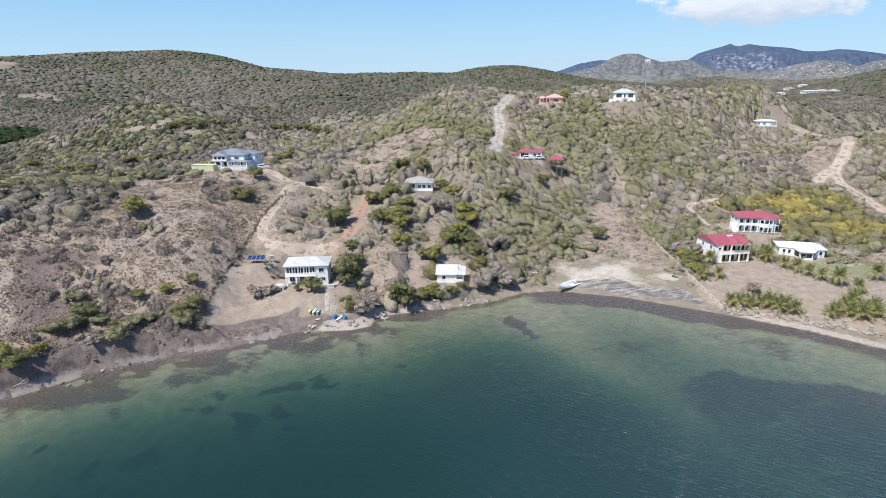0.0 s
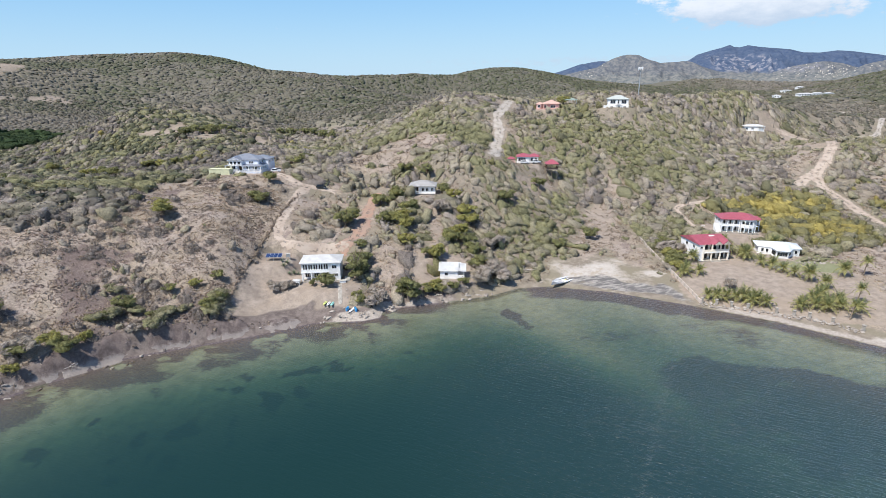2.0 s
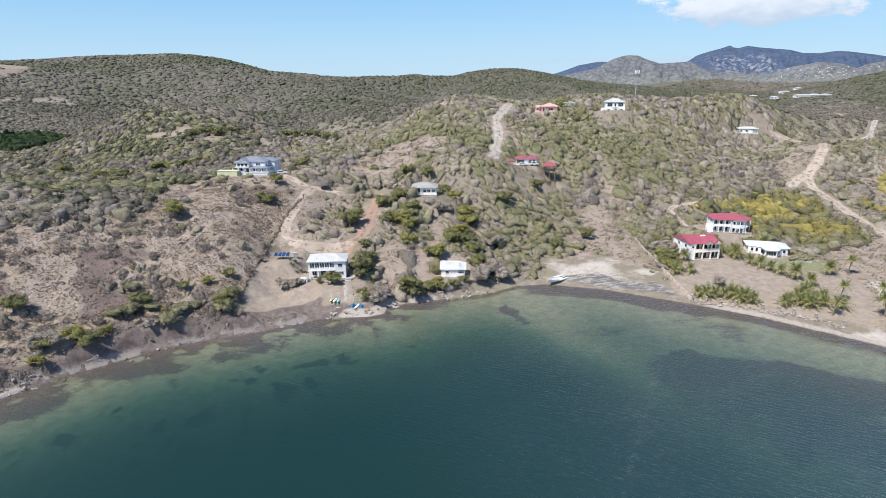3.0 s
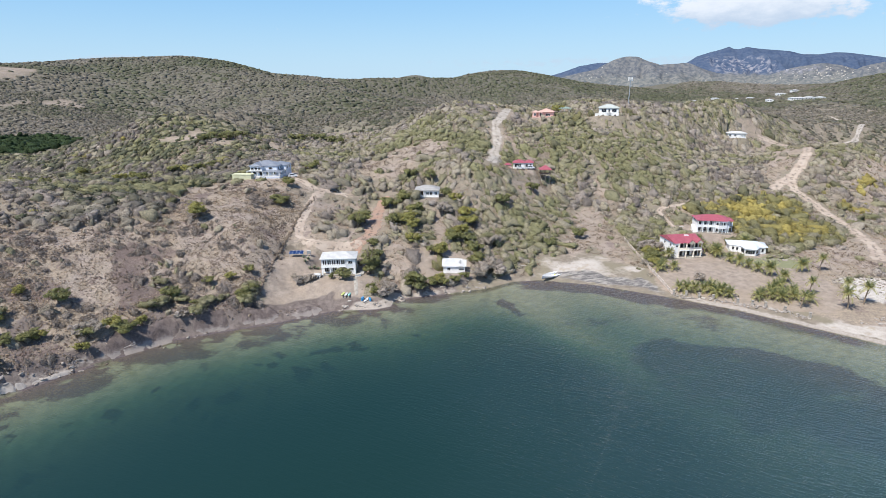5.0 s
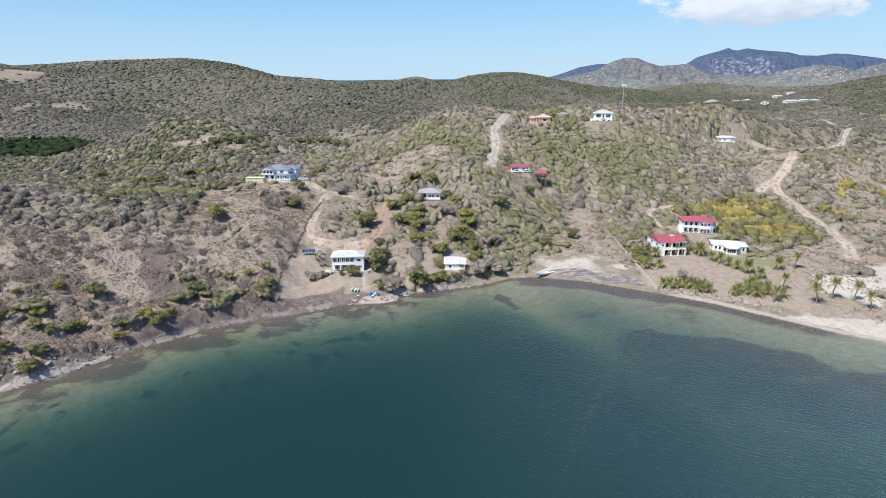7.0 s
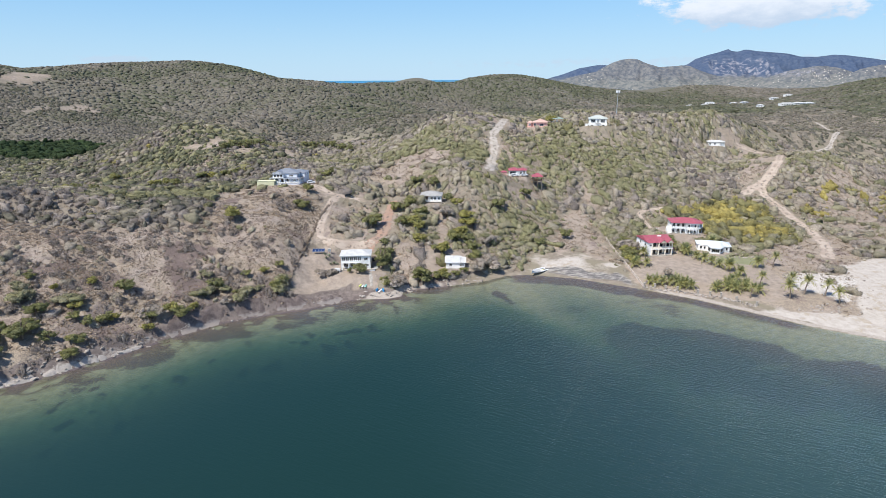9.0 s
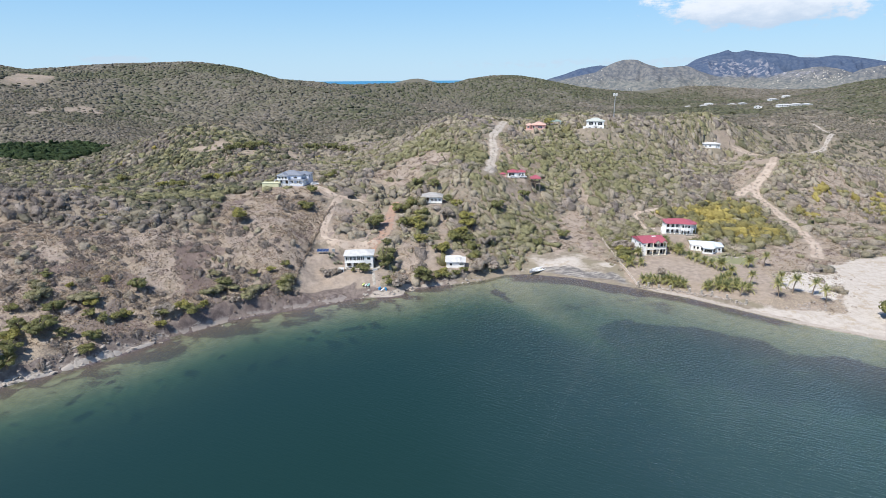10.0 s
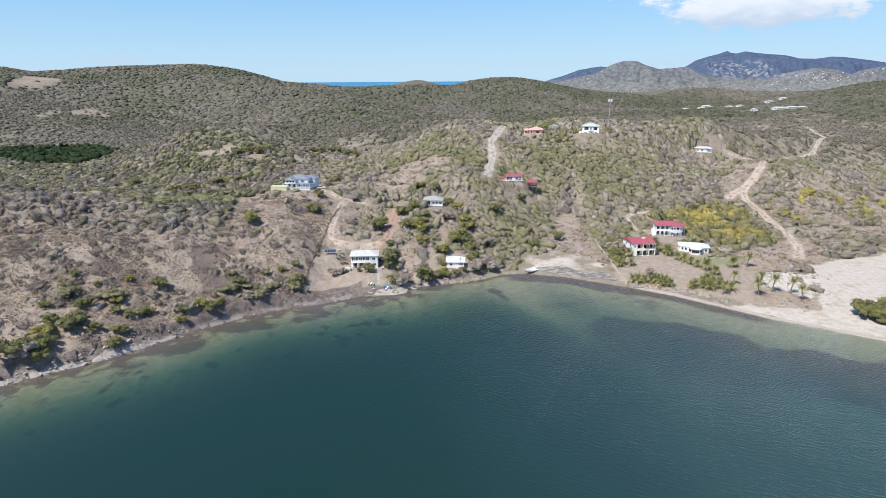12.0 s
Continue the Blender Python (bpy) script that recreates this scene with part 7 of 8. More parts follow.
PALM_KINDS = {
    "young": palm("short coconut palm with arching yellow-green fronds", 1.5, 21, 0.2, 0.95),
    "date": palm("stout date palm with a round grey-green crown", 2.2, 34, 0.0, 1.0),
    "tall": palm("slender coconut palm with a ragged crown", 4.6, 20, 0.7, 1.0),
}
PALMS = {
    "young": [(70, 143.2), (72, 141.8), (74.6, 142.4), (77, 141.6), (79.6, 141.2), (82, 139.6), (83.6, 137.4), (80.4, 138.4), (70.4, 162.4), (73.8, 160.4), (68.6, 159.6),
              (99.5, 166), (101.4, 162.6), (103, 159), (97.6, 169), (93.5, 137), (96, 135.2), (98.3, 133.6), (100.2, 136.4), (102.6, 134.6), (104.2, 138.2), (100, 141), (103.2, 144), (91.5, 134.8), (97.4, 139.2), (106.2, 132.2)],
    "date": [(75.4, 171.2), (88.6, 187.4), (92.4, 188.2), (91, 180.6), (94.6, 174.2), (105.2, 155), (107, 149.4), (95.4, 177.6), (112.6, 190.5), (118.6, 159.4)],
    "tall": [(109.5, 138.4), (114.7, 127.3), (121.6, 130.7), (119.6, 137), (127.9, 129), (129, 122.5), (125.1, 160), (101.5, 128.6)],
}
used = set()
for key, spots in PALMS.items():
    for tx, ty in spots:
        s = tr_rng.uniform(0.95, 1.25)
        m = pose(tx, ty, float(terrain(tx, ty)), 0, 0, tr_rng.uniform(0, 360)) @ Matrix.Scale(s, 4)
        if key in used:
            ob = copy_thing(PALM_KINDS[key], m)
        else:
            used.add(key)
            ob = PALM_KINDS[key]
            ob.matrix_basis = m

# ---- rocks of the west shore ----
def boulder_mesh(seed, mat):
    r = random.Random(seed)
    bm = bmesh.new()
    bmesh.ops.create_icosphere(bm, subdivisions=2, radius=1)
    for _ in range(9):      # broken faces
        w = Vector((r.gauss(0, 1), r.gauss(0, 1), r.gauss(0, 1))).normalized()
        cut = r.uniform(0.62, 0.85)
        for v in bm.verts:
            v.co -= w * max(v.co.dot(w) - cut, 0)
    off = Vector((r.random() * 50, r.random() * 50, 0))
    for v in bm.verts:
        k = 1 + 0.45 * noise.noise(v.co * 1.1 + off) + 0.18 * noise.noise(v.co * 2.7 + off)
        v.co = Vector((v.co.x * k, v.co.y * k * 0.8, v.co.z * k * 0.6))
    me = bpy.data.meshes.new("boulder")
    bm.to_mesh(me)
    bm.free()
    me.materials.append(mat)
    return me


BOULDERS = [boulder_mesh(i, ROCK_PALE if i < 3 else ROCK_DARK) for i in range(5)]
rk = random.Random(3)
STRETCHES = (   # from, to, how many, size, pale share
    ((-138, 50), (-118, 66), 42, 1.1, 0.9), ((-118, 66), (-98, 87), 34, 0.8, 0.9), ((-96, 89), (-72, 109), 22, 0.6, 0.3),
    ((-72, 109), (-44, 124), 16, 0.5, 0.2), ((-42, 125), (-26, 129), 34, 0.7, 1.0), ((-25, 133), (8, 147), 40, 0.75, 1.0),
)
for (ax, ay), (cx, cy), count, size, share in STRETCHES:
    for i in range(count):
        s = rk.random()
        x, y = ax + (cx - ax) * s + rk.uniform(-1.2, 1.2), ay + (cy - ay) * s
        side = rk.uniform(-0.5, 1.9) + (rk.random() < 0.15) * 2
        L = math.hypot(cx - ax, cy - ay)
        x, y = x - (cy - ay) / L * side, y + (cx - ax) / L * side
        k = size * rk.uniform(0.25, 1.0) ** 1.3
        pale = rk.random() < share
        ob = new("boulder", BOULDERS[rk.randrange(3) if pale else 3 + rk.randrange(2)])
        ob.matrix_world = pose(x, y, max(float(terrain(x, y)), -0.3) + 0.06 * k, rk.uniform(-12, 12), rk.uniform(-12, 12), rk.uniform(0, 360)) @ Matrix.Diagonal((k * 1.5, k, k * 0.8, 1))
        tagged(ob, "pale weathered boulder on the waterline" if pale else "dark wet boulder on the waterline", "rock", "rocks along the shore")

# the bulging slabs of dark rock in the bank
def slab_rock(name, low, high_, foot_):
    m, n, l, b = nodes_of(name)
    pos = n.new("ShaderNodeNewGeometry").outputs["Position"]
    sep = n.new("ShaderNodeSeparateXYZ")
    l.new(pos, sep.inputs[0])
    broad, grit = noise_node(n, l, 0.5, 6, 0.7, pos), noise_node(n, l, 3.0, 5, 0.7, pos)
    c = mixed(n, l, ranged(n, l, broad, 0.35, 0.65), low, high_)
    washed = calc(n, l, "ADD", sep.outputs[2], calc(n, l, "MULTIPLY", broad, -3.0))
    c = mixed(n, l, ranged(n, l, washed, 0.3, -0.7, 0.0, 0.85), c, foot_)
    c = mixed(n, l, 0.6, c, mixed(n, l, grit, (0.6, 0.6, 0.6), (1.35, 1.35, 1.35)), "MULTIPLY")
    l.new(c, b.inputs["Base Color"])
    b.inputs["Roughness"].default_value = 0.9
    bumped(n, l, b, calc(n, l, "ADD", broad, calc(n, l, "MULTIPLY", grit, 0.3)), 0.9, 0.35)
    return m


SLAB_ROCK = slab_rock("dark_slab_rock", (0.088, 0.066, 0.060), (0.165, 0.130, 0.118), (0.27, 0.235, 0.21))
LEDGE_ROCK = slab_rock("pale_ledge_rock", (0.23, 0.20, 0.175), (0.42, 0.38, 0.34), (0.36, 0.32, 0.285))


def rock_slab(ax, ay, cx, cy, deep_, high, seed, mat=None):
    """A rounded slab with a worn lip over the water, cracked across."""
    nu, nv = 44, 18
    u, v = (a.ravel() for a in np.meshgrid(np.linspace(-1, 1, nu), np.linspace(0, 1, nv)))
    L = math.hypot(cx - ax, cy - ay)
    nx, ny = -(cy - ay) / L, (cx - ax) / L
    reach = deep_ * (1 - 0.55 * np.abs(u) ** 3) * (0.9 + 0.25 * vnoise(u * 10 + seed * 7, 0 * u, 3.5, seed))
    x = ax + (cx - ax) * (u + 1) / 2 + nx * (v * reach - 0.5 + 0.5 * u ** 4)
    y = ay + (cy - ay) * (u + 1) / 2 + ny * (v * reach - 0.5 + 0.5 * u ** 4)
    dome = (1 - u ** 4) * np.clip(np.sin(math.pi * np.clip(v * 0.93 + 0.07, 0, 1)), 0, 1) ** 0.7
    cracks = np.maximum(0, 1 - np.abs(vnoise(x * 0.8 + y * 0.3, y * 0.4, 3.0, seed + 2)) * 9)
    z = np.maximum(terrain(x, y), 0.0) - 0.35 + (0.42 * high + 0.35) * dome - 0.3 * cracks + 0.16 * vnoise(x, y, 1.6, seed)
    z = np.where(v == 0, -0.6, z)
    ob = new("rock_slab", fast_mesh("rock_slab", np.stack([x, y, z], 1), grid_faces(nu, nv), mat or SLAB_ROCK, None, True))
    if mat:
        return tagged(ob, "cracked ledge of pale limestone along the waterline", "rock", "pale ledges of the headland")
    return tagged(ob, "bulging slab of dark rock, washed paler at the foot, in the shore bank", "rock", "rock slabs in the bank")


for i, row in enumerate(((-96.5, 89, -80.6, 104.6, 7.5, 1.0), (-79.4, 105.2, -69.6, 110.4, 7.0, 0.9), (-68.2, 111.2, -56.6, 116.4, 7.0, 0.8), (-57.2, 116, -45.0, 123.2, 6.0, 0.7),
                         )):
    rock_slab(*row, i)
for i, row in enumerate(((-106.5, 76.6, -98.5, 86, 1.5, 0.8), (-112.5, 70.6, -105, 77.8, 2.0, 1.0), (-118.5, 65.2, -111, 71.6, 2.2, 1.1), (-124.5, 60, -117, 66.2, 2.2, 1.0), (-131.5, 54.6, -123, 61, 2.0, 0.9), (-139, 48.6, -130, 55.4, 2.0, 0.9))):
    rock_slab(*row, i + 3, LEDGE_ROCK)

# rubble heaps behind the beach
RUBBLE_ROCKS = random.Random(8)
heap = [(128, 150), (137, 150), (146, 148), (142, 139), (138, 129), (134, 121), (118, 119.5), (124, 117), (113, 172), (118, 174)]
for i in range(150):
    hx, hy = heap[i % len(heap)]
    x, y = hx + RUBBLE_ROCKS.gauss(0, 3.2), hy + RUBBLE_ROCKS.gauss(0, 2.2)
    k = RUBBLE_ROCKS.uniform(0.25, 0.75)
    ob = new("rubble_stone", BOULDERS[i % 3])
    ob.matrix_world = pose(x, y, float(terrain(x, y)) + 0.1 * k, 0, 0, RUBBLE_ROCKS.uniform(0, 360)) @ Matrix.Scale(k, 4)
    tagged(ob, "pale limestone block in a rubble heap", "stone", "rubble behind the beach")


# ---- boat on the beach ----
def boat():
    ob = thing("boat", "white open boat pulled up on the beach, listing to one side", "boat", pose(29.0, 156.2, 0.75, -9, -4, 224) @ Matrix.Diagonal((1.34, 1.35, 1.1, 1)))
    stations = [(-3.6, 0.75, 0.85), (-2.4, 0.98, 0.80), (-0.8, 1.08, 0.78), (0.8, 1.02, 0.82), (2.2, 0.78, 0.92), (3.3, 0.36, 1.05), (3.9, 0.03, 1.15)]
    bm = bmesh.new()
    rows = []
    for x, w, h in stations:
        rows.append([bm.verts.new((x, y * w, z)) for y, z in ((-1, h), (-0.9, h * 0.45), (-0.45, 0.08), (0, 0.0), (0.45, 0.08), (0.9, h * 0.45), (1, h))])
    for a, c in zip(rows[:-1], rows[1:]):
        for i in range(6):
            bm.faces.new((a[i], a[i + 1], c[i + 1], c[i]))
    bm.faces.new(rows[0])
    bmesh.ops.solidify(bm, geom=bm.faces[:], thickness=0.07)
    part("hull", bm, GELCOAT, ob)
    bm = bmesh.new()
    for a, c in zip(stations[:-1], stations[1:]):
        for s in (-1, 1):
            rod(bm, (a[0], s * a[1], a[2]), (c[0], s * c[1], c[2]), 0.06, 0.06, 5)
    part("gunwale", bm, GELCOAT, ob)
    bm = bmesh.new()
    q = [bm.verts.new(p) for p in ((0.3, -1.0, 0.8), (0.3, 1.0, 0.8), (3.2, 0.38, 1.02), (3.2, -0.38, 1.02))]
    bm.faces.new(q)
    bmesh.ops.solidify(bm, geom=bm.faces[:], thickness=0.05)
    part("foredeck", bm, GELCOAT, ob)
    box_part("sole", GELCOAT, ob, -3.5, 0.4, -0.9, 0.9, 0.38, 0.45)
    for s in (-1, 1):
        box_part("side_deck", GELCOAT, ob, -3.5, 0.4, min(s * 0.62, s * 0.98), max(s * 0.62, s * 0.98), 0.70, 0.76)
    for x in (-2.6, -0.6):
        box_part("thwart", GELCOAT, ob, x - 0.18, x + 0.18, -0.62, 0.62, 0.56, 0.64)
    box_part("cushion", YELLOW_PLASTIC, ob, -1.7, -1.2, -0.2, 0.2, 0.45, 0.53, label="small yellow cushion")


boat()


def kayak(label, mat, m):
    ob = thing("kayak", label, "kayak", m, "kayaks on the shore")
    bm = bmesh.new()
    rows = []
    for i in range(9):
        s = i / 8 * 2 - 1
        w = 0.40 * (1 - abs(s) ** 2.4) + 0.02
        rows.append([bm.verts.new((s * 1.6, w * math.cos(k), 0.2 + 0.17 * (1 - 0.35 * s * s) * math.sin(k) + 0.09 * s * s)) for k in (2 * math.pi * j / 8 for j in range(8))])
    for a, c in zip(rows[:-1], rows[1:]):
        for j in range(8):
            bm.faces.new((a[j], a[(j + 1) % 8], c[(j + 1) % 8], c[j]))
    bm.faces.new(rows[0][::-1])
    bm.faces.new(rows[-1])
    part("hull", bm, mat, ob)
    bm = bmesh.new()
    for i in range(10):
        a, c = 2 * math.pi * i / 10, 2 * math.pi * (i + 1) / 10
        rod(bm, (0.45 * math.cos(a), 0.24 * math.sin(a), 0.38), (0.45 * math.cos(c), 0.24 * math.sin(c), 0.38), 0.03, 0.03, 4)
    part("cockpit_rim", bm, RUBBER, ob)


for label, mat, x, y, a in (("pale yellow kayak on the bare soil", YELLOW_PLASTIC, -41.2, 130.6, 80), ("white kayak on the bare soil", GELCOAT, -40.2, 130.5, 84),
                            ("turquoise kayak on the bare soil", TURQUOISE_PLASTIC, -39.2, 130.6, 88), ("white kayak stood between blue barrels", GELCOAT, -33.6, 129.4, 70)):
    kayak(label, mat, pose(x, y, float(terrain(x, y)) + 0.03, 0, -6, a))


def barrel(x, y):
    ob = thing("barrel", "blue plastic barrel near the waterline", "barrel", pose(x, y, float(terrain(x, y))), "blue barrels")
    bm = bmesh.new()
    prof = [(0.0, -0.1), (0.27, -0.1), (0.30, 0.05), (0.31, 0.3), (0.29, 0.34), (0.31, 0.38), (0.31, 0.62), (0.29, 0.66), (0.31, 0.7), (0.28, 0.9), (0.0, 0.92)]
    rings = [[bm.verts.new((r * math.cos(k), r * math.sin(k), z)) for k in (2 * math.pi * j / 10 for j in range(10))] for r, z in prof[1:-1]]
    for a, c in zip(rings[:-1], rings[1:]):
        for j in range(10):
            bm.faces.new((a[j], a[(j + 1) % 10], c[(j + 1) % 10], c[j]))
    bm.faces.new(rings[0][::-1])
    bm.faces.new(rings[-1])
    part("drum", bm, BLUE_PLASTIC, ob)
    part("lid", rod(bmesh.new(), (0, 0, 0.9), (0, 0, 0.96), 0.27, 0.26, 10), BLUE_PLASTIC, ob)


for x, y in ((-34.6, 129.6), (-34.9, 129.1), (-32.5, 129.7), (-32.2, 129.3), (-36.2, 154.6), (-36.6, 155.4)):
    barrel(x, y)


# ---- solar array ----
def solar_array():
    ob = thing("solar_array", "tilted ground-mounted solar array of four dark blue panels", "solar panels", pose(-61.6, 149.2, 10.0, 0, 0, 4))
    tilt = pose(0, 0, 1.55, 20)
    for i in range(4):
        x = -2.4 + i * 1.25
        bm = bx(bmesh.new(), x, x + 1.18, -1.0, 1.0, 0, 0.05, tilt)
        p = part("panel", bm, SOLAR, ob)
        bm = bmesh.new()
        for a in ((x - 0.02, x + 1.2, -1.03, -0.99), (x - 0.02, x + 1.2, 0.99, 1.03), (x - 0.03, x + 0.01, -1.0, 1.0), (x + 1.17, x + 1.21, -1.0, 1.0)):
            bx(bm, *a, -0.02, 0.065, tilt)
        part("panel_frame", bm, STEEL, p)
    for x in (-2.2, 0.0, 2.3):
        bm = rod(bmesh.new(), (x, -0.8, -0.8), (x, -0.8, 1.25), 0.06, 0.06)
        rod(bm, (x, 0.8, -0.8), (x, 0.8, 1.8), 0.06, 0.06)
        rod(bm, (x, -0.9, 1.2), (x, 0.9, 1.85), 0.05, 0.05)
        part("stand", bm, STEEL, ob)


solar_array()
box = thing("inverter_cabinet", "grey weatherproof cabinet on posts beside the solar panels", "cabinet", pose(-57.4, 150.2, 10.1, 0, 0, 4))
box_part("body", STEEL, box, -0.6, 0.6, -0.35, 0.35, 0.7, 1.7)
box_part("lid", CONCRETE, box, -0.7, 0.7, -0.45, 0.45, 1.7, 1.78)
for x in (-0.5, 0.5):
    box_part("leg", STEEL, box, x - 0.05, x + 0.05, -0.3, 0.3, -0.6, 0.7)


# ---- cars ----
def car(label, paint, m):
    ob = thing("car", label, "car", m, "parked cars")
    side = [(-2.05, 0.45), (-2.05, 0.95), (-1.9, 1.05), (-1.55, 1.62), (0.35, 1.66), (1.0, 1.08), (1.95, 0.95), (2.1, 0.75), (2.1, 0.42)]
    bm = bmesh.new()
    L = [bm.verts.new((x, -0.85 + (0.14 if z > 1.3 else 0), z)) for x, z in side]
    R = [bm.verts.new((x, 0.85 - (0.14 if z > 1.3 else 0), z)) for x, z in side]
    k = len(side)
    for i in range(k):
        bm.faces.new((L[i], L[(i + 1) % k], R[(i + 1) % k], R[i]))
    bm.faces.new(L[::-1])
    bm.faces.new(R)
    bmesh.ops.bevel(bm, geom=bm.edges[:], offset=0.05, segments=1, affect="EDGES")
    body_ = part("body", bm, paint, ob)
    for s in (-1, 1):
        bm = bmesh.new()
        q = [bm.verts.new((x, s * (0.86 - (0.12 if z > 1.3 else 0.0)), z)) for x, z in ((-1.6, 1.1), (0.75, 1.1), (0.3, 1.55), (-1.4, 1.55))]
        bm.faces.new(q)
        bmesh.ops.solidify(bm, geom=bm.faces[:], thickness=0.02)
        part("side_window", bm, GLASS, body_)
    bm = bmesh.new()
    q = [bm.verts.new(p) for p in ((1.0, -0.72, 1.12), (1.0, 0.72, 1.12), (0.42, 0.62, 1.64), (0.42, -0.62, 1.64))]
    bm.faces.new(q)
    bmesh.ops.solidify(bm, geom=bm.faces[:], thickness=0.03)
    part("windscreen", bm, GLASS, body_)
    bm = bmesh.new()
    q = [bm.verts.new(p) for p in ((-1.93, -0.7, 1.1), (-1.93, 0.7, 1.1), (-1.62, 0.62, 1.58), (-1.62, -0.62, 1.58))]
    bm.faces.new(q)
    bmesh.ops.solidify(bm, geom=bm.faces[:], thickness=0.03)
    part("rear_window", bm, GLASS, body_)
    for x in (-1.3, 1.3):
        for y in (-0.82, 0.82):
            wheel = part("wheel", rod(bmesh.new(), (x, y - 0.1, 0.33), (x, y + 0.1, 0.33), 0.34, 0.34, 14), RUBBER, ob)
            part("rim", rod(bmesh.new(), (x, y - 0.11, 0.33), (x, y + 0.11, 0.33), 0.2, 0.2, 10), STEEL, wheel)
    for y in (-0.6, 0.6):
        part("headlight", bx(bmesh.new(), 2.06, 2.12, y - 0.18, y + 0.18, 0.72, 0.86), GELCOAT, body_)


for label, paint, x, y, a, dz in (("dark car parked behind the white villa", CAR_BLACK, -39.6, 152.8, 80, 0.1), ("dark car parked on the dirt track", CAR_BLACK, -61.0, 207.8, 10, 0.1),
                                  ("white car parked beside the blue house", CAR_WHITE, -82.6, 217.4, 20, 0.1), ("white car parked by the cottage", CAR_WHITE, 24.0, 240.6, 5, 0.2),
                                  ("pale car parked by the cottage", CAR_WHITE, 29.2, 241.4, 15, 0.2)):
    car(label, paint, pose(x, y, float(terrain(x, y)) + dz, 0, 0, a))


# ---- posts, poles, masts ----
def power_pole(x, y, high=9.0, lean=0.0):
    ob = thing("power_pole", "weathered wooden power pole with a crossarm", "power pole", pose(x, y, float(terrain(x, y)), lean, 0, 20), "power poles")
    part("shaft", rod(bmesh.new(), (0, 0, -1), (0, 0, high), 0.17, 0.11), WOOD_GREY, ob)
    part("crossarm", bx(bmesh.new(), -0.9, 0.9, -0.06, 0.06, high - 0.7, high - 0.55), WOOD_GREY, ob)
    for s in (-0.8, 0.0, 0.8):
        part("insulator", rod(bmesh.new(), (s, 0, high - 0.55), (s, 0, high - 0.38), 0.05, 0.04, 6), TRIM_WHITE, ob)


for x, y, hgt, lean in ((95.2, 231, 9, 0), (209.6, 360, 10, 0), (190, 354, 9, 5), (195, 356, 8, 0), (203, 356, 7, 7), (205.4, 353, 7, 3), (-108, 240, 8, 0), (-93, 239, 8, 0), (49.5, 340, 10, 0),
                        (-60, 262, 8, 0), (280, 380, 9, 0), (255, 300, 8, 0), (-196, 170, 7, 0)):
    power_pole(x, y, hgt, lean)


def light_mast():
    ob = thing("light_mast", "tall steel mast with a ring of antennas on the hilltop", "mast", pose(103.4, 350, float(terrain(103.4, 350))))
    part("shaft", rod(bmesh.new(), (0, 0, -1), (0, 0, 17), 0.32, 0.2, 10), STEEL, ob)
    part("platform", rod(bmesh.new(), (0, 0, 16.2), (0, 0, 16.4), 1.3, 1.3, 12), STEEL, ob)
    for i in range(6):
        a = 2 * math.pi * i / 6
        x, y = 1.25 * math.cos(a), 1.25 * math.sin(a)
        part("antenna", bx(bmesh.new(), x - 0.16, x + 0.16, y - 0.1, y + 0.1, 15.6, 17.6), TRIM_WHITE, ob)


light_mast()


def thin_mast(x, y, high):
    ob = thing("radio_mast", "thin lattice radio mast far inland", "mast", pose(x, y, float(terrain(x, y))), "far radio masts")
    bm = bmesh.new()
    for i in range(3):
        a = 2 * math.pi * i / 3
        rod(bm, (1.6 * math.cos(a), 1.6 * math.sin(a), -2), (0.3 * math.cos(a), 0.3 * math.sin(a), high), 0.3, 0.22, 4)
    part("lattice", bm, STEEL, ob)
    part("top_dish", rod(bmesh.new(), (0, -0.6, high - 3), (0, 0.4, high - 3), 1.4, 1.0, 10), TRIM_WHITE, ob)


for x, y, hgt in ((590, 2330, 32), (640, 2330, 36), (655, 2340, 30)):
    thin_mast(x, y, hgt)


# ---- walls and fences ----
def run(a, c, step):
    a, c = Vector((*a, 0)), Vector((*c, 0))
    k = max(int((c - a).length / step), 1)
    return [a.lerp(c, i / k) for i in range(k + 1)]


def garden_wall():
    ob = thing("garden_wall", "low tan block wall stepping down to the beach", "wall", Matrix())
    pts = run((64.6, 194), (65.2, 168), 2.6) + run((65.2, 168), (67.0, 140.4), 2.6)[1:]
    for a, c in zip(pts[:-1], pts[1:]):
        t = (c - a).normalized()
        o = Vector((t.y, -t.x, 0)) * 0.13
        za, zc = float(terrain(a.x, a.y)), float(terrain(c.x, c.y))
        top = max(za, zc) + 0.95
        bm = bmesh.new()
        q = [bm.verts.new((p.x, p.y, z)) for z in (min(za, zc) - 0.5, top) for p in (a + o, c + o, c - o, a - o)]
        for f in ((0, 3, 2, 1), (4, 5, 6, 7), (0, 1, 5, 4), (1, 2, 6, 5), (2, 3, 7, 6), (3, 0, 4, 7)):
            bm.faces.new([q[i] for i in f])
        part("wall_panel", bm, WALL_BLOCK, ob)
        bm = bx(bmesh.new(), a.x - 0.2, a.x + 0.2, a.y - 0.2, a.y + 0.2, za - 0.5, top + 0.15)
        part("wall_pier", bm, STONE, ob)


garden_wall()


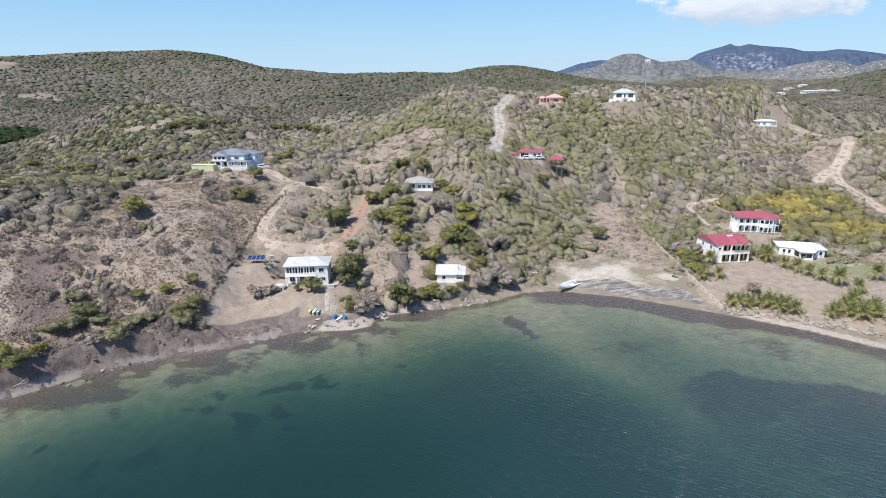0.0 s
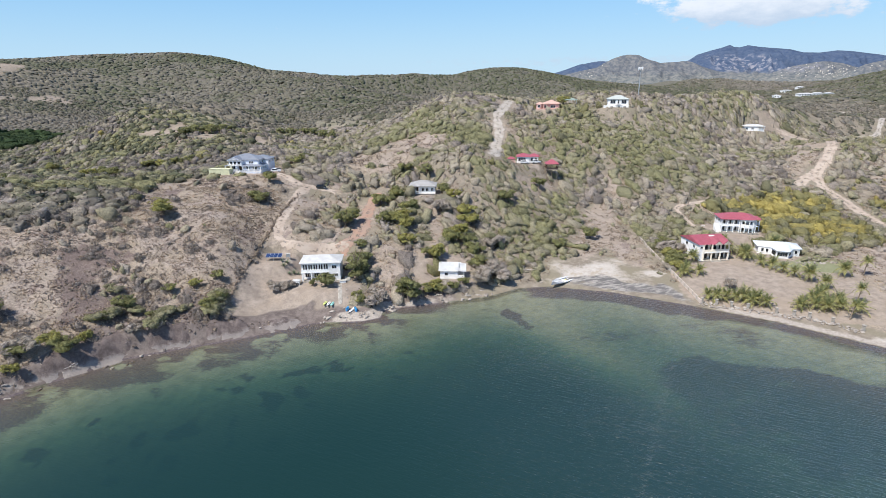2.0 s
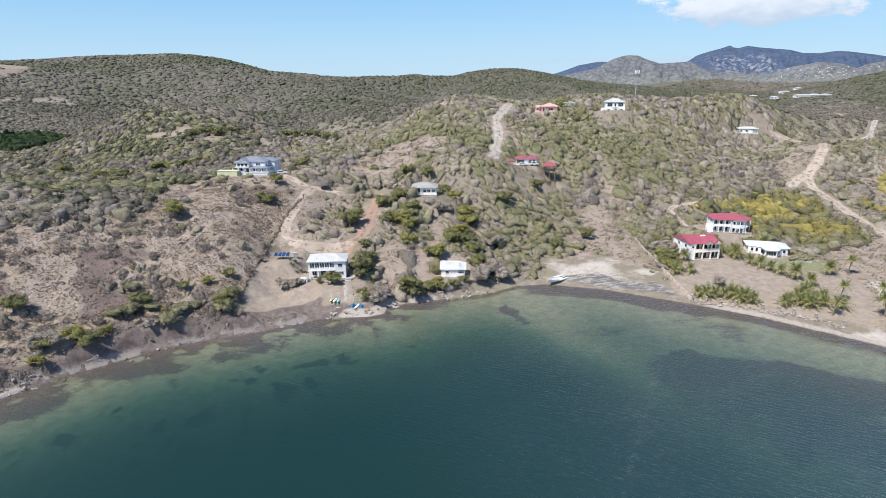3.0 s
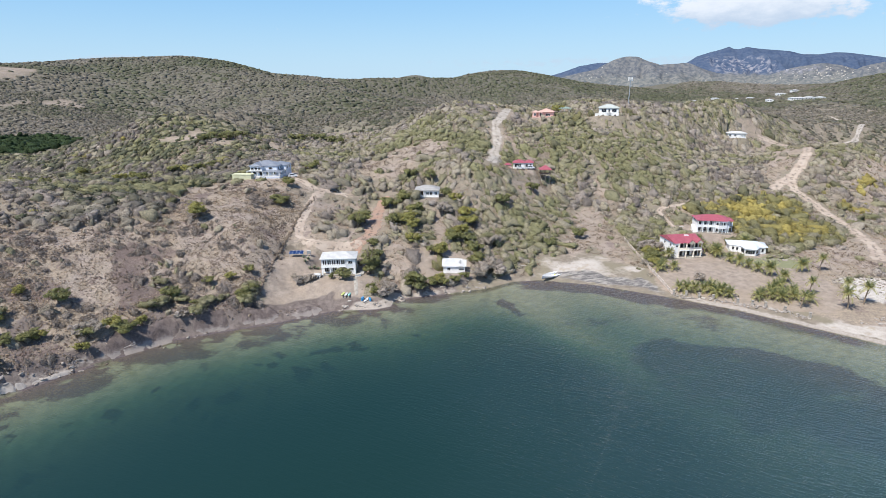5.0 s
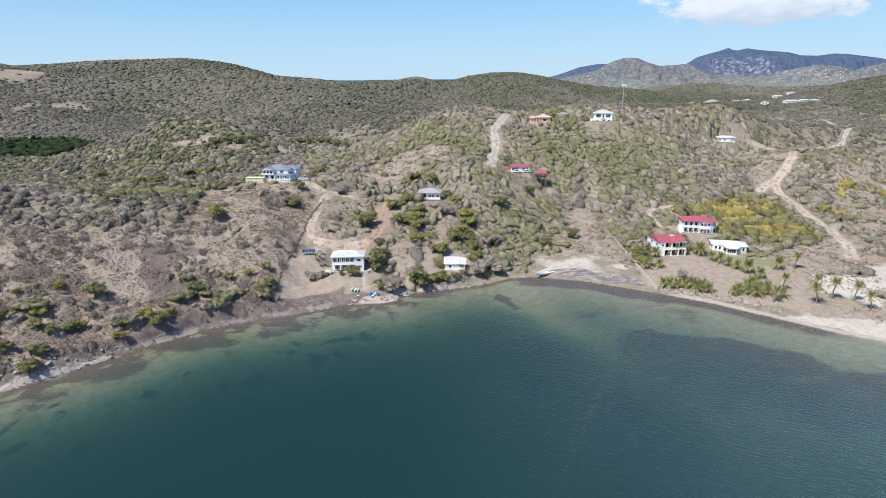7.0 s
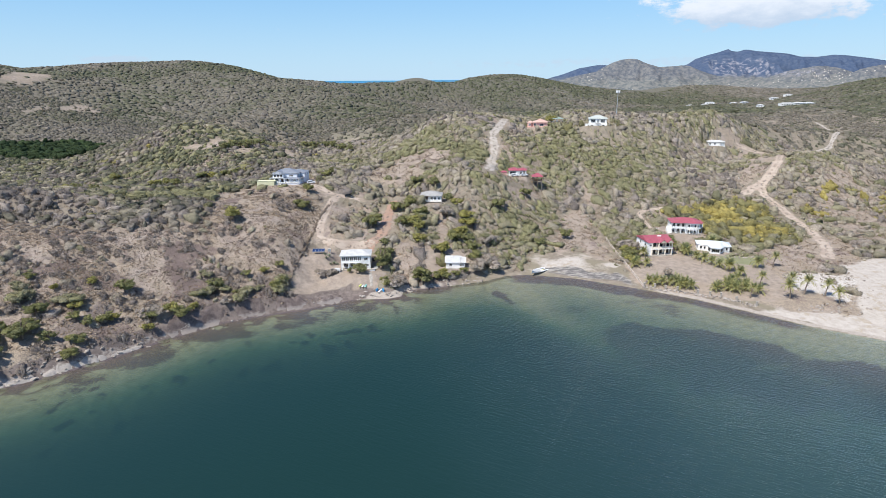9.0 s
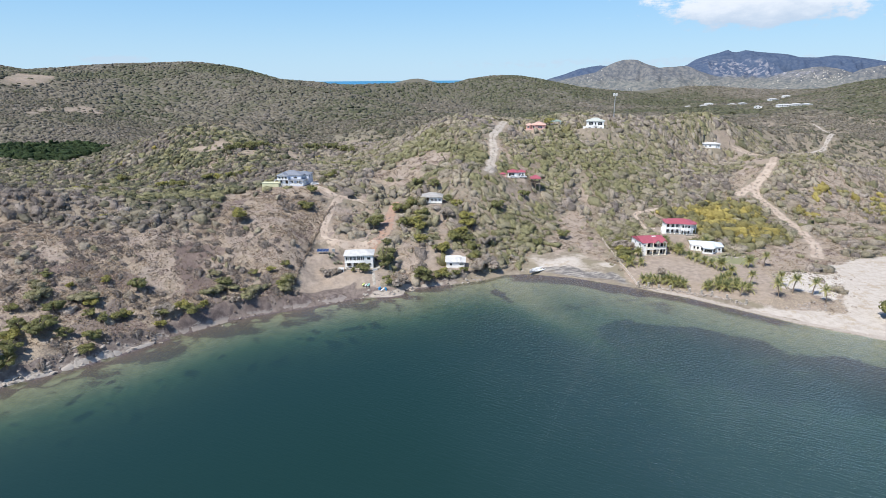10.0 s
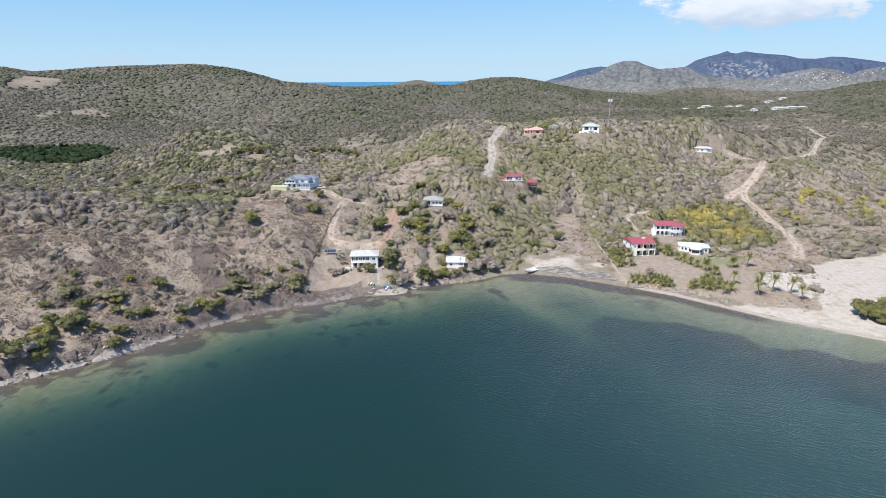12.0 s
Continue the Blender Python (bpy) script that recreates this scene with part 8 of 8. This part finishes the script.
def sea_wall():
    ob = thing("sea_wall", "broken rubble sea wall with square stone posts along the beach", "wall", Matrix())
    line = [(67.4, 140.9), (71, 139.7), (74.5, 138), (78.4, 136.5), (84.7, 133.4), (88.5, 131.6), (91.8, 130.2), (96, 127), (101, 122.5)]
    for x, y in line:
        z = float(terrain(x, y))
        bm = bx(bmesh.new(), x - 0.3, x + 0.3, y - 0.3, y + 0.3, z - 0.5, z + 1.5)
        bx(bm, x - 0.38, x + 0.38, y - 0.38, y + 0.38, z + 1.5, z + 1.66)
        part("post", bm, STONE, ob)
    r = random.Random(4)
    for a, c in zip(line[:-1], line[1:]):
        for p in run(a, c, 0.3):
            k = r.uniform(0.25, 0.62)
            x, y = p.x + r.uniform(-1.3, 0.25), p.y + r.uniform(-1.9, 0.25)
            s = new("stone", BOULDERS[r.randrange(3)])
            s.parent = ob
            s.matrix_basis = pose(x, y, float(terrain(x, y)) + 0.18, 0, 0, r.uniform(0, 360)) @ Matrix.Scale(k, 4)


sea_wall()


def field_wall():
    """The dark line of piled stone and thorn between the west slope and the villa's plot."""
    pts = []
    line = [(-67.4, 196.4), (-68.1, 182.8), (-66.5, 161.9), (-67.6, 150.5), (-67.4, 135.9), (-66.8, 123.3), (-66.2, 114.3)]
    for a, c in zip(line[:-1], line[1:]):
        pts += run(a, c, 0.8)
    px, py = np.array([p.x for p in pts]) + rng.normal(0, 0.25, len(pts)), np.array([p.y for p in pts])
    v, f, t = clumps(px, py, terrain(px, py), rng.uniform(0.35, 0.7, len(pts)), rng.uniform(0.4, 1.0, len(pts)), rng.uniform(0.0, 0.2, len(pts)), 20, 0.25, 0.35, True, 7, 2, 0.95)
    ob = new("hedge_row", fast_mesh("hedge_row", v, f, LEAF_DRY, {"tint": t}, True))
    tagged(ob, "dark dry thorn hedge running straight down the slope", "hedge", kind="stuff")


field_wall()

# concrete path from the villa to the shore
ribbon("path_1", [(-38.0, 145.4), (-38.6, 142.6), (-39.9, 140.6), (-39.6, 138.6), (-38.2, 136.6), (-37.2, 134.1), (-37.0, 130.9)], 1.25, STONE, "narrow winding stone path from the villa to the shore", 0.14)
stones = random.Random(21)
for x, y in ((-45.4, 138.6), (-44.2, 138.1), (-42.8, 138.3), (-41.0, 139.4), (-51.0, 142.6), (-50.2, 140.2), (-49.6, 141.6), (-40.2, 138.0), (-37.6, 139.6), (-36.6, 143.0), (-36.2, 136.0), (-35.6, 133.4), (-32.4, 131.6), (-31.2, 132.0), (-33.0, 132.8)):
    ob = new("garden_stone", BOULDERS[stones.randrange(3)])
    k = stones.uniform(0.35, 0.75)
    ob.matrix_world = pose(x, y, float(terrain(x, y)) + 0.1 * k, 0, 0, stones.uniform(0, 360)) @ Matrix.Scale(k, 4)
    tagged(ob, "pale stone edging the bank below the villa", "stone", "stones below the villa")
stair = thing("stone_steps", "short flight of pale stone steps beside the villa", "steps", pose(-37.4, 143.6, float(terrain(-37.4, 143.6)) + 0.9, 0, 0, 6.8))
for i in range(6):
    box_part("step", CONCRETE, stair, -0.8, 0.8, -0.35 * i - 0.35, -0.35 * i, -2.2, -0.18 * i)
bench = thing("masonry_bench", "white masonry bench block at the turn of the path", "bench", pose(-38.2, 140.2, float(terrain(-38.2, 140.2)), 0, 0, 20))
box_part("block", WHITE_WALL, bench, -0.9, 0.9, -0.5, 0.5, -0.5, 0.7)
box_part("top", CONCRETE, bench, -1.0, 1.0, -0.6, 0.6, 0.7, 0.8)

# ---- far houses ----
def far_house(x, y, w, d, hgt, roof, a):
    ob = thing("far_house", "small white house in the far valley", "house", pose(x, y, float(terrain(x, y)) + 0.5, 0, 0, a), "houses in the far valley")
    box_part("wall", WHITE_WALL, ob, -w / 2, w / 2, -d / 2, d / 2, -3, hgt)
    for i in range(max(int(w / 4), 1)):
        window(ob, -w / 2 + 2 + i * 4, hgt * 0.35, 1.6, 1.4, "f", -d / 2, 1)
    hip_roof(ob, -w / 2, w / 2, -d / 2, d / 2, hgt, 1.6, roof, 0.4, ribs=False)


fh = random.Random(12)
for x, y, w in ((520, 915, 22), (545, 925, 18), (566, 932, 14), (478, 915, 10), (482, 1234, 16), (549, 1295, 18), (578, 1240, 16), (610, 1260, 14), (520, 1250, 12), (700, 1310, 20), (740, 1330, 16)):
    far_house(x, y, w, 10, 3.4, ROOF_WHITE, fh.uniform(-15, 15))

# the town at the mountains' foot
town_v, town_f = [], []
for i in range(300):
    x, y = (fh.gauss(2060, 150), fh.gauss(3380, 60)) if i < 200 else (fh.gauss(1500, 160), fh.gauss(3400, 70)) if i < 280 else (fh.gauss(740, 50), fh.gauss(3590, 40))
    j = int(np.argmin((sx - x) ** 2 + (sy - y) ** 2))
    z, w, d, h = float(mz[j]), fh.uniform(2.2, 7) * fh.uniform(0.5, 1), 6, fh.uniform(0.6, 1.8)
    k = len(town_v)
    town_v += [(x - w / 2, y - d / 2, z - 6), (x + w / 2, y - d / 2, z - 6), (x + w / 2, y + d / 2, z - 6), (x - w / 2, y + d / 2, z - 6),
               (x - w / 2, y - d / 2, z + h), (x + w / 2, y - d / 2, z + h), (x + w / 2, y + d / 2, z + h), (x - w / 2, y + d / 2, z + h)]
    town_f += [(k, k + 1, k + 5, k + 4), (k + 1, k + 2, k + 6, k + 5), (k + 2, k + 3, k + 7, k + 6), (k + 3, k, k + 4, k + 7), (k + 4, k + 5, k + 6, k + 7)]
town = new("far_town", fast_mesh("far_town", town_v, town_f, CONCRETE))
tagged(town, "scattered white houses of a town below the mountains", "town", kind="stuff")


# ---- driftwood, agaves, gate ----
def dead_tree_mesh(seed):
    """A fallen grey thorn tree: a crooked stem with forking bare branches."""
    r = random.Random(seed)
    bm = bmesh.new()

    def grow(a, way, long, thick, depth):
        b2 = a + way * long
        rod(bm, a, b2, thick, thick * 0.6, 5)
        if depth:
            for _ in range(3):
                w = (way + Vector((r.uniform(-0.8, 0.8), r.uniform(-0.8, 0.8), r.uniform(-0.25, 0.6)))).normalized()
                grow(a.lerp(b2, r.uniform(0.5, 1.0)), w, long * r.uniform(0.5, 0.8), thick * 0.55, depth - 1)
    grow(Vector((0, 0, 0.1)), Vector((1, 0.1, 0.12)).normalized(), 1.6, 0.11, 3)
    me = bpy.data.meshes.new("dead_branches")
    bm.to_mesh(me)
    bm.free()
    me.materials.append(DEAD_WOOD)
    return me


DEAD_WOOD = surface("silver_dead_wood", (0.50, 0.46, 0.42), (0.36, 0.32, 0.29), 2.0, 0.9, 0.3)
DEAD = [dead_tree_mesh(i) for i in range(3)]
for i, (x, y, a, k) in enumerate(((14.6, 160.4, 20, 1.5), (16.8, 161.6, 200, 1.3), (12.4, 157.4, 60, 1.2), (18.6, 163.2, 330, 1.2), (9.6, 155.2, 150, 1.0), (-79.6, 110.6, 80, 1.4), (-78.2, 111.4, 150, 1.1),
                                  (-92.6, 95.0, 40, 1.0), (-28.4, 131.4, 100, 1.2), (-24.0, 137.0, 10, 1.0))):
    ob = new("driftwood", DEAD[i % 3])
    ob.matrix_world = pose(x, y, float(terrain(x, y)) + 0.05, 0, 0, a) @ Matrix.Scale(k, 4)
    tagged(ob, "silver-grey dead thorn tree lying by the shore", "driftwood", "dead wood on the shore")


def agave(x, y, k):
    ob = thing("agave", "spiky blue-green agave beside the solar panels", "plant", pose(x, y, float(terrain(x, y))) @ Matrix.Scale(k, 4), "agaves by the villa")
    for i in range(14):
        up = i / 14
        bm = bmesh.new()
        q = [bm.verts.new(p) for p in ((0, -0.09, 0), (0, 0.09, 0), (0.7, 0.11, 0.1), (0.7, -0.11, 0.1), (1.35, 0, 0.0))]
        bm.faces.new((q[0], q[1], q[2], q[3]))
        bm.faces.new((q[3], q[2], q[4]))
        bmesh.ops.solidify(bm, geom=bm.faces[:], thickness=0.04)
        p = part("leaf", bm, AGAVE_LEAF, ob)
        p.matrix_basis = pose(0, 0, 0.1, 0, -15 - 60 * up, 137.5 * i)


AGAVE_LEAF = surface("agave_leaf", (0.24, 0.30, 0.21), (0.34, 0.38, 0.24), 2.0, 0.6, 0.1)
for x, y, k in ((-56.8, 147.3, 1.2), (-58.6, 147.6, 1.0), (-54.8, 146.4, 1.3), (-55.9, 145.2, 0.9), (-53.4, 146.6, 1.0), (-57.6, 145.8, 1.1)):
    agave(x, y, k)

gate = thing("garden_gate", "white arched timber garden gate between stone piers", "gate", pose(101.2, 165.8, float(terrain(101.2, 165.8)), 0, 0, -20))
for s in (-1, 1):
    box_part("pier", STONE, gate, s * 1.75 - 0.2, s * 1.75 + 0.2, -0.2, 0.2, -0.4, 1.5)
    bm = bmesh.new()
    for i in range(8):
        u = s * (0.08 + i * 0.19)
        bx(bm, u - 0.08, u + 0.08, -0.03, 0.03, 0.1, 1.1 + 0.35 * math.sin(math.pi * (1 - i / 8) / 2))
    bx(bm, min(s * 0.0, s * 1.5), max(s * 0.0, s * 1.5), 0.03, 0.07, 0.35, 0.47)
    part("leaf", bm, TRIM_WHITE, gate)
